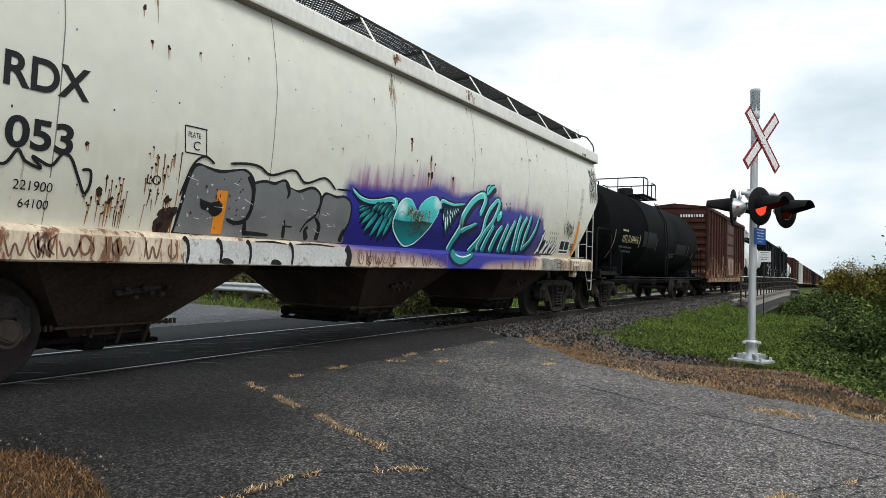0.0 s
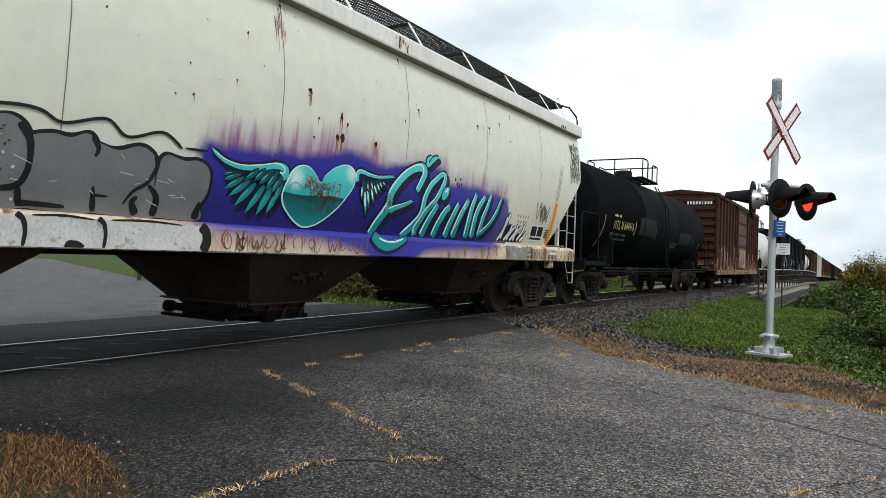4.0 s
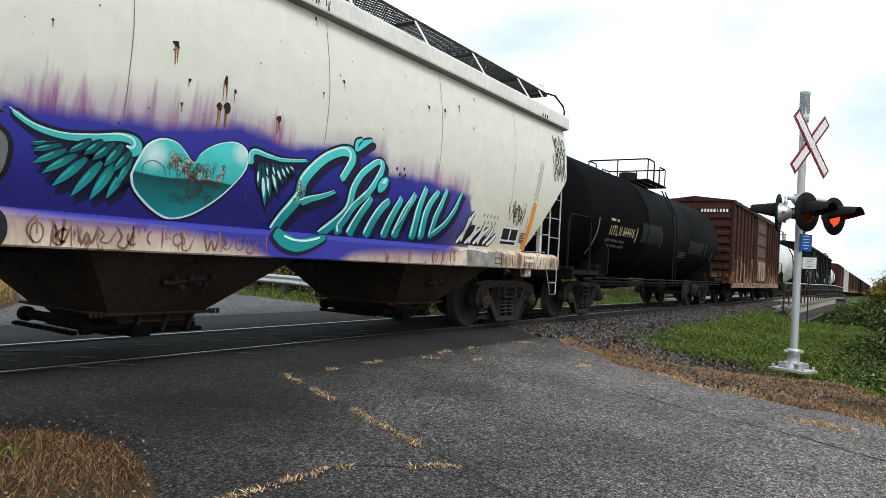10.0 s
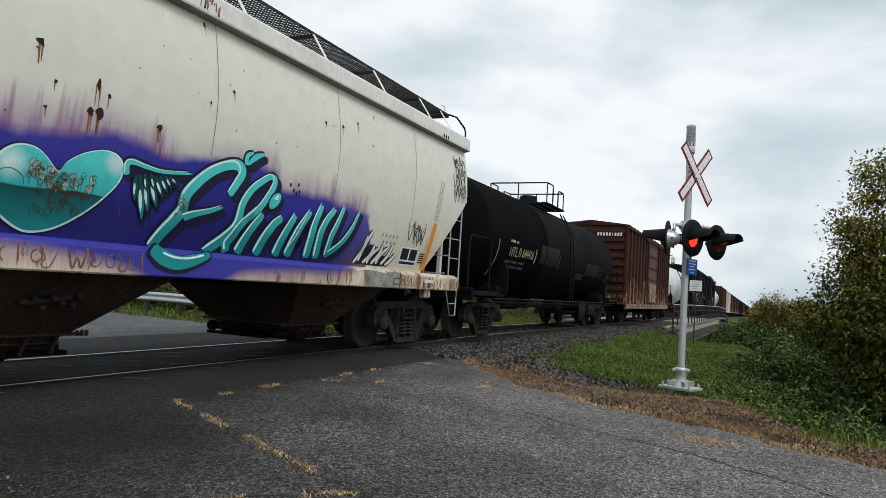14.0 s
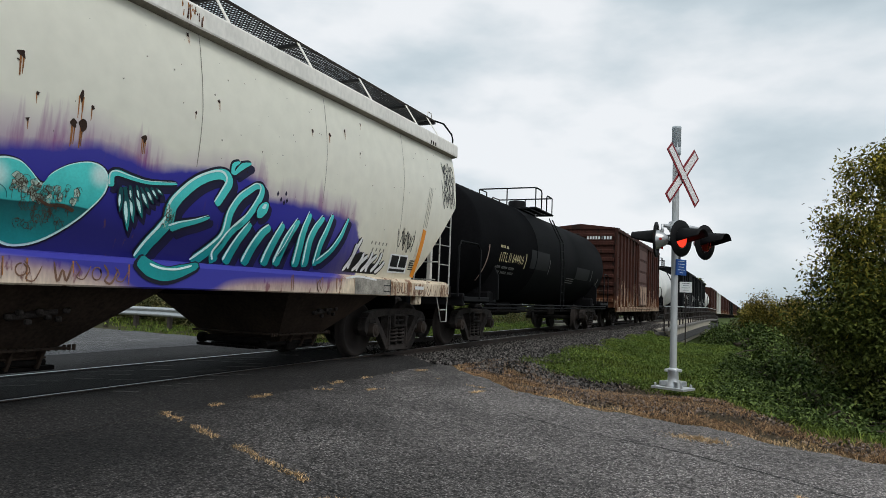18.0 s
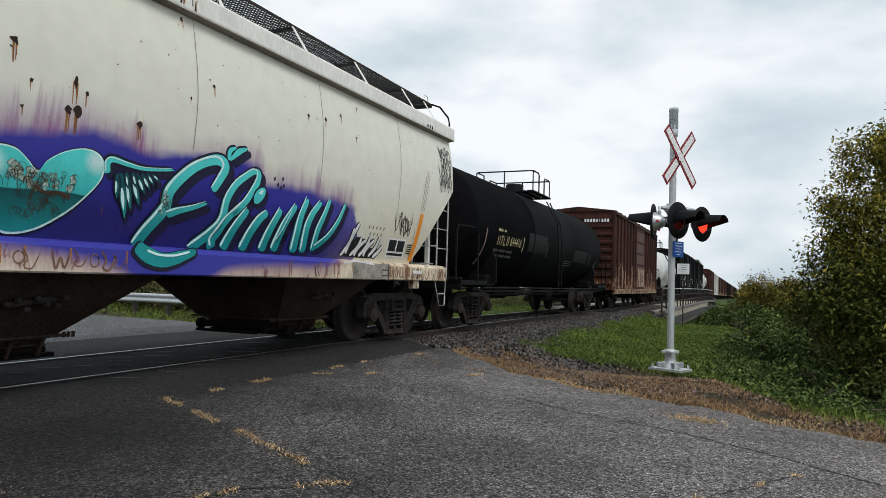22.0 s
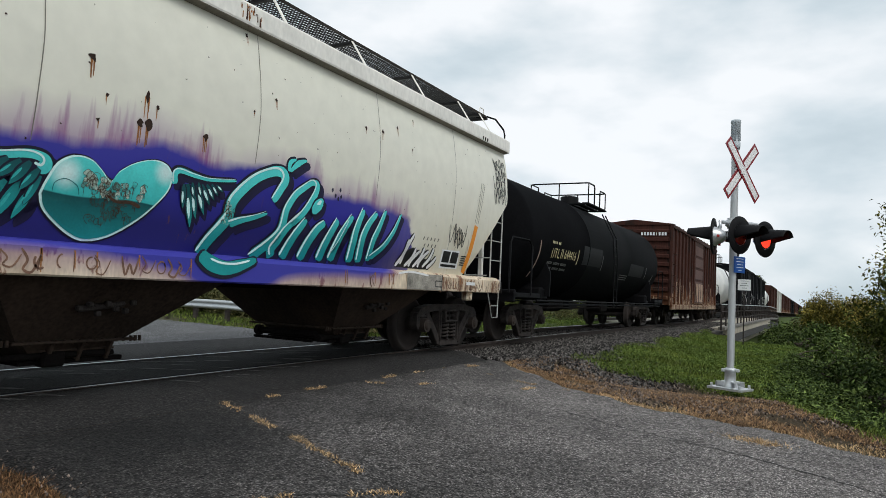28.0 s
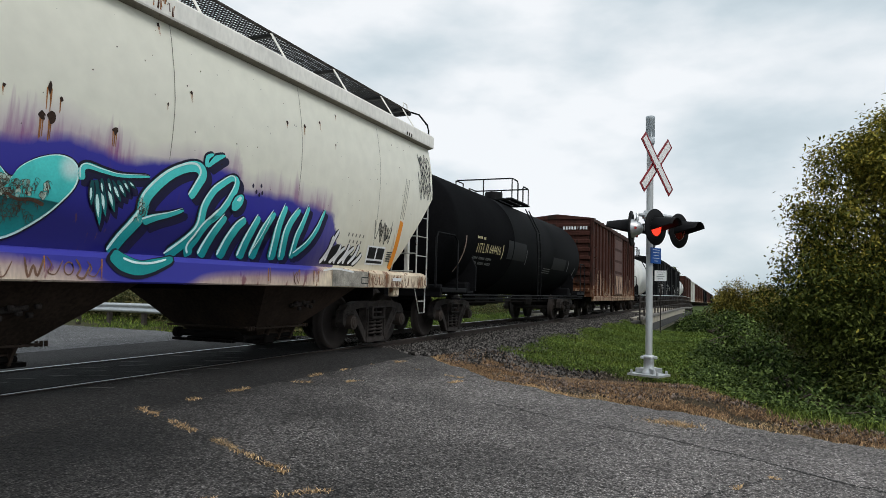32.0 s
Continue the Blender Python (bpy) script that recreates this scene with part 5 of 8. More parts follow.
def stroke(name, pts, w, fill=P_TEAL, label="", per=8, shine=True, parent=None):
    """Outlined, shaded and highlighted spray stroke."""
    wide = tuple(a + 0.05 for a in w) if isinstance(w, tuple) else w + 0.05
    dark = part(name, ribbon(pts, wide, 0.006, per=per), P_INK, parent or hopper, label)
    part("drop_shadow", ribbon(pts, wide, 0.003, shift=(0.07, -0.05), per=per), P_NAVY, dark)
    part("fill", ribbon(pts, w, 0.009, per=per), fill, dark)
    if shine:
        slim = tuple(a * 0.22 for a in w) if isinstance(w, tuple) else w * 0.22
        k = (max(w) if isinstance(w, tuple) else w) * 0.36
        part("highlight", ribbon(pts, slim, 0.012, shift=(-k * 0.75, k * 0.55), per=per), P_SHINE, dark)
    return dark


rp = np.random.RandomState(11)
# heart
HEART = [(-1.06, 1.67), (-1.03, 1.77), (-0.96, 1.92), (-0.84, 2.00), (-0.70, 2.00), (-0.60, 1.94), (-0.49, 1.85), (-0.43, 1.94), (-0.29, 2.04), (-0.11, 2.10), (0.03, 2.08), (0.10, 1.99), (0.08, 1.85), (-0.06, 1.67), (-0.22, 1.52), (-0.42, 1.39), (-0.62, 1.34), (-0.77, 1.38), (-0.94, 1.49), (-1.03, 1.58)]
heart = part("painted_heart", blot(HEART, 0.006, grow=0.022), P_INK, hopper, "turquoise spray-painted heart")
part("rim", blot(HEART, 0.009, grow=0.006), P_SHINE, heart)
part("fill", blot(HEART, 0.012, grow=-0.014), P_HEART, heart)
for i in range(96):
    # blistered and peeled paint: brown-edged scabs, some worn through to pale primer
    high = i < 62
    u = rp.uniform(-0.74, -0.12) if high else rp.uniform(-0.66, -0.22)
    z = min(1.90, 1.71 + 0.14 * rp.uniform(0, 1) + 0.12 * abs(u + 0.45)) if high else rp.uniform(1.50, 1.69)
    r = rp.uniform(0.010, 0.036)
    ring = [(u + r * rp.uniform(0.6, 1.35) * math.cos(a), z + 1.15 * r * rp.uniform(0.6, 1.35) * math.sin(a)) for a in np.linspace(0, 2 * math.pi, 9)[:-1]]
    line = ring[: 6 + i % 3] if i % 2 else ring + ring[:1]
    flake = part("paint_scab", ribbon(line, 0.0034, 0.0165, per=3, across=1), P_SCAB, heart, "peeled paint with brown edge" if i == 0 else "")
    if high and i % 3:
        part("bare_primer", blot(ring, 0.0145, per=2), P_BARE, flake)
    if i % 3 == 0:
        for k in range(2):
            du = rp.uniform(-0.7, 0.7) * r
            part("rust_run", ribbon([(u + du, z), (u + du + 0.003, z - rp.uniform(0.03, 0.10))], (0.0045, 0.002), 0.0155, shape="flat", across=1), P_SCAB, flake)
part("paint_scab", ribbon([(-0.51, 1.73), (-0.41, 1.69), (-0.29, 1.70), (-0.18, 1.67)], (0.02, 0.035), 0.0165, across=1), P_SCAB, heart)
part("bubble_line", ribbon([(-0.97, 1.70), (-0.96, 1.77), (-0.88, 1.81), (-0.78, 1.77), (-0.75, 1.70)], 0.006, 0.0150, across=1), P_TEALDARK, heart)

# wings
def feathers(wing, quills, light, broad=0.30):
    for k, (u0, z0, u1, z1, w) in enumerate(quills):
        a, b = (u0, z0), (u1, z1)
        o = 0.0012 * k
        part("drop_shadow", ribbon([a, b], w + 0.06, 0.003, shape="leaf", shift=(0.04, -0.06)), P_NAVY, wing)
        fe = part("feather", ribbon([a, b], w + 0.034, 0.006 + o, shape="leaf"), P_INK, wing)
        part("feather_fill", ribbon([a, b], w, 0.0069 + o, shape="leaf"), P_FEATHER, wing)
        m = ((u0 + u1) / 2, (z0 + z1) / 2)
        part("feather_light", ribbon([(0.3 * u0 + 0.7 * m[0], 0.3 * z0 + 0.7 * m[1]), (0.15 * u0 + 0.85 * u1, 0.15 * z0 + 0.85 * z1)], w * broad, 0.0078 + o, shape="leaf", shift=(-0.012, 0.010)), light, wing)


wing = stroke("painted_wing", [(-2.00, 1.99), (-1.84, 1.91), (-1.62, 1.88), (-1.38, 1.91), (-1.19, 1.95), (-1.08, 1.94), (-1.04, 1.90), (-1.06, 1.86), (-1.11, 1.87)], (0.035, 0.10), label="turquoise feathered wing")
feathers(wing, [(-1.68, 1.82, -1.86, 1.78, 0.035), (-1.64, 1.81, -1.84, 1.735, 0.042), (-1.60, 1.78, -1.82, 1.65, 0.055), (-1.52, 1.76, -1.75, 1.585, 0.06), (-1.44, 1.74, -1.66, 1.50, 0.07), (-1.32, 1.73, -1.51, 1.44, 0.075), (-1.21, 1.74, -1.36, 1.43, 0.085), (-1.12, 1.70, -1.23, 1.455, 0.07), (-1.08, 1.80, -1.17, 1.56, 0.06),
                (-1.42, 1.88, -1.59, 1.76, 0.05), (-1.33, 1.89, -1.47, 1.765, 0.06), (-1.24, 1.89, -1.40, 1.735, 0.065), (-1.17, 1.89, -1.30, 1.70, 0.07), (-1.10, 1.85, -1.22, 1.67, 0.06)], P_MID)
wing = stroke("painted_wing", [(0.14, 1.93), (0.13, 2.02), (0.19, 2.06), (0.36, 2.04), (0.56, 2.03), (0.88, 2.07)], (0.075, 0.02), label="turquoise feathered wing")
feathers(wing, [(0.63, 1.99, 0.73, 1.935, 0.035), (0.57, 1.99, 0.67, 1.89, 0.042), (0.51, 1.98, 0.63, 1.84, 0.05), (0.45, 1.97, 0.58, 1.79, 0.055), (0.39, 1.96, 0.53, 1.69, 0.065), (0.33, 1.95, 0.44, 1.64, 0.065), (0.28, 1.95, 0.395, 1.555, 0.075), (0.24, 1.94, 0.27, 1.72, 0.05), (0.40, 1.98, 0.47, 1.84, 0.04), (0.33, 1.97, 0.38, 1.82, 0.04)], P_SHINE, 0.5)

# sweeping turquoise strokes, thick in the downstroke and thin where they turn
for pts, w in (([(1.44, 1.94), (1.53, 2.09), (1.58, 2.20), (1.51, 2.27), (1.36, 2.25), (1.15, 2.15), (0.98, 2.01), (0.86, 1.86), (0.84, 1.71), (0.76, 1.59), (0.66, 1.46), (0.57, 1.31)], (0.085, 0.125, 0.105, 0.13, 0.14, 0.125)),
               ([(1.38, 1.80), (1.21, 1.74), (1.02, 1.69), (0.88, 1.64)], (0.025, 0.06, 0.10)),
               ([(1.26, 1.32), (1.50, 1.50), (1.63, 1.65), (1.66, 1.87), (1.77, 2.05), (1.91, 2.16), (2.05, 2.24), (2.13, 2.21), (2.10, 2.09), (1.95, 1.87), (1.79, 1.72)], (0.125, 0.125, 0.085, 0.065, 0.095, 0.07)),
               ([(1.93, 1.86), (1.72, 1.67), (1.62, 1.53), (1.55, 1.42), (1.58, 1.34)], (0.065, 0.12, 0.12)),
               ([(2.03, 1.80), (1.88, 1.62), (1.80, 1.48), (1.74, 1.34)], (0.07, 0.125, 0.15)),
               ([(2.04, 1.34), (2.13, 1.56), (2.25, 1.72), (2.37, 1.80)], (0.155, 0.13, 0.08)),
               ([(2.61, 1.86), (2.49, 1.66), (2.43, 1.53), (2.38, 1.35)], (0.085, 0.135, 0.155)),
               ([(2.90, 1.94), (2.74, 1.73), (2.66, 1.57), (2.60, 1.36)], (0.07, 0.13, 0.165)),
               ([(2.62, 1.46), (2.74, 1.67), (2.84, 1.87)], (0.05, 0.075)),
               ([(3.12, 2.05), (3.02, 1.82), (2.99, 1.63), (2.99, 1.36)], (0.07, 0.14, 0.165)),
               ([(3.42, 2.04), (3.25, 1.86), (3.17, 1.66), (3.19, 1.37)], (0.06, 0.13, 0.16)),
               ([(3.62, 2.10), (3.52, 1.88), (3.42, 1.66), (3.40, 1.40)], (0.05, 0.11, 0.13)),
               ([(3.44, 1.45), (3.69, 1.62), (3.86, 1.82), (3.95, 1.98), (4.01, 2.10)], (0.10, 0.085, 0.025))):
    stroke("painted_stroke", pts, w, label="slanting turquoise spray stroke")
dot = part("painted_dot", blot([(2.08, 1.96), (2.13, 2.04), (2.22, 2.08), (2.27, 2.05), (2.25, 1.96), (2.17, 1.89), (2.10, 1.89)], 0.0135, grow=0.022), P_INK, hopper, "turquoise dot")
part("drop_shadow", blot([(2.08, 1.96), (2.13, 2.04), (2.22, 2.08), (2.27, 2.05), (2.25, 1.96), (2.17, 1.89), (2.10, 1.89)], 0.004, grow=0.02, shift=(0.06, -0.05)), P_NAVY, dot)
part("fill", blot([(2.08, 1.96), (2.13, 2.04), (2.22, 2.08), (2.27, 2.05), (2.25, 1.96), (2.17, 1.89), (2.10, 1.89)], 0.0155), P_TEAL, dot)
part("highlight", blot([(2.15, 2.00), (2.19, 2.05), (2.23, 2.05), (2.21, 2.00)], 0.0175), P_SHINE, dot)
for pts, w in (([(1.62, 2.30), (1.63, 2.40), (1.72, 2.45)], (0.05, 0.06, 0.02)), ([(1.64, 2.30), (1.76, 2.41), (1.90, 2.47)], (0.03, 0.075, 0.02))):
    stroke("painted_leaf", pts, w, label="small turquoise leaf stroke", shine=False)
# the tail of the big stroke runs over the sill
tail = part("painted_tail", ribbon([(0.47, 1.31), (0.58, 1.23), (0.72, 1.18), (0.86, 1.17), (1.06, 1.22), (1.26, 1.29)], (0.15, 0.20, 0.19, 0.17, 0.10), 0.008, on_sill), P_INK, hopper, "turquoise stroke end on the sill")
part("fill", ribbon([(0.50, 1.305), (0.60, 1.24), (0.73, 1.195), (0.86, 1.185), (1.05, 1.23), (1.24, 1.29)], (0.115, 0.155, 0.145, 0.125, 0.06), 0.011, on_sill), P_TEAL, tail)
part("highlight", ribbon([(0.62, 1.27), (0.76, 1.235), (0.95, 1.235), (1.15, 1.28)], 0.022, 0.014, on_sill), P_SHINE, tail)
# paint worn off the big stroke's shoulder
for i in range(22):
    u, z = rp.normal(0.83, 0.035), rp.normal(1.74, 0.05)
    part("paint_scab", ribbon([(u + 0.02 * math.cos(a), z + 0.024 * math.sin(a)) for a in np.linspace(0.4 * i, 0.4 * i + 4, 6)], 0.007, 0.0165, per=2, across=1), P_SCAB if i % 3 else P_BARE, hopper)
# dark drips above the field
for u, z in ((2.42, 2.21), (2.57, 2.23), (2.49, 2.15), (2.60, 2.15), (2.55, 2.12)):
    part("paint_dot", blot([(u - 0.02, z), (u, z + 0.03), (u + 0.02, z), (u, z - 0.03)], 0.006, per=3), P_NAVY, hopper)

# white and black tag beside the field
part("tag_shadow", blot([(4.12, 1.36), (4.98, 1.36), (5.10, 1.44), (5.06, 1.52), (4.86, 1.50), (4.80, 1.60), (4.62, 1.56), (4.50, 1.66), (4.36, 1.62), (4.22, 1.50)], 0.0045), P_BLACK, hopper, "black shadow behind the white tag")
for i, (u, z, tall, bend) in enumerate(((4.10, 1.37, 0.40, 0.05), (4.22, 1.40, 0.46, -0.04), (4.34, 1.38, 0.28, 0.06), (4.46, 1.38, 0.24, -0.05), (4.58, 1.38, 0.30, 0.05), (4.72, 1.38, 0.26, -0.06), (4.86, 1.39, 0.30, 0.05), (4.99, 1.38, 0.18, 0.03))):
    pts = [(u, z), (u + 0.10 + bend, z + tall * 0.45), (u + 0.22, z + tall)]
    tag = part("tag_stroke", ribbon(pts, 0.105, 0.006), P_BLACK, hopper, "white tag stroke with black edge")
    part("fill", ribbon(pts, (0.050, 0.066, 0.050), 0.009), P_WHITE, tag)
for i in range(9):
    u = 4.72 + 0.055 * i
    part("stencil_bar", ribbon([(u, 1.80 - 0.1 * (i % 2)), (u + 0.02, 1.85 - 0.1 * (i % 2))], 0.03, 0.004, shape="flat", across=1, per=2), P_SEAM, hopper)
part("tag_underline", ribbon([(4.05, 1.265), (4.4, 1.30), (4.9, 1.265)], 0.03, 0.006, on_sill), P_WHITE, hopper)


def scribble(name, u0, u1, z0, z1, n, w, mat, seed, where=on_side, label=""):
    r2 = np.random.RandomState(seed)
    pts = [(u0 + (u1 - u0) * i / n + r2.uniform(-0.04, 0.04), (z0 if i % 2 else z1) + r2.uniform(-0.3, 0.3) * (z1 - z0)) for i in range(n + 1)]
    return part(name, ribbon(pts, w, 0.005, where, per=6, across=1), mat, hopper, label)


for k in range(3):
    scribble("scrawl", 5.48 + 0.1 * k, 6.02 + 0.04 * k, 1.82, 2.08, 6, 0.016, P_BLACK, 3 + k, label="thin black marker tag")
for k in range(8):
    scribble("scrawl", 7.02 + 0.06 * (k % 3), 7.56, 2.70 + 0.09 * k, 2.88 + 0.09 * k, 7, 0.016 + 0.006 * (k % 2), P_BLACK, 14 + k, label="black marker tag near the car end")
# stencil panel and lines
panel = part("stencil_panel", blot([(5.38, 1.40), (5.99, 1.41), (5.96, 1.71), (5.36, 1.70)], 0.005, smooth=False), P_WHITE, hopper, "white data panel with dark squares")
for a, b, c, d in ((5.41, 5.65, 1.50, 1.68), (5.69, 5.93, 1.50, 1.68), (5.41, 5.93, 1.43, 1.47)):
    part("dark_square", blot([(a, c), (b, c), (b, d), (a, d)], 0.008, smooth=False), P_BLACK, panel)
part("reflector_tape", ribbon([(6.24, 1.36), (6.42, 2.18)], 0.13, 0.005, shape="flat"), P_ORANGE, hopper, "orange reflective tape")
part("reflector_tape", ribbon([(-4.01, 1.34), (-4.02, 1.76)], 0.13, 0.012, shape="flat"), P_ORANGE, hopper, "orange reflective tape")
for k in range(5):
    part("stencil_bar", ribbon([(6.04, 1.485 + 0.036 * k), (6.22 - 0.02 * (k % 2), 1.487 + 0.036 * k)], 0.020, 0.004, shape="flat", across=1, per=2), P_BLACK, hopper)
for u in (6.35, 6.41, 6.47):
    part("paint_line", ribbon([(u, 2.22), (u + 0.16, 2.94)], 0.012, 0.004, shape="flat"), P_SEAM, hopper)

# grey roller-painted bubble shapes with black edges
bubbles = ([(-4.50, 1.33), (-4.48, 1.41), (-4.46, 1.57), (-4.43, 1.78), (-4.38, 1.92), (-4.31, 1.96), (-4.22, 1.94), (-4.07, 1.92), (-3.90, 1.96), (-3.78, 1.98), (-3.68, 1.93), (-3.63, 1.82), (-3.59, 1.56), (-3.57, 1.33)],
           [(-3.60, 1.33), (-3.60, 1.59), (-3.62, 1.82), (-3.60, 1.87), (-3.46, 1.90), (-3.34, 1.89), (-3.22, 1.94), (-3.15, 1.91), (-3.10, 1.81), (-3.09, 1.60), (-3.07, 1.33)],
           [(-3.09, 1.33), (-3.10, 1.60), (-3.10, 1.81), (-3.10, 1.88), (-2.94, 1.85), (-2.76, 1.91), (-2.64, 1.88), (-2.57, 1.78), (-2.57, 1.61), (-2.50, 1.33)],
           [(-2.52, 1.33), (-2.56, 1.57), (-2.55, 1.76), (-2.53, 1.84), (-2.46, 1.88), (-2.30, 1.85), (-2.16, 1.87), (-2.05, 1.83), (-2.00, 1.74), (-2.01, 1.58), (-2.06, 1.47), (-2.05, 1.33)])
for k, shape in enumerate(bubbles):
    b = part("painted_bubble", blot(shape, 0.005 + 0.0004 * k, grow=0.036), P_BLACK, hopper, "grey roller-painted bubble shape with black edge")
    part("fill", blot(shape, 0.009 + 0.0004 * k, grow=0.0), P_GREY, b)
for pts, w in (([(-4.51, 1.66), (-4.43, 1.91), (-4.35, 2.02), (-4.26, 2.05), (-4.16, 2.00)], 0.022), ([(-3.97, 2.03), (-3.73, 2.06), (-3.57, 2.05), (-3.40, 1.99), (-3.07, 2.08), (-2.87, 1.97), (-2.55, 2.06), (-2.34, 1.95)], 0.026), ([(-2.31, 1.96), (-2.06, 1.97)], 0.025),
               ([(-3.71, 1.94), (-3.63, 1.82), (-3.62, 1.63), (-3.67, 1.50), (-3.79, 1.46), (-3.92, 1.49)], (0.07, 0.045, 0.05, 0.03)), ([(-3.67, 1.48), (-3.65, 1.34)], 0.05), ([(-3.66, 1.365), (-3.49, 1.365), (-3.31, 1.36)], (0.05, 0.03)),
               ([(-3.16, 1.93), (-3.11, 1.84), (-3.13, 1.77)], (0.06, 0.02)), ([(-2.59, 1.85), (-2.57, 1.76), (-2.64, 1.62), (-2.76, 1.53), (-2.83, 1.42)], (0.05, 0.035, 0.02)), ([(-2.63, 1.60), (-2.53, 1.50), (-2.54, 1.34)], (0.03, 0.06, 0.08)),
               ([(-3.11, 1.54), (-3.08, 1.34)], (0.03, 0.06)), ([(-3.11, 1.47), (-2.97, 1.47)], 0.02), ([(-2.70, 1.34), (-2.75, 1.44), (-2.71, 1.49)], (0.08, 0.03)), ([(-2.07, 1.50), (-2.10, 1.34)], (0.04, 0.10))):
    part("black_line", ribbon(pts, w, 0.013), P_BLACK, hopper)
part("black_patch", blot([(-4.28, 1.66), (-4.14, 1.63), (-4.04, 1.66), (-3.99, 1.56), (-4.07, 1.50), (-4.17, 1.55), (-4.25, 1.57)], 0.0128, per=2), P_BLACK, hopper)
for i in range(20):
    u, z = rp.uniform(-4.5, -2.2), rp.uniform(1.42, 1.85)
    part("scratch", ribbon([(u, z), (u + rp.uniform(0.02, 0.14), z + rp.uniform(-0.05, 0.03))], 0.005, 0.015, across=1, per=2), P_WHITE, hopper)
# white and black stretch of the sill
white = part("painted_sill", ribbon([(-4.46, 1.16), (-2.06, 1.16)], 0.23, 0.004, on_sill, "flat", per=20), P_OFFWHITE, hopper, "white painted stretch of the sill")
part("black_end", ribbon([(-2.10, 1.275), (-2.04, 1.22), (-2.03, 1.13), (-2.07, 1.045)], 0.10, 0.006, on_sill), P_BLACK, white)
for u in (-4.45, -4.06, -3.68, -3.06):
    part("black_loop", ribbon([(u - 0.03, 1.285), (u + 0.02, 1.24), (u + 0.035, 1.15), (u + 0.02, 1.05)], (0.05, 0.035, 0.028), 0.007, on_sill), P_BLACK, white)
for u in (-3.95, -3.28):
    part("black_blob", blot([(u - 0.08, 1.05), (u - 0.05, 1.10), (u + 0.04, 1.095), (u + 0.08, 1.05)], 0.0075, on_sill, per=3), P_BLACK, white)
for u0, u1 in ((-3.60, -3.12), (-2.98, -2.3)):
    part("black_edge", ribbon([(u0, 1.278), ((u0 + u1) / 2, 1.288), (u1, 1.272)], (0.012, 0.022, 0.010), 0.007, on_sill, across=1), P_BLACK, white)
# brown scrawls along the sill
r3 = np.random.RandomState(5)
u = -7.6
while u < 7.6:
    w = r3.uniform(0.14, 0.34)
    if not (-4.55 < u < -1.98) and not (0.3 < u < 1.5) and not (1.5 < u < 5.35 and r3.uniform() < 0.35):
        tall, kind = r3.uniform(0.06, 0.105), (0, 0, 0, 1, 3, 4, 2)[r3.randint(0, 7)]
        c = 1.155 + r3.uniform(-0.02, 0.02)
        lean = r3.uniform(-0.03, 0.03)
        if kind == 0:
            pts = [(u, c - tall), (u + lean, c + tall)]
        elif kind == 1:
            pts = [(u + 0.06, c + tall), (u + 0.01, c + tall * 0.4), (u, c - tall * 0.3), (u + 0.05, c - tall)]
        elif kind == 2:
            pts = [(u, c + tall), (u + 0.04, c - tall), (u + 0.08, c + tall * 0.2), (u + 0.12, c - tall * 0.9), (u + 0.17, c + tall)]
        elif kind == 3:
            pts = [(u, c + tall), (u + 0.05, c + tall * 0.1), (u + 0.02, c - tall * 0.7), (u + 0.09, c - tall * 0.9), (u + 0.15, c + tall * 0.6)]
        else:
            pts = [(u + 0.05 + 0.045 * math.cos(a), c + tall * 0.75 * math.sin(a)) for a in np.linspace(r3.uniform(0, 3), r3.uniform(4, 9), 9)]
        w = max(p[0] for p in pts) - u
        part("sill_scrawl", ribbon(pts, r3.uniform(0.009, 0.021), 0.004, on_sill, per=4, across=1), P_BROWN, hopper)
        if r3.uniform() < 0.5:
            part("sill_drip", ribbon([(u + w, 1.25), (u + w + 0.01, r3.uniform(1.05, 1.15))], (0.016, 0.008), 0.0035, on_sill, "flat", per=3, across=1), P_RUST, hopper)
    u += w + (r3.uniform(-0.05, 0.05) if r3.uniform() < 0.85 else 0.12) - 0.02
part("data_plate", blot([(-6.35, 1.07), (-6.12, 1.07), (-6.12, 1.25), (-6.35, 1.25)], 0.006, on_sill, smooth=False), P_WHITE, hopper, "small white data plate")
part("sill_joint", ribbon([(4.30, 1.04), (4.30, 1.29)], 0.02, 0.006, on_sill, "flat"), P_SEAM, hopper)
part("grey_patch", ribbon([(4.30, 1.165), (5.33, 1.165)], 0.235, 0.0045, on_sill, "flat"), P_PATCH, hopper, "grey painted patch on the sill")
part("sill_joint", ribbon([(5.34, 1.04), (5.34, 1.29)], 0.025, 0.006, on_sill, "flat"), P_BLACK, hopper)
for a, b in (((5.13, 1.10), (5.33, 1.10)), ((5.13, 1.19), (5.33, 1.19)), ((5.13, 1.10), (5.13, 1.19))):
    part("latch_edge", ribbon([a, b], 0.016, 0.0065, on_sill, "flat", across=1), P_BLACK, hopper)
part("sill_plate", ribbon([(6.19, 1.18), (6.52, 1.18)], 0.055, 0.007, on_sill, "flat"), P_WHITE, hopper, "small white plate on the sill")

# flat dark line painted for the shadow in the joint above the sill
part("sill_groove_shadow", ribbon([(u, 1.308) for u in np.linspace(-7.45, 7.45, 40)], 0.008, 0.017, across=1, per=2), P_INK, hopper, "dark line painted for the shadow in the joint above the sill")
# weld seams
for u, foot in ((-5.68, 1.32), (-3.41, 1.40), (-1.176, 2.05), (1.112, 2.28), (3.35, 2.22), (5.54, 1.60)):
    part("weld_seam", ribbon([(u - 0.01, foot), (u, 2.5), (u + 0.008, 2.9), (u - 0.006, 3.3), (u, 3.68)], 0.009, 0.003, per=5, across=1), P_SEAM, hopper)
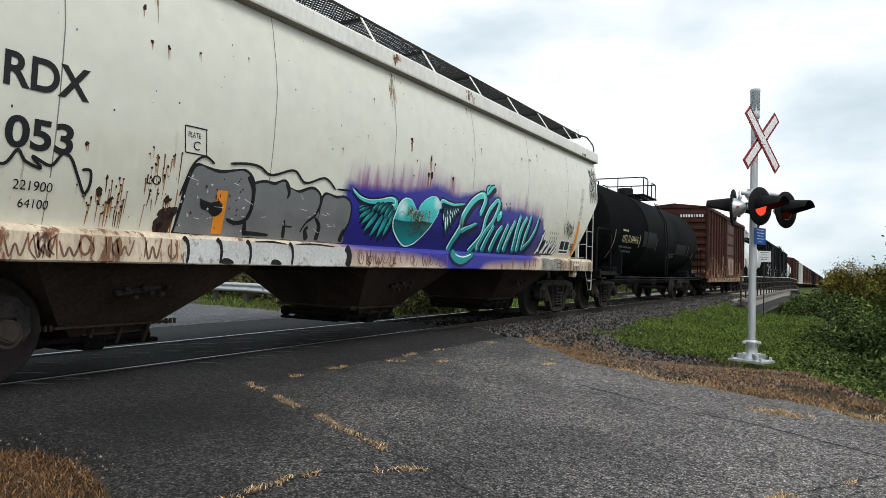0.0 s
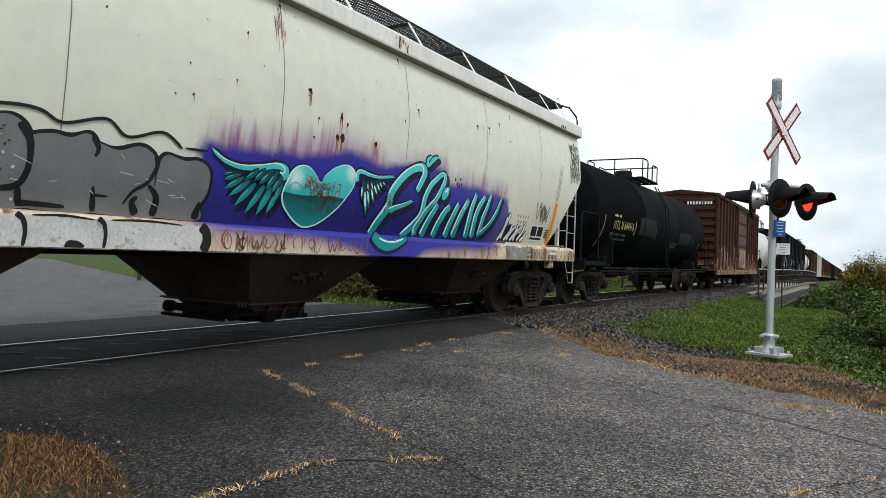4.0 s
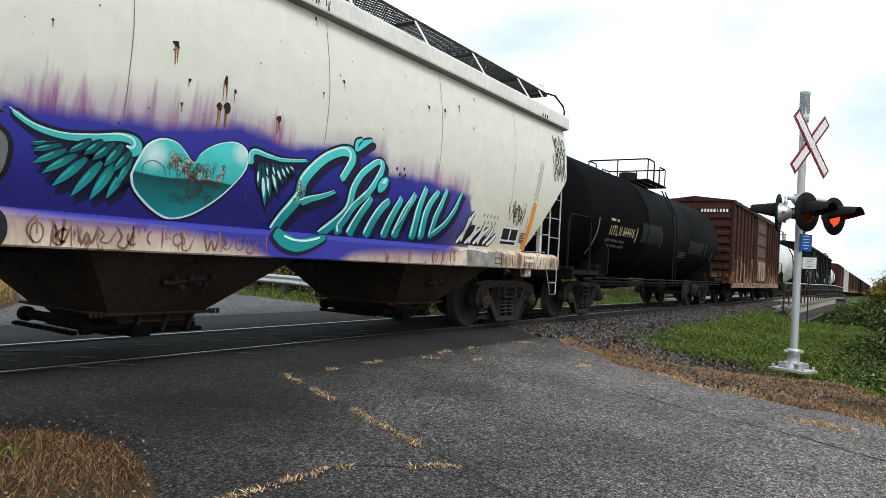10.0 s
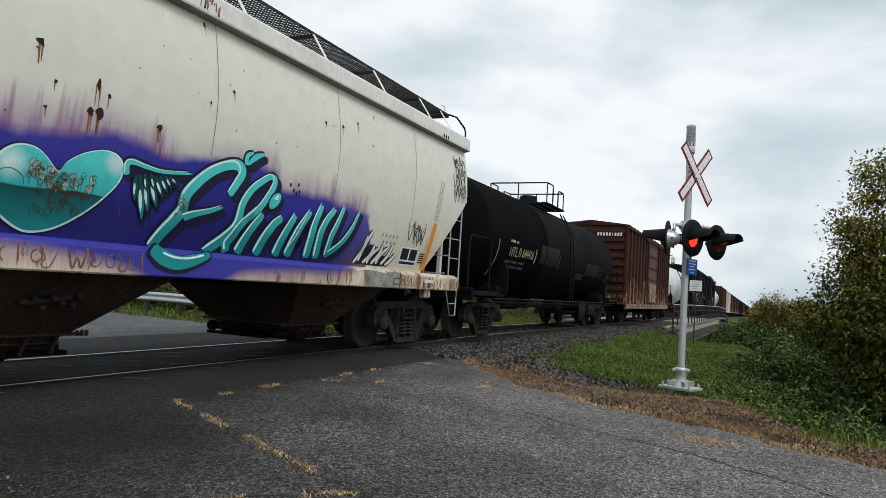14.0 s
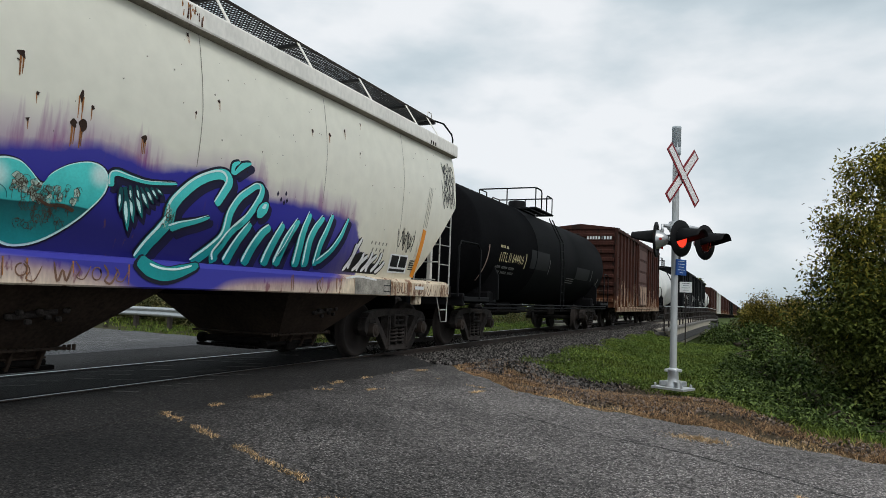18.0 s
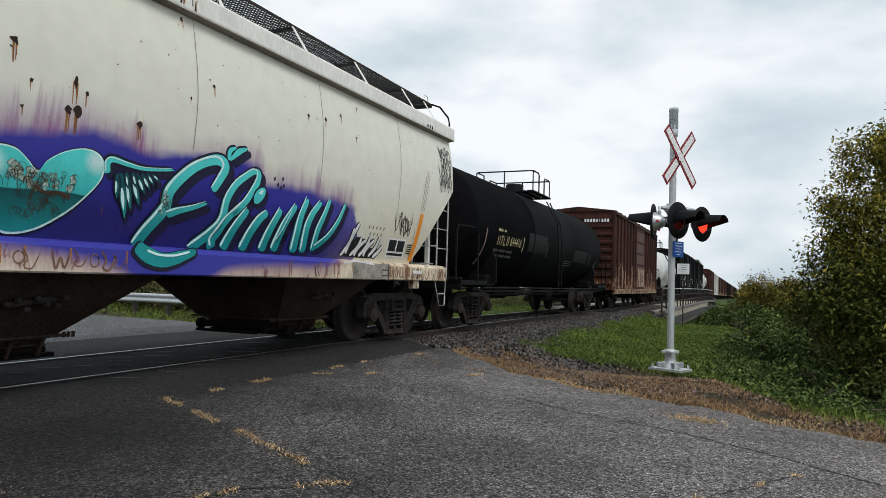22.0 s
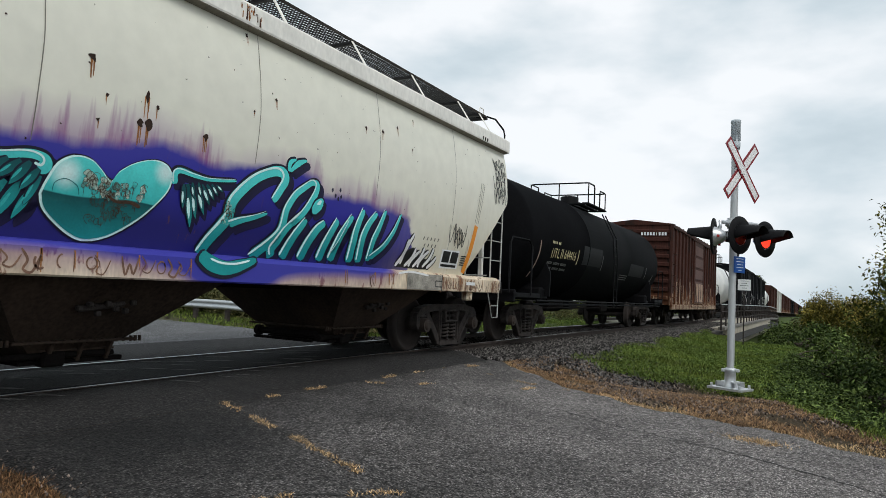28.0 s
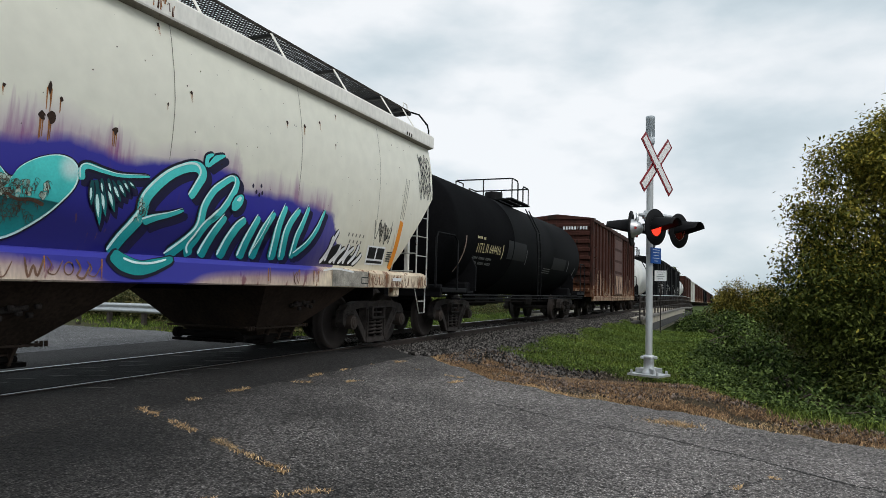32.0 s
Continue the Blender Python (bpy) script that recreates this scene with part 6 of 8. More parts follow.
# rust pits with runs below them
def rust_pit(u, z, s, runs, far=1.0):
    ring = [(u + 0.021 * s * rp.uniform(0.4, 1.6) * math.cos(a), z + 0.025 * s * rp.uniform(0.3, 1.6) * math.sin(a)) for a in np.linspace(0, 2 * math.pi, 9)[:-1]]
    pit = part("rust_pit", blot(ring, 0.0045, per=2), P_DKRUST, hopper)
    for k in range(runs):
        du = rp.uniform(-0.017, 0.017) * s
        ln = rp.uniform(0.06, 0.14) * s * far
        part("rust_run", ribbon([(u + du, z), (u + du + 0.003, z - ln)], (0.009 * s, 0.004 * s), 0.003, shape="flat", across=1), P_RUST, pit)


for u, z, s in ((-0.78, 2.82, 1.5), (-0.24, 2.63, 1.6), (-0.29, 2.39, 1.5), (-0.21, 2.39, 1.6), (0.43, 2.42, 1.5), (-0.62, 2.55, 0.8), (-0.68, 2.33, 0.7), (1.35, 3.03, 0.8), (1.03, 2.82, 0.6), (3.03, 3.11, 0.9), (3.42, 3.15, 1.0), (3.80, 3.29, 1.0), (4.25, 3.50, 0.8),
                (4.19, 3.06, 0.6), (-2.27, 2.45, 0.6), (-1.79, 2.69, 0.5), (-4.91, 2.95, 0.8), (-4.74, 2.94, 0.8), (-4.40, 2.99, 0.6), (-3.80, 3.11, 0.5), (-1.66, 3.19, 0.6), (-0.13, 2.57, 0.9), (-4.98, 3.23, 0.9), (-5.43, 1.98, 0.8)):
    rust_pit(u, z, s, 4 if s > 1 else 2)
for i in range(150):
    u, z = rp.uniform(-7.4, 7.4), 1.7 + 1.9 * rp.uniform() ** 0.8
    rust_pit(u, z, rp.uniform(0.12, 0.42), 0)
P_OLDRUST = flat_paint("old_brown_rust", (0.085, 0.035, 0.018), 0.9, 0.4, 12)
for i in range(84):
    if i < 46:
        u, z = rp.normal(-4.74, 0.14), rp.uniform(1.42, 2.05)
    else:
        u, z = rp.normal(-5.20, 0.11), rp.uniform(1.42, 1.76)
    rust_pit(u, z, rp.uniform(0.2, 0.6), 1, 1.5)
    if i % 2:
        w = rp.uniform(0.006, 0.016)
        part("rust_run", ribbon([(u, z), (u + rp.uniform(-0.012, 0.012), max(1.33, z - rp.uniform(0.08, 0.30)))], (w, w * 0.4), 0.0032, across=1), P_OLDRUST if i % 8 == 1 else P_RUST, hopper)
for u, z, s in ((-4.60, 1.40, 3.6), (-4.57, 1.52, 3.0), (-4.64, 1.47, 2.2), (-4.63, 1.62, 1.6), (-4.68, 1.38, 2.0), (-5.28, 1.62, 1.4), (-5.18, 1.55, 1.2)):
    rust_pit(u, z, s, 3, 0.8)


def on_fascia(u, z, off):
    return (float(np.interp(z, [3.698, 3.715, 3.905], [1.645, 1.652, 1.648])) + off, u, z)


# rust weeping from the roof edge and down the seams
for centre, wide, n_runs in ((-1.18, 0.10, 16), (0.95, 0.20, 22), (-4.85, 0.02, 3)):
    for i in range(n_runs):
        u = centre + rp.normal(0, wide * 0.5)
        top = rp.uniform(3.80, 3.905)
        if centre > -3:
            part("rust_run", ribbon([(u, top), (u + rp.uniform(-0.01, 0.01), max(3.72, top - rp.uniform(0.02, 0.10)))], (0.010, rp.uniform(0.010, 0.03)), 0.004, on_fascia, "flat", per=3, across=1), P_RUST if i % 3 else P_OLDRUST, hopper)
        z = rp.uniform(3.35, 3.68)
        if centre > 0:
            continue
        part("rust_run", ribbon([(u, z), (u + rp.uniform(-0.01, 0.01), z - rp.uniform(0.06, 0.3))], (rp.uniform(0.006, 0.014), 0.003), 0.0035, across=1), P_OLDRUST if i % 2 else P_RUST, hopper)
    rust_pit(centre, 3.62, 0.9, 2)
# flaked spots in the grey bubbles
for i in range(40):
    u, z = rp.uniform(-4.48, -3.7), rp.uniform(1.38, 1.92)
    part("paint_chip", blot([(u + rp.uniform(0.003, 0.018) * math.cos(a), z + rp.uniform(0.003, 0.02) * math.sin(a)) for a in np.linspace(0, 2 * math.pi, 8)[:-1]], 0.0142, per=2), P_OLDRUST if i % 3 else P_OFFWHITE, hopper)


def lettering(words, u, z, height, mat, parent, off=0.006, where=on_side, wide=1.0, label="", thick=0.0):
    """Stencilled writing on the car's side, starting at u with its foot at z."""
    cu = bpy.data.curves.new("writing", "FONT")
    cu.body = words
    cu.size = height / 0.72
    cu.extrude = 0.0
    cu.offset = thick
    tmp = bpy.data.objects.new("writing", cu)
    scene.collection.objects.link(tmp)
    bpy.context.view_layer.update()
    me = bpy.data.meshes.new_from_object(tmp.evaluated_get(bpy.context.evaluated_depsgraph_get()))
    bpy.data.objects.remove(tmp)
    for v in me.vertices:
        x, y = v.co.x * wide, v.co.y
        v.co = where(u + x, z + y, off)
    me.materials.clear()
    me.materials.append(mat)
    ob = new("writing", me)
    ob.parent = parent
    if label:
        ob["label"] = label
    return ob


def bold(words, u, z, height, wide=1.0):
    ob = lettering(words, u, z, height, P_BLACK, hopper, wide=wide, label="black stencilled letters", thick=0.008)
    return ob


bold("RDX", -6.109, 2.306, 0.245, 0.92)
bold("053", -6.051, 1.875, 0.225, 1.12)
lettering("221900", -5.954, 1.568, 0.075, P_BLACK, hopper, wide=0.95)
lettering("64100", -5.897, 1.438, 0.07, P_BLACK, hopper, wide=0.95)
lettering("LO", -4.870, 1.732, 0.085, P_BLACK, hopper)
lettering("PLATE", -4.491, 2.205, 0.05, P_BLACK, hopper, wide=0.75)
lettering("C", -4.423, 2.095, 0.085, P_BLACK, hopper)
for a, b in (((-4.50, 2.06), (-4.53, 2.30)), ((-4.26, 2.06), (-4.29, 2.30)), ((-4.50, 2.06), (-4.25, 2.06)), ((-4.53, 2.30), (-4.28, 2.30))):
    part("frame_line", ribbon([a, b], 0.012, 0.005, shape="flat", across=1), P_BLACK, hopper)
part("scrawl", ribbon([(-6.15, 1.76), (-6.03, 1.74), (-5.95, 1.85), (-5.89, 1.78), (-5.77, 1.74), (-5.84, 1.82), (-5.70, 1.77), (-5.62, 1.87), (-5.55, 1.85), (-5.48, 1.72), (-5.41, 1.59), (-5.37, 1.66), (-5.38, 1.77), (-5.45, 1.77)], 0.024, 0.009), P_BLACK, hopper, "black marker scrawl")

# ---- marks on the tank car ----
TR, TZ = 1.42, 2.34


def on_tank(u, z, off):
    return (math.sqrt(max(0.01, (TR + off) ** 2 - (z - TZ) ** 2)), u, z)


def tank_ribbon(pts, w, off=0.004, shape="flat"):
    return ribbon(pts, w, off, on_tank, shape, per=6, across=4)


P_PALE = flat_paint("pale_yellow_stencil", (0.62, 0.55, 0.30), vary=0.25)
P_DIM = flat_paint("faint_grey_stencil", (0.10, 0.10, 0.10), vary=0.3)
P_TAPE = flat_paint("faded_pinkish_tape", (0.30, 0.21, 0.17), vary=0.3)
# mark bars, then the number
for k, (u, w) in enumerate(((-5.24, 0.03), (-5.11, 0.03), (-4.97, 0.03), (-4.82, 0.03), (-4.60, 0.035), (-4.49, 0.035))):
    part("stencil_bar", tank_ribbon([(u, 1.91 + 0.005 * k), (u, 2.13 + 0.005 * k)], w), P_PALE, tank)
part("stencil_bar", tank_ribbon([(-4.97, 2.115), (-4.97, 2.14)], 0.15), P_PALE, tank)
part("stencil_bar", tank_ribbon([(-4.76, 1.92), (-4.76, 1.945)], 0.13), P_PALE, tank)
lettering("644416", -4.36, 1.94, 0.225, P_PALE, tank, 0.005, on_tank, 0.95, "pale yellow stencilled number", 0.0)
for u0, u1, z in ((-5.28, -4.66, 2.27), (-5.34, -3.82, 1.79), (-5.27, -3.76, 1.67)):
    k = int((u1 - u0) / 0.085)
    for i in range(k):
        if i % 6 != 4:
            part("stencil_bar", tank_ribbon([(u0 + 0.085 * i, z - 0.03), (u0 + 0.085 * i, z + 0.03)], 0.05 + 0.015 * (i % 2)), P_DIM if z < 2.0 else P_PALE, tank)
part("patch", tank_ribbon([(-1.98, 1.88), (-1.98, 2.38)], 1.75), M_PATCH, tank, "dark grey paint patch")
part("patch", tank_ribbon([(3.28, 1.80), (3.28, 2.20)], 1.95), M_PATCH, tank, "dark grey paint patch")
for pts, w, paint in (([(-6.06, 2.24), (-6.04, 1.88), (-6.06, 1.42)], 0.055, P_TAPE), ([(-1.02, 2.22), (-0.98, 1.80)], 0.05, P_DIM), ([(-3.30, 2.22), (-3.28, 2.05), (-3.30, 1.84)], 0.045, P_PALE),
                      ([(4.66, 2.18), (4.70, 1.79)], 0.06, P_DIM), ([(5.90, 1.95), (5.78, 1.72), (5.66, 1.54)], 0.10, P_DIM)):
    part("tape", tank_ribbon(pts, w, 0.006), paint, tank, "worn pale tape")
for k in range(3):
    part("stencil_bar", tank_ribbon([(1.75, 1.64 + 0.065 * k), (1.75, 1.664 + 0.065 * k)], 0.95), P_DIM, tank)

# ---- chalky wear and marks on the red boxcar ----
for i in range(16):
    y = -6.9 + i * 0.86
    if abs(y) < 1.5:
        continue
    hgt = 0.4 + 0.7 * abs(math.sin(2.3 * i))
    part("worn_panel", Geo().box((1.535, y + 0.2, 0.96 + hgt / 2), (0.008, 0.62, hgt)), M_WORN, box, "chalky flaking paint")
part("worn_door", Geo().box((1.653, 0.1, 1.5), (0.006, 2.2, 0.9)), M_WORN, box)
for i in range(9):
    part("stencil_bar", Geo().box((0.35 + 0.12 * i, -7.085, 3.80), (0.075 if i != 5 else 0.02, 0.01, 0.13)), P_WHITE, box)


# white scrawls along the foot of the dark boxcars
rdk = np.random.RandomState(17)
for car in DARK_CARS:
    for i in range(22):
        y, z, r = rdk.uniform(-6.3, 6.3), rdk.uniform(1.2, 2.1), rdk.uniform(0.12, 0.34)
        pts = [(y + 0.8 * r * math.sin(2.0 * k + i), z + r * (k - 2) / 2.2 * rdk.uniform(0.7, 1.2)) for k in range(5)]
        part("scrawl", ribbon(pts, rdk.uniform(0.05, 0.11), 0.0, lambda u, h, off: (1.60 + off, u, h), per=4, across=1), P_OFFWHITE, car)

# ---- crossing signal ----
M_SIGNBLACK = material("satin_black_metal", (0.008, 0.008, 0.009), 0.6, 0, 0.2, 6, 50, 0.04, spec=0.12)
M_SIGNWHITE = material("white_reflective_sheet", (0.82, 0.82, 0.82), 0.4, 0, 0.05, 4, 60, 0.01)
M_SIGNRED = material("dark_red_border", (0.22, 0.012, 0.02), 0.45, 0, 0.1, 4, 60, 0.01)
M_BLUE = material("blue_sign_sheet", (0.015, 0.09, 0.36), 0.4, 0, 0.08, 5, 60, 0.01)
M_SILVER = material("aluminium_paint", (0.62, 0.64, 0.66), 0.38, 0.6, 0.1, 5, 40, 0.04)
M_POST = material("galvanised_post", (0.50, 0.52, 0.53), 0.5, 0.35, 0.12, 2.5, 30, 0.05, stretch_v=(1, 1, 0.2))
M_BELL = material("pale_grey_plastic", (0.42, 0.47, 0.50), 0.4, 0, 0.08, 5, 40, 0.02)
M_SLOT = material("grey_bell_grille", (0.20, 0.23, 0.25), 0.5, 0, 0.1, 5, 40, 0.02)
M_LENS = material("unlit_dark_red_lens", (0.12, 0.006, 0.004), 0.15, 0, 0.1, 8, 60, 0.0)
M_PEEP = material("small_red_lens", (0.55, 0.02, 0.012), 0.2, 0, 0.1, 8, 60, 0.0)
M_LIT = bpy.data.materials.new("lit_red_lens")
M_LIT.use_nodes = True
lit = M_LIT.node_tree.nodes["Principled BSDF"]
lit.inputs["Base Color"].default_value = (0.6, 0.03, 0.02, 1)
lit.inputs["Emission Color"].default_value = (1.0, 0.045, 0.02, 1)
lit.inputs["Emission Strength"].default_value = 1.6

POST_X, POST_Y, POST_Z = 5.57, 12.70, -0.36
FACE = math.degrees(math.atan2(-0.38, 0.925))  # the way the signs face, from +x
signal = thing("crossing_signal", "galvanised railway crossing signal post with crossbuck and red flashing lamps", "signal post", pose(POST_X, POST_Y, POST_Z))
part("post", Geo().lathe([(0.058, 0.10), (0.058, 4.2)], None, 24), M_POST, signal)
g = Geo()
g.prism([(-0.29, -0.21), (0.29, -0.21), (0.29, 0.21), (-0.29, 0.21)], 0.035, pose(0, 0, 0, 0, 0, FACE))
for a in range(4):
    g.box((0, 0, 0.09), (0.46, 0.04, 0.09), 0.02, pose(0, 0, 0, 0, 0, FACE + 45 + 90 * a))
base_ob = part("base_plate", g, M_SILVER, signal, "silver painted cast base")
part("base_collar", Geo().lathe([(0.13, 0.03), (0.115, 0.08), (0.092, 0.12), (0.086, 0.29), (0.10, 0.30), (0.10, 0.34), (0.06, 0.355)], None, 20), M_SILVER, base_ob)
for a in range(4):
    for h in (0.12, 0.31):
        d = Vector((0.115, 0, 0))
        d.rotate(Euler((0, 0, radians(FACE + 45 + 90 * a))))
        part("bolt", Geo().box((d.x, d.y, h), (0.06, 0.045, 0.05), 0.01, pose(0, 0, 0, 0, 0, FACE + 45 + 90 * a)), M_SILVER, base_ob)
for sx in (-1, 1):
    for sy in (-1, 1):
        d = Vector((0.24 * sx, 0.16 * sy, 0))
        d.rotate(Euler((0, 0, radians(FACE))))
        part("bolt", Geo().cyl((d.x, d.y, 0.03), (d.x, d.y, 0.09), 0.022, n=6), M_SILVER, base_ob)
bell = part("bell", Geo().lathe([(0, 4.50), (0.072, 4.50), (0.080, 4.485), (0.080, 4.45), (0.076, 4.445), (0.076, 4.27), (0.070, 4.265), (0.070, 4.12), (0.078, 4.115), (0.078, 4.03), (0.065, 4.0), (0, 4.0)], None, 24), M_BELL, signal, "pale grey cylindrical electronic bell")
for a in range(0, 360, 45):
    part("slot", Geo().box((0.071, 0, 4.20), (0.012, 0.03, 0.12), 0), M_SLOT, bell, at=pose(0, 0, 0, 0, 0, a))

# crossbuck
CB = pose(0, 0, 3.63, 0, 0, FACE - 3.5) @ pose(0.12, 0, 0, 90, 0, 90)  # local x across, y up, z outward
for tilt, off in ((45, 0.0), (-45, 0.022)):
    blade = part("crossbuck_blade", Geo().box((0, 0, 0), (1.26, 0.205, 0.012), 0.004), M_SIGNRED, signal, "white blade with dark red border", at=CB @ pose(0, 0, off, 0, 0, tilt))
    part("blade_face", Geo().box((0, 0, 0.008), (1.18, 0.12, 0.006), 0.001), M_SIGNWHITE, blade)
part("blade_joint", Geo().box((0, 0, 0.036), (0.13, 0.13, 0.006), 0.001), M_SIGNWHITE, signal, at=CB)
part("crossbuck_clamp", Geo().box((0.05, 0, 3.63), (0.12, 0.14, 0.10), 0.01, pose(0, 0, 0, 0, 0, FACE)), M_SILVER, signal)

# lamps
ARM_Z = 2.75
LAMP_Z = 2.51
flashers = []
turn = pose(0, 0, 0, 0, 0, FACE)
part("mounting_collar", Geo().cyl((0, 0, ARM_Z - 0.09), (0, 0, ARM_Z + 0.09), 0.10, n=20).box((0.0, 0, ARM_Z), (0.20, 0.22, 0.12), 0.02, turn), M_SILVER, signal)


def lamp(side, across, reach, first):
    """side 1: towards the near traffic, -1: towards the far traffic."""
    head = part("lamp", Geo().lathe([(0.165, 0.0), (0.155, -0.05), (0.10, -0.16), (0.055, -0.20), (0, -0.20)], None, 28), M_SILVER, signal, "silver lamp housing with black hood",
                at=turn @ pose(side * reach, across, LAMP_Z, 0, 0, -5 if side > 0 else 200) @ pose(0, 0, 0, 90, 0, 90) @ pose(0, 0, 0))
    part("background_disc", Geo().lathe([(0.168, 0.0), (0.30, 0.0), (0.305, -0.012), (0.30, -0.022), (0.168, -0.022), (0.168, 0.0)], None, 40), M_SIGNBLACK, head, "black round background")
    # black liner added in the housing to block glow from the lens's turned-away face
    part("glow_liner", Geo().lathe([(0.160, -0.004), (0.145, -0.06), (0.095, -0.15), (0, -0.16)], None, 24), M_SIGNBLACK, head)
    hood = Geo()
    n, steps_h = 22, 5
    outer = []
    for j in range(steps_h + 1):
        d = 0.39 * j / steps_h
        half = radians(112 - 40 * (j / steps_h) ** 1.1)
        r = 0.168 - 0.012 * j / steps_h
        for q in (r, r - 0.008):
            outer.append([(q * math.sin(a), q * math.cos(a) - 0.02 * (j / steps_h), d) for a in np.linspace(-half, half, n)])
    k = n
    vs = [p for ring in outer for p in ring]
    fs = []
    for j in range(steps_h):
        a, b = 2 * j * k, (2 * j + 2) * k
        for i in range(k - 1):
            fs.append((a + i, a + i + 1, b + i + 1, b + i))
            fs.append((a + k + i, b + k + i, b + k + i + 1, a + k + i + 1))
        fs.append((a, b, b + k, a + k))
        fs.append((a + k - 1, a + 2 * k - 1, b + 2 * k - 1, b + k - 1))
    e = 2 * steps_h * k
    for i in range(k - 1):
        fs.append((e + i, e + i + 1, e + k + i + 1, e + k + i))
    part("hood", hood.put(vs, fs, True), M_SIGNBLACK, head, "long black hood")
    lens = Geo().lathe([(0.0, 0.018), (0.06, 0.016), (0.12, 0.010), (0.15, 0.0)], None, 28)
    cut = len(lens.f)
    lens.lathe([(0.15, 0.0), (0.12, -0.010), (0.0, -0.018)], None, 28)
    me = lens.mesh("lens", M_LIT)
    me.materials.append(M_LENS)
    for i, p in enumerate(me.polygons):
        p.material_index = 0 if i < cut else 1
    lens_ob = part("lens", me, None, head, "red lens that lights and goes dark")
    flashers.append((lens_ob, first))
    for sx, sy in ((0, -1), (1, 0), (-1, 0)):
        part("side_light", Geo().cyl((0.10 * sx, 0.10 * sy, -0.10), (0.155 * sx, 0.155 * sy, -0.10), 0.024, 0.02, 12), M_PEEP, head, "small red side lens")
    arm = [(0.02 * side, 0.0, ARM_Z), (0.5 * reach * side, across * 0.5, ARM_Z + 0.01), ((reach - 0.12) * side, across * 0.98, ARM_Z), ((reach - 0.12) * side, across, ARM_Z - 0.08), ((reach - 0.10) * side, across, LAMP_Z + 0.10)]
    part("cross_arm", Geo().tube([turn @ Vector(p) for p in arm], 0.032, 8), M_SILVER, signal, "silver pipe arm")


lamp(1, -0.40, 0.33, True)
lamp(1, 0.44, 0.33, False)
lamp(-1, -0.36, 0.16, True)
lamp(-1, 0.42, 0.16, False)

plate = part("notice_plate", Geo().box((0, 0, 0), (0.012, 0.36, 0.27), 0.004), M_BLUE, signal, "small blue notice with white lines", at=pose(0, 0, 2.06) @ turn @ pose(0.09, 0.05, 0))
for i in range(5):
    part("text_line", Geo().box((0.008, 0.0, 0.10 - 0.048 * i), (0.004, 0.23 - 0.05 * (i % 3 == 2) - 0.12 * (i == 4), 0.010)), M_SIGNWHITE, plate)

# white notice board on a thin steel post
board_x, board_y = 4.36, 29.0
bz = land(board_x, board_y)
board = thing("notice_board", "small white notice board on a thin steel post in the grass", "sign", pose(board_x, board_y, bz))
part("post", Geo().box((0, 0, 1.15), (0.045, 0.03, 2.4), 0.006), M_TRUCK, board)
panel = part("panel", Geo().box((0, -0.03, 2.30), (0.46, 0.012, 0.42), 0.004), M_SIGNWHITE, board)
for i in range(4):
    part("text_line", Geo().box((0.0, -0.039, 2.45 - 0.09 * i), (0.30 - 0.1 * (i % 2), 0.004, 0.014)), M_PATCH, panel)

# ---- bridge beyond the crossing ----
M_GIRDER = material("tan_weathered_concrete", (0.40, 0.36, 0.29), 0.9, 0, 0.2, 0.8, 30, 0.2, stretch_v=(1, 1, 0.4), spots=(0.28, 0.25, 0.20), spot_scale=0.8, spot_at=0.6)
M_DECK = material("grey_deck_concrete", (0.17, 0.16, 0.145), 0.9, 0, 0.25, 1.2, 30, 0.2)
M_PIER = material("dark_stained_concrete", (0.06, 0.055, 0.05), 0.9, 0, 0.3, 1.2, 30, 0.25)
bridge = thing("bridge", "concrete railway bridge with steel handrails over a ravine", "bridge", kind="structure")
BX, BY0, BY1 = 3.05, 33.5, 81.0
zt = grade
g = Geo()
segs = 12
for s in (1, -1):
    for i in range(segs):
        a, b = BY0 + (BY1 - BY0) * i / segs, BY0 + (BY1 - BY0) * (i + 1) / segs
        c = (a + b) / 2
        g.box((s * (BX + 0.02), c, zt(c) - 0.07), (0.30, b - a + 0.002, 0.13), 0.01)
part("deck_edge", g, M_DECK, bridge, "grey concrete deck edge")
g = Geo()
for i in range(segs):
    a, b = 36 + 32.6 * i / segs, 36 + 32.6 * (i + 1) / segs
    c = (a + b) / 2
    g.box((0, c, zt(c) - 0.62), (2 * BX + 0.2, b - a + 0.002, 0.95), 0.01)
part("girder", g, M_GIRDER, bridge, "weathered pale concrete girder")
part("pier", Geo().box((0, 69.6, -1.7), (2 * BX + 0.1, 1.9, 2.9), 0.05), M_PIER, bridge, "dark stained concrete pier")
part("abutment", Geo().box((0, BY1 + 0.5, -1.4), (2 * BX + 0.4, 1.6, 2.4), 0.05).box((0, 35.0, -1.5), (2 * BX - 0.4, 3.0, 2.3), 0.05), M_PIER, bridge)
for s in (1, -1):
    rail_ob = None
    for hgt in (1.05, 0.72, 0.38):
        pts = [(s * BX, y, zt(y) + hgt - 0.04) for y in np.linspace(BY0, BY1, 14)]
        ob = part("rail_bar", Geo().tube(pts, 0.028, 6), M_STEEL if hgt > 1 else M_TRUCK, bridge, "grey steel handrail")
    for i in range(27):
        y = BY0 + (BY1 - BY0) * i / 26
        part("rail_post", Geo().box((s * BX, y, zt(y) + 0.42), (0.07, 0.07, 1.16), 0.008), M_TRUCK, bridge)

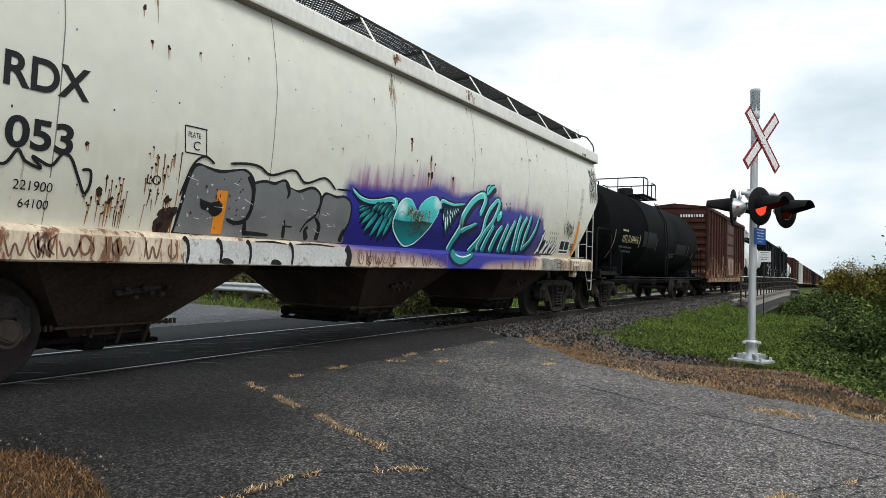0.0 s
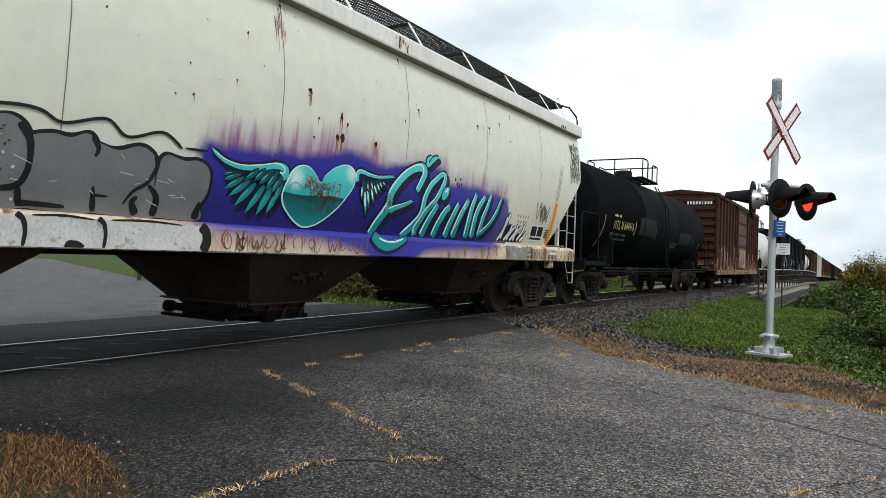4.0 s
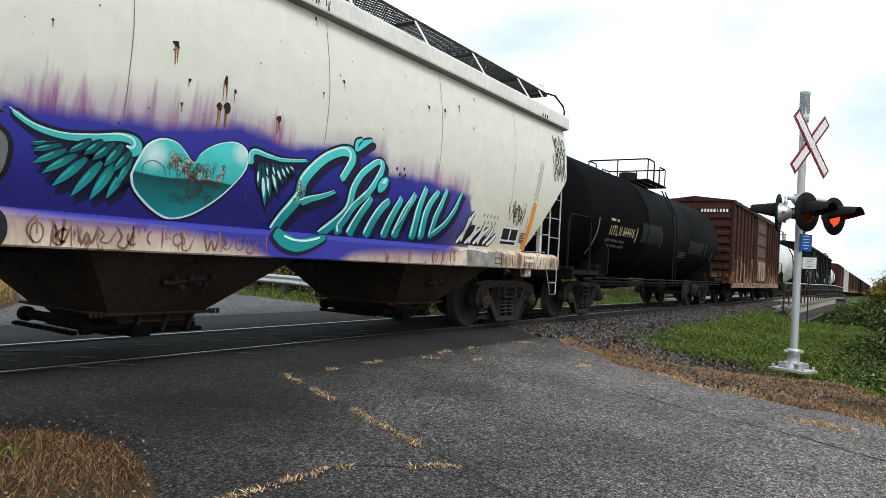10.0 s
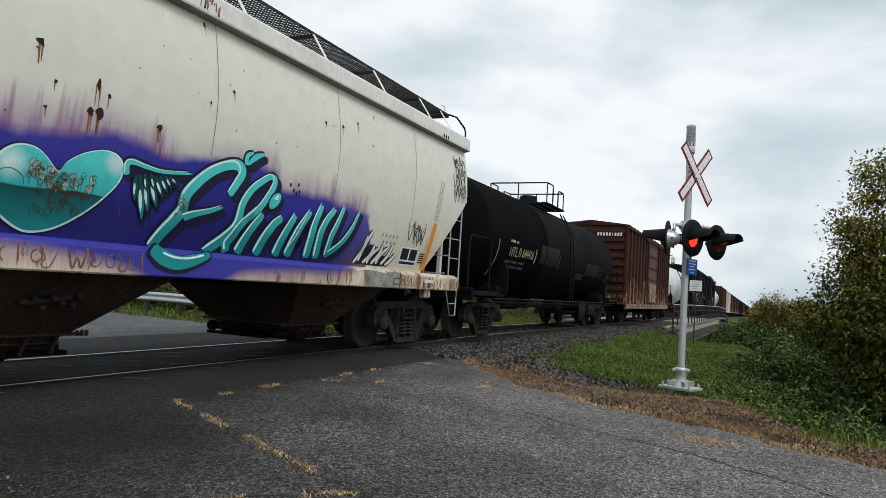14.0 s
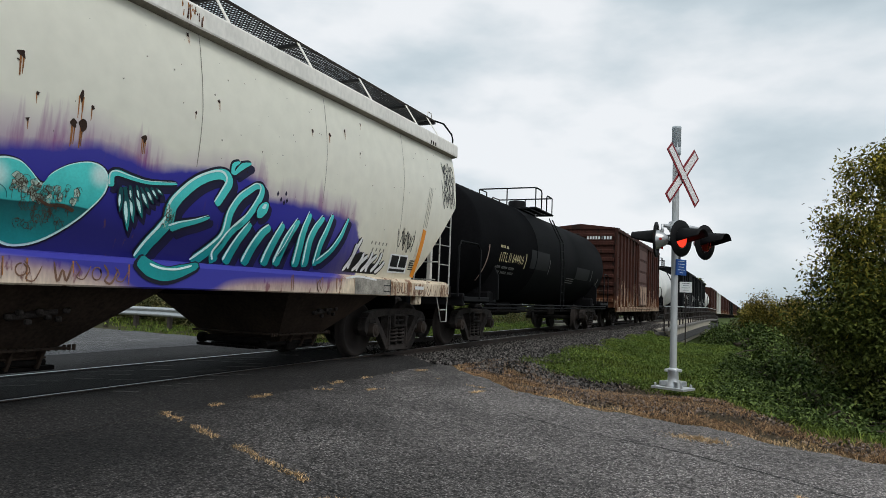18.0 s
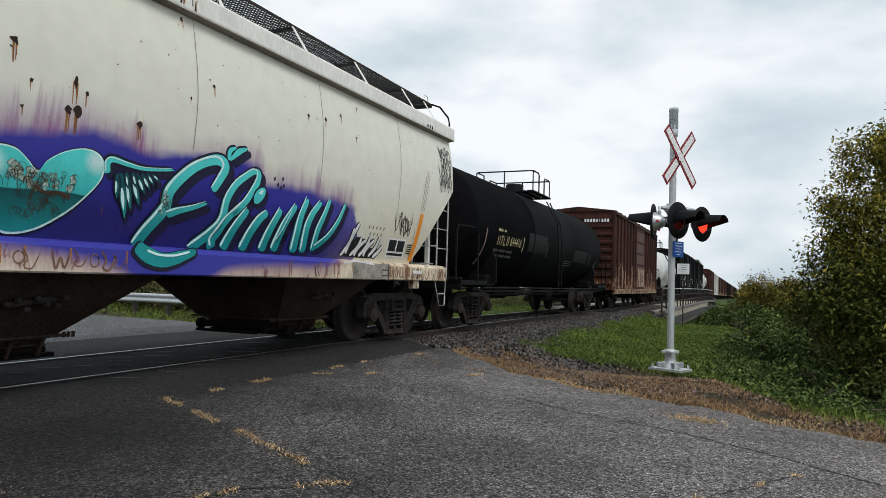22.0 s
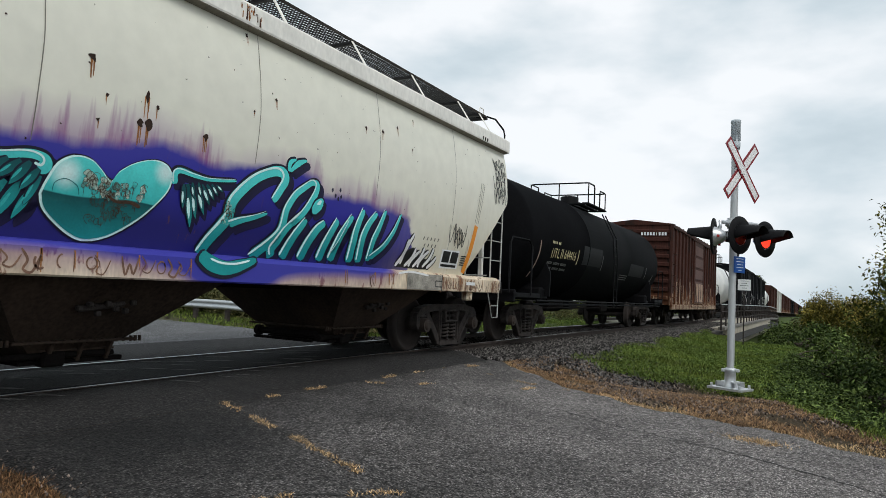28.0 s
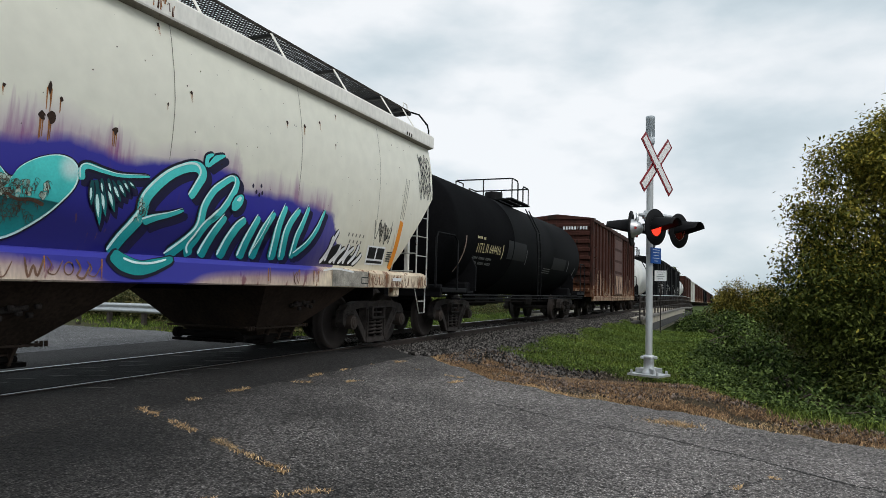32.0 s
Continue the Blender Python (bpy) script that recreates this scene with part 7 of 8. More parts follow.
# ---- guard rail on the far side of the road ----
guard = thing("guard_rail", "galvanised corrugated guard rail beside the far road", "guard rail", kind="structure")
wave_p = [(0.0, -0.155), (0.045, -0.12), (0.05, -0.06), (0.0, -0.02), (0.0, 0.02), (0.05, 0.06), (0.045, 0.12), (0.0, 0.155)]
g0, g1 = Vector((-22, 20.2, 0)), Vector((-8.1, 17.0, 0))
dirn = (g1 - g0).normalized()
nrm = Vector((dirn.y, -dirn.x, 0))
vs, count = [], 26
for i in range(count + 1):
    p = g0.lerp(g1, i / count)
    drop = 0.0 if i < count - 5 else 0.008 * (i - count + 5) ** 1.4
    zz = land(p.x, p.y) + 0.62 - drop
    vs += [tuple(p + nrm * a + Vector((0, 0, zz + b))) for a, b in wave_p]
k = len(wave_p)
beam = part("beam", Geo().put(vs, [(i * k + j, i * k + j + 1, (i + 1) * k + j + 1, (i + 1) * k + j) for i in range(count) for j in range(k - 1)], True), M_STEEL, guard)
thick = beam.modifiers.new("thickness", "SOLIDIFY")
thick.thickness = 0.006
for i in range(0, count, 4):
    p = g0.lerp(g1, i / count)
    part("post", Geo().box((p.x - nrm.x * 0.09, p.y - nrm.y * 0.09, land(p.x, p.y) + 0.33), (0.14, 0.14, 0.8), 0.01), M_WOODTIE, guard, "weathered timber post")


# ---- plants ----
def foliage(name, base, tint, rough=0.75):
    m = material(name, base, rough, 0, 0.42, 0.8, 40, 0.0, tint=tint, per_island=True, spec=0.12)
    return m


M_LEAF = foliage("dark_green_leaves", (0.050, 0.066, 0.014), (0.10, 0.115, 0.025))
M_LEAFTOP = foliage("yellowing_leaves", (0.13, 0.135, 0.022), (0.33, 0.265, 0.045))
M_SUMAC = foliage("green_sumac_leaves", (0.044, 0.074, 0.019), (0.135, 0.18, 0.050))
M_SCRUB = foliage("dull_brown_green_scrub", (0.055, 0.062, 0.022), (0.12, 0.105, 0.042))
M_GRASS = foliage("fresh_green_grass", (0.075, 0.115, 0.020), (0.19, 0.235, 0.048))
M_CLOVER = foliage("leafy_ground_weeds", (0.06, 0.105, 0.020), (0.165, 0.23, 0.050))
M_DRY = foliage("dry_straw_grass", (0.43, 0.28, 0.14), (0.66, 0.48, 0.28))
M_DEADMAT = foliage("matted_brown_grass", (0.085, 0.047, 0.026), (0.31, 0.170, 0.080))
M_TALLDRY = foliage("tall_tan_grass", (0.20, 0.13, 0.05), (0.42, 0.30, 0.13))
M_DRYRED = foliage("dry_reddish_grass", (0.15, 0.095, 0.062), (0.46, 0.29, 0.155))
M_BARK = material("grey_brown_bark", (0.09, 0.07, 0.055), 0.9, 0, 0.35, 4, 50, 0.5, stretch_v=(1, 1, 0.25))

rs = np.random.RandomState(7)


def mesh_arrays(name, verts, faces, mat):
    """verts (n, 3), faces (m, k) of equal size, from arrays."""
    me = bpy.data.meshes.new(name)
    k = faces.shape[1]
    me.vertices.add(len(verts))
    me.vertices.foreach_set("co", np.ascontiguousarray(verts, dtype=np.float32).ravel())
    me.loops.add(faces.size)
    me.loops.foreach_set("vertex_index", np.ascontiguousarray(faces, dtype=np.int32).ravel())
    me.polygons.add(len(faces))
    me.polygons.foreach_set("loop_start", np.arange(0, faces.size, k, dtype=np.int32))
    me.polygons.foreach_set("loop_total", np.full(len(faces), k, dtype=np.int32))
    me.materials.append(mat)
    me.update()
    me.validate()
    return me


def leaves(centres, size, mat, name, droop=0.5, narrow=0.42):
    """A folded, pointed leaf at each centre: two facets about the midrib."""
    n = len(centres)
    a = rs.uniform(0, 2 * np.pi, n)
    tilt = rs.normal(-droop, 0.45, n)
    d = np.stack([np.cos(a) * np.cos(tilt), np.sin(a) * np.cos(tilt), np.sin(tilt)], 1)
    side = np.cross(d, np.array([0, 0, 1.0]) + rs.normal(0, 0.45, (n, 3)))
    side /= np.linalg.norm(side, axis=1)[:, None] + 1e-9
    up = np.cross(side, d)
    s = (size * rs.uniform(0.6, 1.35, n))[:, None]
    p0, p1 = centres, centres + d * s
    mid = centres + d * s * 0.45
    l = mid + side * s * narrow * 0.5 + up * s * 0.10
    r = mid - side * s * narrow * 0.5 + up * s * 0.10
    v = np.stack([p0, l, p1, r], 1).reshape(-1, 3)
    base = np.arange(n)[:, None] * 4
    f = np.concatenate([base + np.array([[0, 2, 1]]), base + np.array([[0, 3, 2]])], 0)
    return mesh_arrays(name, v, f, mat)


def blades(points, height, mat, name, width=0.006, lean=0.35):
    n = len(points)
    a = rs.uniform(0, 2 * np.pi, n)
    h = height * rs.uniform(0.45, 1.25, n)
    side = np.stack([np.cos(a), np.sin(a), 0 * a], 1) * (width * rs.uniform(0.6, 1.4, n))[:, None]
    b = rs.uniform(0, 2 * np.pi, n)
    off = np.stack([np.cos(b), np.sin(b), 0 * b], 1) * (h * lean * rs.uniform(0.2, 1.8, n))[:, None]
    mid = points + off * 0.35 + np.stack([0 * h, 0 * h, h * 0.6], 1)
    tip = points + off + np.stack([0 * h, 0 * h, h], 1)
    v = np.stack([points - side, points + side, mid + side * 0.7, mid - side * 0.7, tip], 1).reshape(-1, 3)
    base = np.arange(n)[:, None] * 5
    f = np.concatenate([base + np.array([[0, 1, 2]]), base + np.array([[0, 2, 3]]), base + np.array([[3, 2, 4]])], 0)
    return mesh_arrays(name, v, f, mat)


def lumps(n, blobs, shell=0.55, per=14, spread=0.13, loose=0.3):
    """Random points in a union of uneven ellipsoids, denser towards the outside."""
    out = []
    vol = np.array([b[3] * b[4] * b[5] for b in blobs]) ** 0.75
    vol = vol / vol.sum()
    for (x, y, z, rx, ry, rz), share in zip(blobs, vol):
        m = int(n * share)
        d = rs.normal(0, 1, (m, 3))
        d /= np.linalg.norm(d, axis=1)[:, None]
        ruff = 1 + 0.20 * np.sin(5 * d[:, 0] + 3 * d[:, 2] + x) + 0.16 * np.sin(7 * d[:, 1] - 4 * d[:, 2] + y) + rs.normal(0, 0.06, m)
        r = (shell + (1 - shell) * rs.uniform(0, 1, m)) * ruff
        out.append(np.array([x, y, z]) + d * r[:, None] * np.array([rx, ry, rz]))
    p = np.concatenate(out)
    # bunch the leaves into sprays
    k = max(8, len(p) // per)
    seeds = p[rs.choice(len(p), k, replace=False)]
    pick = rs.randint(0, k, len(p))
    spray = seeds[pick] + rs.normal(0, spread, (len(p), 3))
    return np.where(rs.uniform(0, 1, len(p))[:, None] > loose, spray, p)


def limb(g, a, b, r0, r1, bends=4, wob=0.12):
    a, b = Vector(a), Vector(b)
    pts = [a.lerp(b, i / bends) + Vector(rs.normal(0, wob * (0 < i < bends), 3)) for i in range(bends + 1)]
    for i in range(bends):
        g.cyl(pts[i], pts[i + 1], r0 + (r1 - r0) * i / bends, r0 + (r1 - r0) * (i + 1) / bends, 8, False)
    return pts


def tree(name, label, x, y, trunk_h, blobs, n, size, mat, mat_top=None, top_from=99.0, category="tree", stems=1, sprays=(14, 0.13, 0.3)):
    z = land(x, y) - 0.1
    t = thing(name, label, category, pose(x, y, z))
    g = Geo()
    for q in range(stems):
        ox, oy = (rs.uniform(-0.5, 0.5, 2) if stems > 1 else (0, 0))
        top = limb(g, (ox, oy, 0), (ox * 2.5, oy * 2.5, trunk_h), 0.11 if stems == 1 else 0.04, 0.05 if stems == 1 else 0.018)
        for b in blobs:
            start = top[rs.randint(2, len(top))]
            limb(g, start, (b[0], b[1], b[2]), 0.045 if stems == 1 else 0.015, 0.012)
            for _ in range(3):
                limb(g, (b[0], b[1], b[2]), (b[0] + rs.normal(0, 0.45) * b[3], b[1] + rs.normal(0, 0.45) * b[4], b[2] + abs(rs.normal(0, 0.35)) * b[5]), 0.014, 0.004, 3, 0.06)
    part("trunk", g, M_BARK, t)
    p = lumps(n, blobs, 0.55, *sprays)
    if mat_top is not None:
        hi = p[:, 2] + rs.normal(0, 0.7, len(p)) > top_from
        part("crown_top", leaves(p[hi], size, mat_top, "crown_top"), None, t, "yellowing upper leaves")
        p = p[~hi]
    part("crown", leaves(p, size, mat, "crown"), None, t)
    return t


def rnd_blobs(n, cx, cy, cz, sx, sy, sz, r):
    return [(cx + rs.uniform(-sx, sx), cy + rs.uniform(-sy, sy), cz + rs.uniform(-sz, sz), r * rs.uniform(0.7, 1.3), r * rs.uniform(0.7, 1.3), r * rs.uniform(0.6, 1.1)) for _ in range(n)]


tree("tree", "leafy roadside tree with green and yellowing leaves", 10.8, 17.0, 4.9,
     rnd_blobs(20, 0.5, 0, 4.0, 2.0, 2.0, 2.5, 1.2) + [(-2.2, -0.6, 3.3, 0.8, 0.8, 0.8), (-1.8, 0, 4.5, 0.8, 0.8, 0.7), (-1.0, 0, 5.8, 0.9, 0.9, 0.9), (-0.2, 0, 6.9, 0.9, 0.9, 0.8), (0.8, -0.4, 6.9, 1.0, 1.0, 0.8), (-1.4, -0.6, 2.4, 1.2, 1.2, 1.0), (2.0, 0, 6.6, 1.2, 1.2, 1.0), (3.2, 0, 5.5, 1.4, 1.4, 1.2), (-2.3, 0, 5.3, 0.45, 0.6, 0.4), (-2.5, 0.3, 4.5, 0.5, 0.5, 0.35), (-2.0, 0, 5.0, 0.5, 0.5, 0.4), (-1.7, 0, 6.3, 0.6, 0.7, 0.5), (-1.2, 0.2, 6.6, 0.6, 0.7, 0.5), (-0.5, 0, 7.0, 0.8, 0.8, 0.6), (0.4, 0, 7.2, 0.8, 0.8, 0.6), (-2.4, -0.3, 3.9, 0.7, 0.8, 0.6), (-2.6, 0.3, 3.2, 0.8, 0.8, 0.7), (-0.9, -0.5, 6.4, 0.8, 0.8, 0.7), (-1.5, -0.5, 5.6, 0.8, 0.8, 0.6), (1.4, 0, 7.1, 0.9, 0.9, 0.7)], 260000, 0.098, M_LEAF, M_LEAFTOP, 4.4, sprays=(70, 0.15, 0.03))
SHRUBS = (
    (8.5, 13.5, 0.8, 1.3, M_SUMAC, "shrub", "dense green shrub beside the road", 0.13), (9.5, 12.4, 0.8, 1.3, M_SUMAC, "shrub", "low green shrub beside the road", 0.12),
    (10.4, 14.2, 1.2, 2.7, M_LEAF, "shrub", "dense dark green shrub beside the road", 0.13), (12.0, 13.0, 1.5, 3.4, M_LEAF, "shrub", "dense dark green shrub beside the road", 0.13),
    (7.9, 16.4, 0.9, 1.1, M_SUMAC, "sumac", "green sumac shrub in the ravine", 0.14), (8.9, 18.7, 1.2, 1.9, M_SUMAC, "sumac", "green sumac shrub in the ravine", 0.14),
    (7.4, 20.5, 0.9, 0.9, M_SUMAC, "sumac", "green sumac shrub in the ravine", 0.15), (9.8, 21.0, 1.4, 2.8, M_SCRUB, "shrub", "dull brown-green ravine shrub", 0.15),
    (7.2, 25.5, 1.0, 1.0, M_SUMAC, "sumac", "green sumac shrub in the ravine", 0.16), (9.4, 27.0, 1.6, 3.0, M_SCRUB, "shrub", "dull brown-green ravine shrub", 0.17),
    (12.5, 24.0, 2.0, 5.0, M_LEAF, "shrub", "tall dark green leafy shrub", 0.17), (6.9, 31.5, 1.1, 1.2, M_SUMAC, "sumac", "green sumac shrub in the ravine", 0.2),
    (14.5, 16.5, 2.0, 5.0, M_LEAF, "shrub", "tall dark green leafy shrub", 0.15), (6.6, 40.0, 1.5, 2.2, M_SUMAC, "sumac", "green sumac shrub in the ravine", 0.22),
    (9.2, 35.0, 2.0, 4.6, M_SCRUB, "shrub", "dull brown-green ravine shrub", 0.2), (5.6, 47.0, 1.6, 1.9, M_SUMAC, "sumac", "green sumac shrub under the bridge", 0.24),
    (5.4, 56.0, 1.7, 1.9, M_SUMAC, "sumac", "green sumac shrub under the bridge", 0.26), (6.2, 66.0, 2.0, 2.4, M_SCRUB, "shrub", "dull brown-green shrub by the bridge", 0.28))
for bx, by, wide, hgt, mat, nm, lab, size in SHRUBS:
    hgt *= 0.84
    tree(nm, lab, bx, by, hgt * 0.7, rnd_blobs(8, 0, 0, hgt * 0.55, wide * 0.9, wide * 0.9, hgt * 0.36, wide * 0.6), int(8400 * wide), size * 0.78, mat, category="shrub", stems=4)
M_BUSH = foliage("yellow_brown_leaves", (0.13, 0.115, 0.028), (0.32, 0.25, 0.05))
low = land(8.3, 45) - 0.1
tree("tree", "rounded yellow-brown bush tree", 8.3, 45.0, 1.2 - low, rnd_blobs(26, -0.3, 0, 0.35 - low, 1.45, 1.4, 0.85, 0.75), 46000, 0.13, M_LEAF, M_BUSH, -0.2 - low, sprays=(30, 0.16, 0.15))

tree("tree", "dark rounded tree beyond the railway line", -5.0, 170.0, 6.5, rnd_blobs(12, 0, 0, 7.0, 2.2, 2.0, 1.8, 1.3), 5000, 0.5, M_LEAF)

# far woods close the horizon
p = []
for i in range(150):
    if i % 3 == 0:
        x, y = rs.uniform(-120, -14), rs.uniform(40, 300)
    elif i % 3 == 1:
        x, y = rs.uniform(22, 130), rs.uniform(60, 300)
    else:
        x, y = rs.uniform(-16, 60), rs.uniform(250, 330)
        x += 5 * (abs(x) < 4)
    p.append((x, y, land(x, y) + 1.6, rs.uniform(3, 6), rs.uniform(3, 6), rs.uniform(2.0, 3.4)))
for i in range(24):
    y = rs.uniform(86, 240)
    p.append((rs.uniform(7, 16) + 0.03 * y, y, -1.2, rs.uniform(2, 4), rs.uniform(2, 4), rs.uniform(1.4, 2.4)))
scrub = [(rs.uniform(4.6, 13) + 0.015 * y, y, rs.uniform(-1.5, -0.9), rs.uniform(0.9, 1.9), rs.uniform(0.9, 1.9), rs.uniform(0.6, 1.3)) for y in np.concatenate([np.linspace(48, 110, 90), np.linspace(110, 260, 60)])]
tagged(new("far_scrub", leaves(lumps(95000, scrub, 0.6, 20), 0.26, M_SCRUB, "far_scrub")), "low brown-green scrub beside the far railway line", "scrub", kind="stuff")
me = leaves(lumps(90000, p, 0.7), 0.8, M_LEAF, "far_woods")
tagged(new("far_woods", me), "distant belt of trees on the horizon", "trees", kind="stuff")
p = []
for i in range(26):
    p.append((-22 + i * 0.75, 23.5 - 0.22 * i + rs.uniform(-0.6, 0.6), 0.1, 0.9, 0.9, 0.75 * rs.uniform(0.6, 1.2)))
me = leaves(lumps(30000, p, 0.6), 0.16, M_SCRUB, "hedge")
tagged(new("hedge", me), "scrubby hedge beyond the guard rail", "hedge", kind="stuff")


def ground_pts(n, x0, x1, y0, y1, test, lift=-0.05):
    q = np.stack([rs.uniform(x0, x1, n), rs.uniform(y0, y1, n)], 1)
    return np.array([(x, y, (max(land(x, y), bal(x, y) + 0.03) if x < 3.4 and y > 12 else land(x, y)) + lift) for x, y in q if test(x, y)])


def bal(x, y):
    return grade(y) - 0.14 - 0.30 * smoothstep(1.25, 3.2, abs(x)) - 0.05 * (1 - smoothstep(10.5, 13.5, y))


def shelf_edge(y):
    return 2.45 + 0.5 * smoothstep(20, 26, y) + 0.25 * math.sin(1.3 * y) + 0.1 * math.sin(3.1 * y)


def green_from(x):
    """Where the green grass begins behind the dead strip along the road."""
    return float(np.interp(x, [2.2, 2.6, 3.3, 3.8, 4.5, 5.0, 5.8, 6.3, 6.8, 7.3, 8.0, 10.0], [13.9, 13.5, 13.9, 14.2, 14.0, 13.6, 13.0, 12.2, 10.9, 10.0, 9.5, 9.1])) + 0.22 * math.sin(3.1 * x) + 0.12 * math.sin(7.3 * x)


def green_at(x, y):
    return y > green_from(x) + rs.normal(0, 0.15) and x > shelf_edge(y) - 0.5 * (y > 22)


me = blades(ground_pts(130000, 2.4, 11, 8.6, 34, green_at), 0.10, M_GRASS, "grass_verge", 0.007, 0.7)
tagged(new("grass_verge", me), "short bright green grass on the shelf beside the track", "grass", kind="stuff")
me = blades(ground_pts(190000, 2.2, 10, 8.0, 14.6, lambda x, y: road_right(x) - 0.05 < y < min(green_from(x) + 0.35, road_right(x) + 3.3 + rs.normal(0, 0.3)) and math.sin(2.9 * x + 1.7 * y) + math.sin(4.3 * y - 2.1 * x) + 0.8 * math.sin(7.1 * x + 5.3 * y) + rs.normal(0, 0.6) > -0.35), 0.052, M_DRYRED, "dry_verge", 0.0036, 1.1)
tagged(new("dry_verge", me), "dead reddish-brown grass along the edge of the road", "grass", kind="stuff")
p = ground_pts(70000, 6.0, 9.5, 10.2, 26, lambda x, y: x > 6.3 + rs.normal(0, 0.4) and y > green_from(x) + 0.25)
p[:, 2] += rs.uniform(0, 1, len(p)) ** 1.5 * (0.16 + 0.14 * np.sin(3.1 * p[:, 0] + 1.3 * p[:, 1]) * np.sin(2.3 * p[:, 1])) + 0.04
me = leaves(p, 0.075, M_SUMAC, "slope_weeds", 0.3, 0.4)
tagged(new("slope_weeds", me), "longer dark green weeds down the slope", "weeds", kind="stuff")
me = leaves(ground_pts(80000, 2.6, 8.5, 10, 32, lambda x, y: green_at(x, y) and math.sin(1.9 * x + 0.9 * y) + math.sin(2.7 * y - 1.3 * x) > -0.7, 0.02), 0.038, M_CLOVER, "clover_patches", 0.1, 0.75)
tagged(new("clover_patches", me), "darker leafy weeds among the grass", "weeds", kind="stuff")
me = blades(ground_pts(40000, 2.2, 10, 8.2, 12.2, lambda x, y: -0.12 < y - road_right(x) < 0.16 + 0.22 * math.sin(2.7 * x + 1) + 0.18 * math.sin(6.1 * x) + rs.normal(0, 0.06)), 0.042, M_DRY, "straw_edge", 0.0035, 1.1)
tagged(new("straw_edge", me), "pale dry straw at the asphalt edge", "grass", kind="stuff")
me = blades(ground_pts(120000, 2.08, 5.0, -2.5, 3.0, lambda x, y: y < road_left(x) - 0.03 and math.sin(2.2 * x + 1.2 * y) + math.sin(3.7 * y - x) + rs.normal(0, 0.6) > -1.1), 0.045, M_DEADMAT, "dry_patch", 0.0027, 1.0)
tagged(new("dry_patch", me), "patch of dead brown grass and gravel by the road", "grass", kind="stuff")
me = blades(ground_pts(1500, 2.2, 4.2, -1.0, 2.4, lambda x, y: math.sin(3.1 * x) * math.sin(2.7 * y + 1) > 0.55), 0.12, M_GRASS, "weeds", 0.009, 0.9)
tagged(new("weeds", me), "green weeds in the dead grass", "weeds", kind="stuff")
me = blades(ground_pts(42000, -30, -3.2, 11, 40, lambda x, y: y > road_right(x) + 0.7), 0.09, M_GRASS, "far_grass", 0.012, 0.6)
tagged(new("far_grass", me), "green grass beyond the road and the tracks", "grass", kind="stuff")
scrub = [(rs.uniform(-9.5, -6.5), y, -0.15, rs.uniform(0.5, 0.9), rs.uniform(0.5, 0.9), rs.uniform(0.35, 0.75)) for y in np.linspace(17, 60, 70)]
tagged(new("trackside_scrub", leaves(lumps(26000, scrub, 0.5, 20), 0.10, M_SCRUB, "trackside_scrub")), "dull brown-green weeds beyond the track", "scrub", kind="stuff")
me = blades(ground_pts(30000, -12, -3.0, 16, 70, lambda x, y: math.sin(1.1 * x + 0.5 * y) + math.sin(0.7 * y) > -0.9), 0.11, M_CLOVER, "trackside_grass", 0.014, 0.7)
tagged(new("trackside_grass", me), "rough green grass beyond the track", "grass", kind="stuff")
me = blades(ground_pts(42000, -24, -5.5, 1, 14, lambda x, y: y < road_left(x) - 0.7 and math.hypot(x + 12.5, y - 8.0) < 6.5), 0.42, M_TALLDRY, "far_dry_grass", 0.012, 0.4)
tagged(new("far_dry_grass", me), "tall dry grass beside the far road", "grass", kind="stuff")

q = [(6.23 + a * 0.16, 8.08 + b * 0.07, land(6.23, 8.08) - 0.01) for a, b in rs.normal(0, 1, (420, 2))]
me = blades(np.array(q), 0.045, M_DRY, "straw_tuft", 0.0035, 1.2)
tagged(new("straw_tuft", me), "small tuft of dry straw rooted in the asphalt", "grass", kind="stuff")

# ---- cracks with weeds in the asphalt ----
M_CRACK = material("dark_crack_filler", (0.02, 0.019, 0.018), 0.95, 0, 0.3, 8, 80, 0.4)


def crack(points, name, weeds, width=0.02, seed=1):
    rr = np.random.RandomState(seed)
    pts = []
    for (x0, y0), (x1, y1) in zip(points[:-1], points[1:]):
        n = max(2, int(math.hypot(x1 - x0, y1 - y0) / 0.06))
        pts += [(x0 + (x1 - x0) * i / n + rr.normal(0, 0.012), y0 + (y1 - y0) * i / n + rr.normal(0, 0.012)) for i in range(n)]
    vs = []
    for i, (x, y) in enumerate(pts):
        a, b = pts[max(0, i - 1)], pts[min(len(pts) - 1, i + 1)]
        d = Vector((b[0] - a[0], b[1] - a[1], 0)).normalized()
        w = width * rr.uniform(0.4, 1.2)
        for s in (1, -1):
            vs.append((x - d.y * w * s / 2, y + d.x * w * s / 2, land(x, y) + 0.004))
    ob = solid(name, Geo().put(vs, [(2 * i, 2 * i + 1, 2 * i + 3, 2 * i + 2) for i in range(len(pts) - 1)]), M_CRACK, "open crack in the asphalt", "crack", "structure")
    if weeds:
        q = []
        for i, (x, y) in enumerate(pts):
            if math.sin(i * 0.55 + seed) + 0.6 * math.sin(i * 0.21 + seed * 2) > 1 - 2 * weeds:
                m = rr.randint(10, 40)
                q += [(x + rr.normal(0, 0.022), y + rr.normal(0, 0.022), land(x, y)) for _ in range(m)]
        if q:
            tagged(new("dry_weeds", blades(np.array(q), 0.022, M_DRY, "dry_weeds", 0.0030, 1.5)), "pale dry weeds growing in a road crack", "weeds", kind="stuff")
    return ob


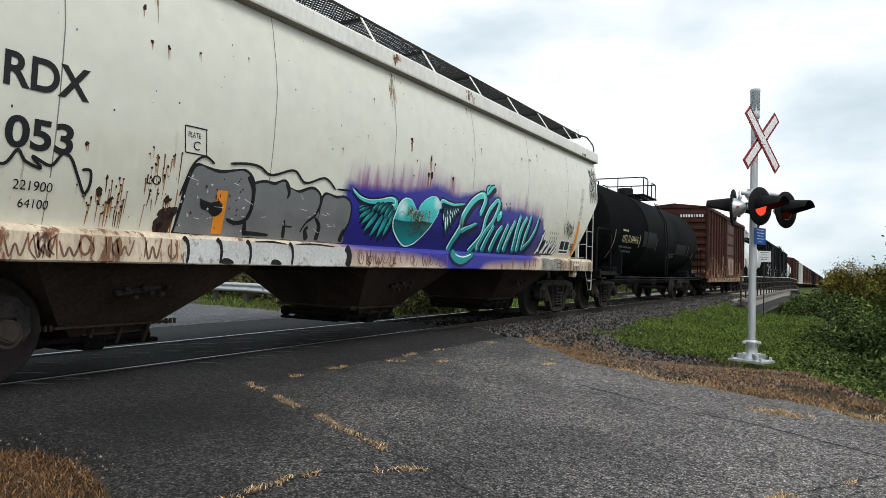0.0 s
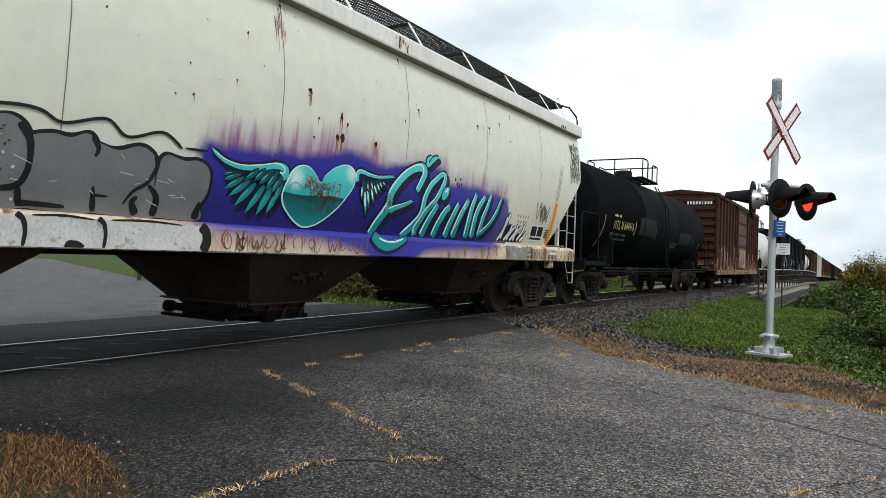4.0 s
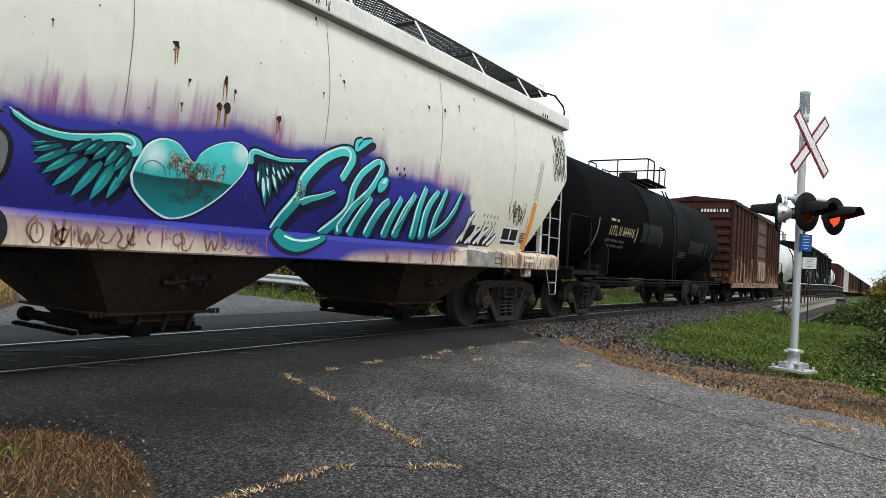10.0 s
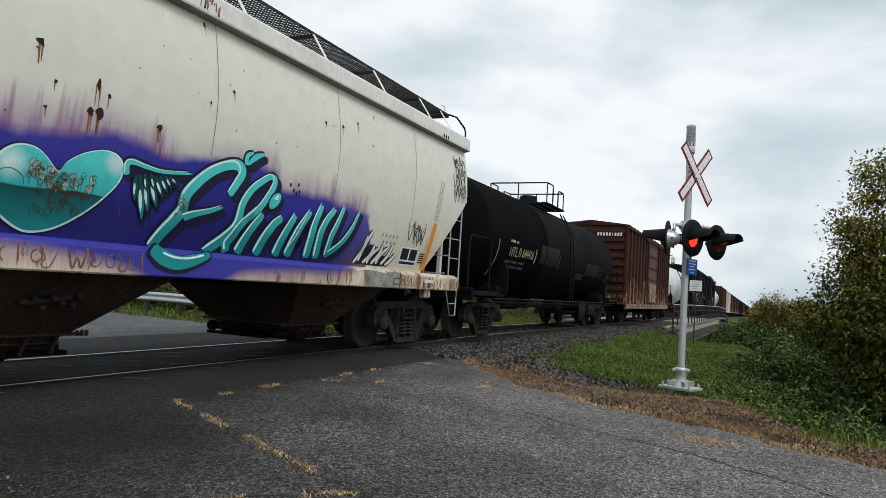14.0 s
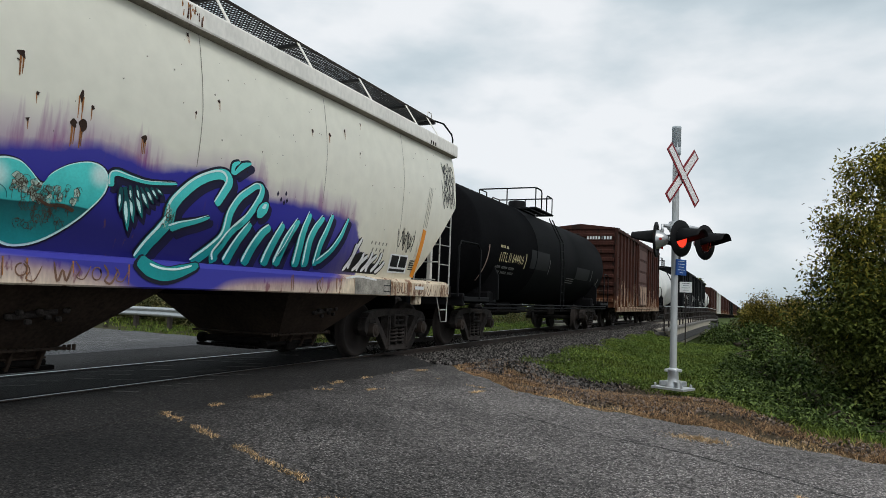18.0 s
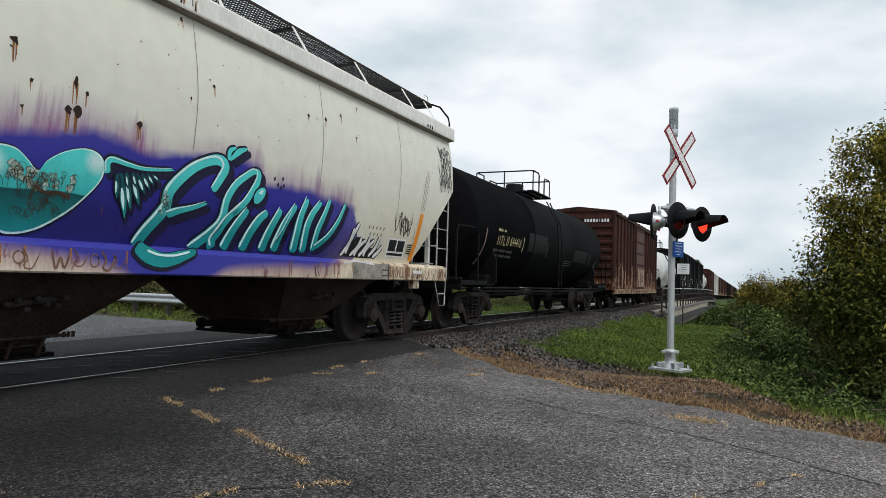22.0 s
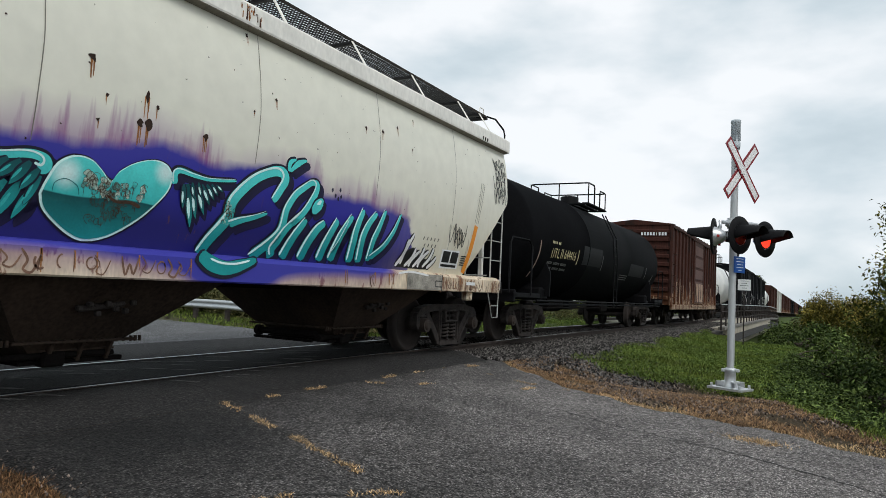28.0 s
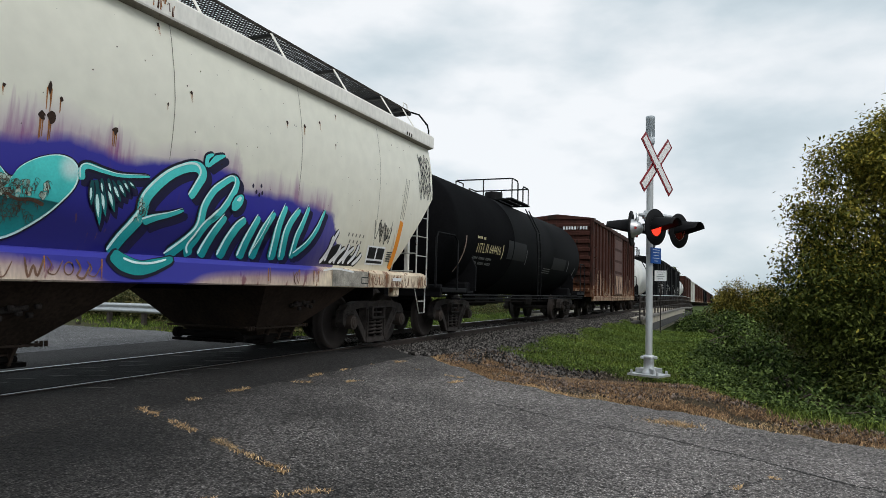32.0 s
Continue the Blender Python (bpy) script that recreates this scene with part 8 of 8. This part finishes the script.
crack([(2.05, 5.05), (2.65, 4.83), (3.3, 4.61), (3.76, 4.43), (4.18, 4.28)], "crack_1", 0.92, 0.03, 1)
crack([(2.16, 4.98), (2.09, 6.0), (2.10, 7.03), (2.10, 8.16), (2.16, 9.3), (2.3, 9.9)], "crack_2", 0.20, 0.007, 2)
crack([(3.95, 2.2), (4.02, 2.88), (4.05, 3.49), (4.10, 3.62), (4.19, 3.77), (4.35, 3.95), (4.58, 4.19)], "crack_3", 0.88, 0.03, 3)
crack([(4.18, 4.28), (4.58, 4.19), (5.2, 3.9), (6.0, 3.4)], "crack_4", 0.0, 0.014, 4)
crack([(4.3, 7.75), (5.17, 7.46), (5.74, 7.38), (6.26, 7.31), (6.65, 7.17), (7.08, 7.01), (7.53, 6.74), (8.3, 6.5)], "crack_5", 0.0, 0.026, 5)
crack([(2.02, 7.06), (2.46, 7.34), (2.67, 7.79), (3.04, 7.96), (3.47, 8.2), (3.66, 9.06), (4.36, 9.31)], "crack_6", 0.10, 0.016, 6)
crack([(2.86, 6.94), (3.54, 5.47), (3.84, 4.79), (4.14, 4.17)], "crack_7", 0.0, 0.012, 7)
crack([(2.2, 9.75), (2.9, 9.2), (3.66, 9.06)], "crack_8", 0.15, 0.018, 8)
crack([(5.74, 7.38), (5.9, 8.0), (6.19, 8.25)], "crack_9", 0.0, 0.014, 9)
crack([(6.3, 4.9), (6.55, 5.39), (6.85, 5.96), (7.15, 6.5)], "crack_10", 0.35, 0.012, 10)

# ---- ballast ----
M_GRIT = material("brown_verge_gravel", (0.075, 0.058, 0.048), 0.95, 0, 0.25, 20, 90, 0.3, per_island=True, tint=(0.24, 0.19, 0.16), spec=0.2)
STONE = [(-1, 0, 0), (1, 0, 0), (0, -1, 0), (0, 1, 0), (0, 0, -1), (0, 0, 1)]
SF = np.array([(0, 2, 5), (2, 1, 5), (1, 3, 5), (3, 0, 5), (2, 0, 4), (1, 2, 4), (3, 1, 4), (0, 3, 4)])


def stones(pts, size, mat, name):
    n = len(pts)
    v = np.array(STONE, float)[None] * (size * rs.uniform(0.5, 1.4, (n, 1, 1))) * rs.uniform(0.6, 1.2, (n, 1, 3))
    v += rs.normal(0, size * 0.18, v.shape)
    a = rs.uniform(0, 2 * np.pi, n)
    c, s = np.cos(a)[:, None], np.sin(a)[:, None]
    v = np.stack([v[..., 0] * c - v[..., 1] * s, v[..., 0] * s + v[..., 1] * c, v[..., 2]], -1)
    v += pts[:, None]
    f = (np.arange(n)[:, None, None] * 6 + SF[None]).reshape(-1, 3)
    return mesh_arrays(name, v.reshape(-1, 3), f, mat)


q = []
for i in range(84000):
    y = 10.2 + 36 * rs.uniform() ** 1.7
    x = rs.uniform(-1.7, 2.75 + 0.3 * math.sin(1.3 * y))
    if y < road_right(x) + 0.15 + 0.55 * smoothstep(1.8, 2.6, x) + 0.12 * math.sin(9 * x) + rs.normal(0, 0.16):
        continue
    q.append((x, y, max(bal(x, y), land(x, y) - 0.03)))
for i in range(22000):
    x, y = rs.uniform(2.0, 6.4), rs.uniform(10.5, 15.6)
    if road_right(x) + 2.6 + rs.normal(0, 0.5) < y < green_from(x) + rs.normal(0, 0.25) and rs.uniform() < 1.25 - 0.45 * (x - 2.0):
        q.append((x, y, land(x, y) - 0.02))
gr = []
for i in range(14000):
    x, y = rs.uniform(2.2, 9), rs.uniform(8.2, 14.6)
    if road_right(x) + 0.12 < y < green_from(x) + 0.2 and math.sin(2.1 * x + y) + math.sin(3.3 * y - 1.2 * x) + rs.normal(0, 0.6) > -0.4:
        gr.append((x, y, land(x, y) - 0.02))
tagged(new("verge_gravel", stones(np.array(gr), 0.017, M_GRIT, "verge_gravel")), "brown gravel among the dead grass of the verge", "gravel", kind="stuff")
tagged(new("ballast", stones(np.array(q), 0.031, M_STONE, "ballast")), "grey crushed stone ballast under the track", "ballast", kind="stuff")
solid("ballast_bed", sheet("b", steps((-3.4, 3.4, 0.2)), steps((10.6, 40, 0.6), (40, 320, 20)), lambda x, y: bal(x, y) - 0.03 - (0.3 if abs(x) > 3.3 else 0), M_STONE), M_CRACK, "dark bed of crushed stone and dirt", "ballast", "structure")
q = []
for i in range(2600):
    x, y = rs.uniform(2.08, 4.8), rs.uniform(-1.5, 3.0)
    if y < road_left(x) + 0.10 + 0.25 * rs.uniform() ** 4:
        q.append((x, y, land(x, y) + 0.0))
tagged(new("loose_gravel", stones(np.array(q), 0.008, M_GRIT, "loose_gravel")), "loose pale gravel in the dry grass", "gravel", kind="stuff")
tie = Geo().box((0, 0, 0), (2.6, 0.22, 0.18), 0.015)
tie_me = fix_normals(tie.mesh("tie", M_WOODTIE))
ties = thing("sleepers", "dark creosoted timber sleepers under the rails", "sleepers", kind="structure")
for i in range(60):
    y = 10.9 + 0.52 * i
    part("tie", tie_me, None, ties, at=pose(0, y, grade(y) - 0.255))


# ---- movement ----
def motions():
    def place(y):
        h = (grade(y + 5) - grade(y - 5)) / 10
        return pose(0, y, grade(y), math.degrees(math.atan(h)), 0, 0)

    for car, rest in CARS:
        walk(car, [(t, place(rest + d)) for t, d in RUN])
        for axle, c in car_wheels[car.name]:
            walk(axle, [(t, pose(0, c, WHEEL_R) @ Matrix.Rotation(-d / WHEEL_R, 4, "X")) for t, d in RUN])
    period = 1.192
    for lens, first in flashers:
        start, stop = (0.87, 1.37) if first else (1.36, 2.0)
        rows, lit_now = [], False
        events = sorted([(start + period * k, 1) for k in range(-2, 28)] + [(stop + period * k, 0) for k in range(-2, 28)])
        state = [e for e in events if e[0] <= 0][-1][1]
        angle = 0.0 if state else 180.0
        rows.append((0.0, angle))
        for t, on in events:
            if t <= 0.05 or t > 31.88:
                continue
            f0 = round(t * FPS) / FPS
            rows.append((f0, angle))
            for j in (1, 2, 3):
                rows.append((f0 + j / FPS, angle + 60 * j))
            angle += 180.0
        rows.append((32.0, angle))
        walk(lens, [(t, Matrix.Rotation(radians(a), 4, "Y")) for t, a in rows])


motions()
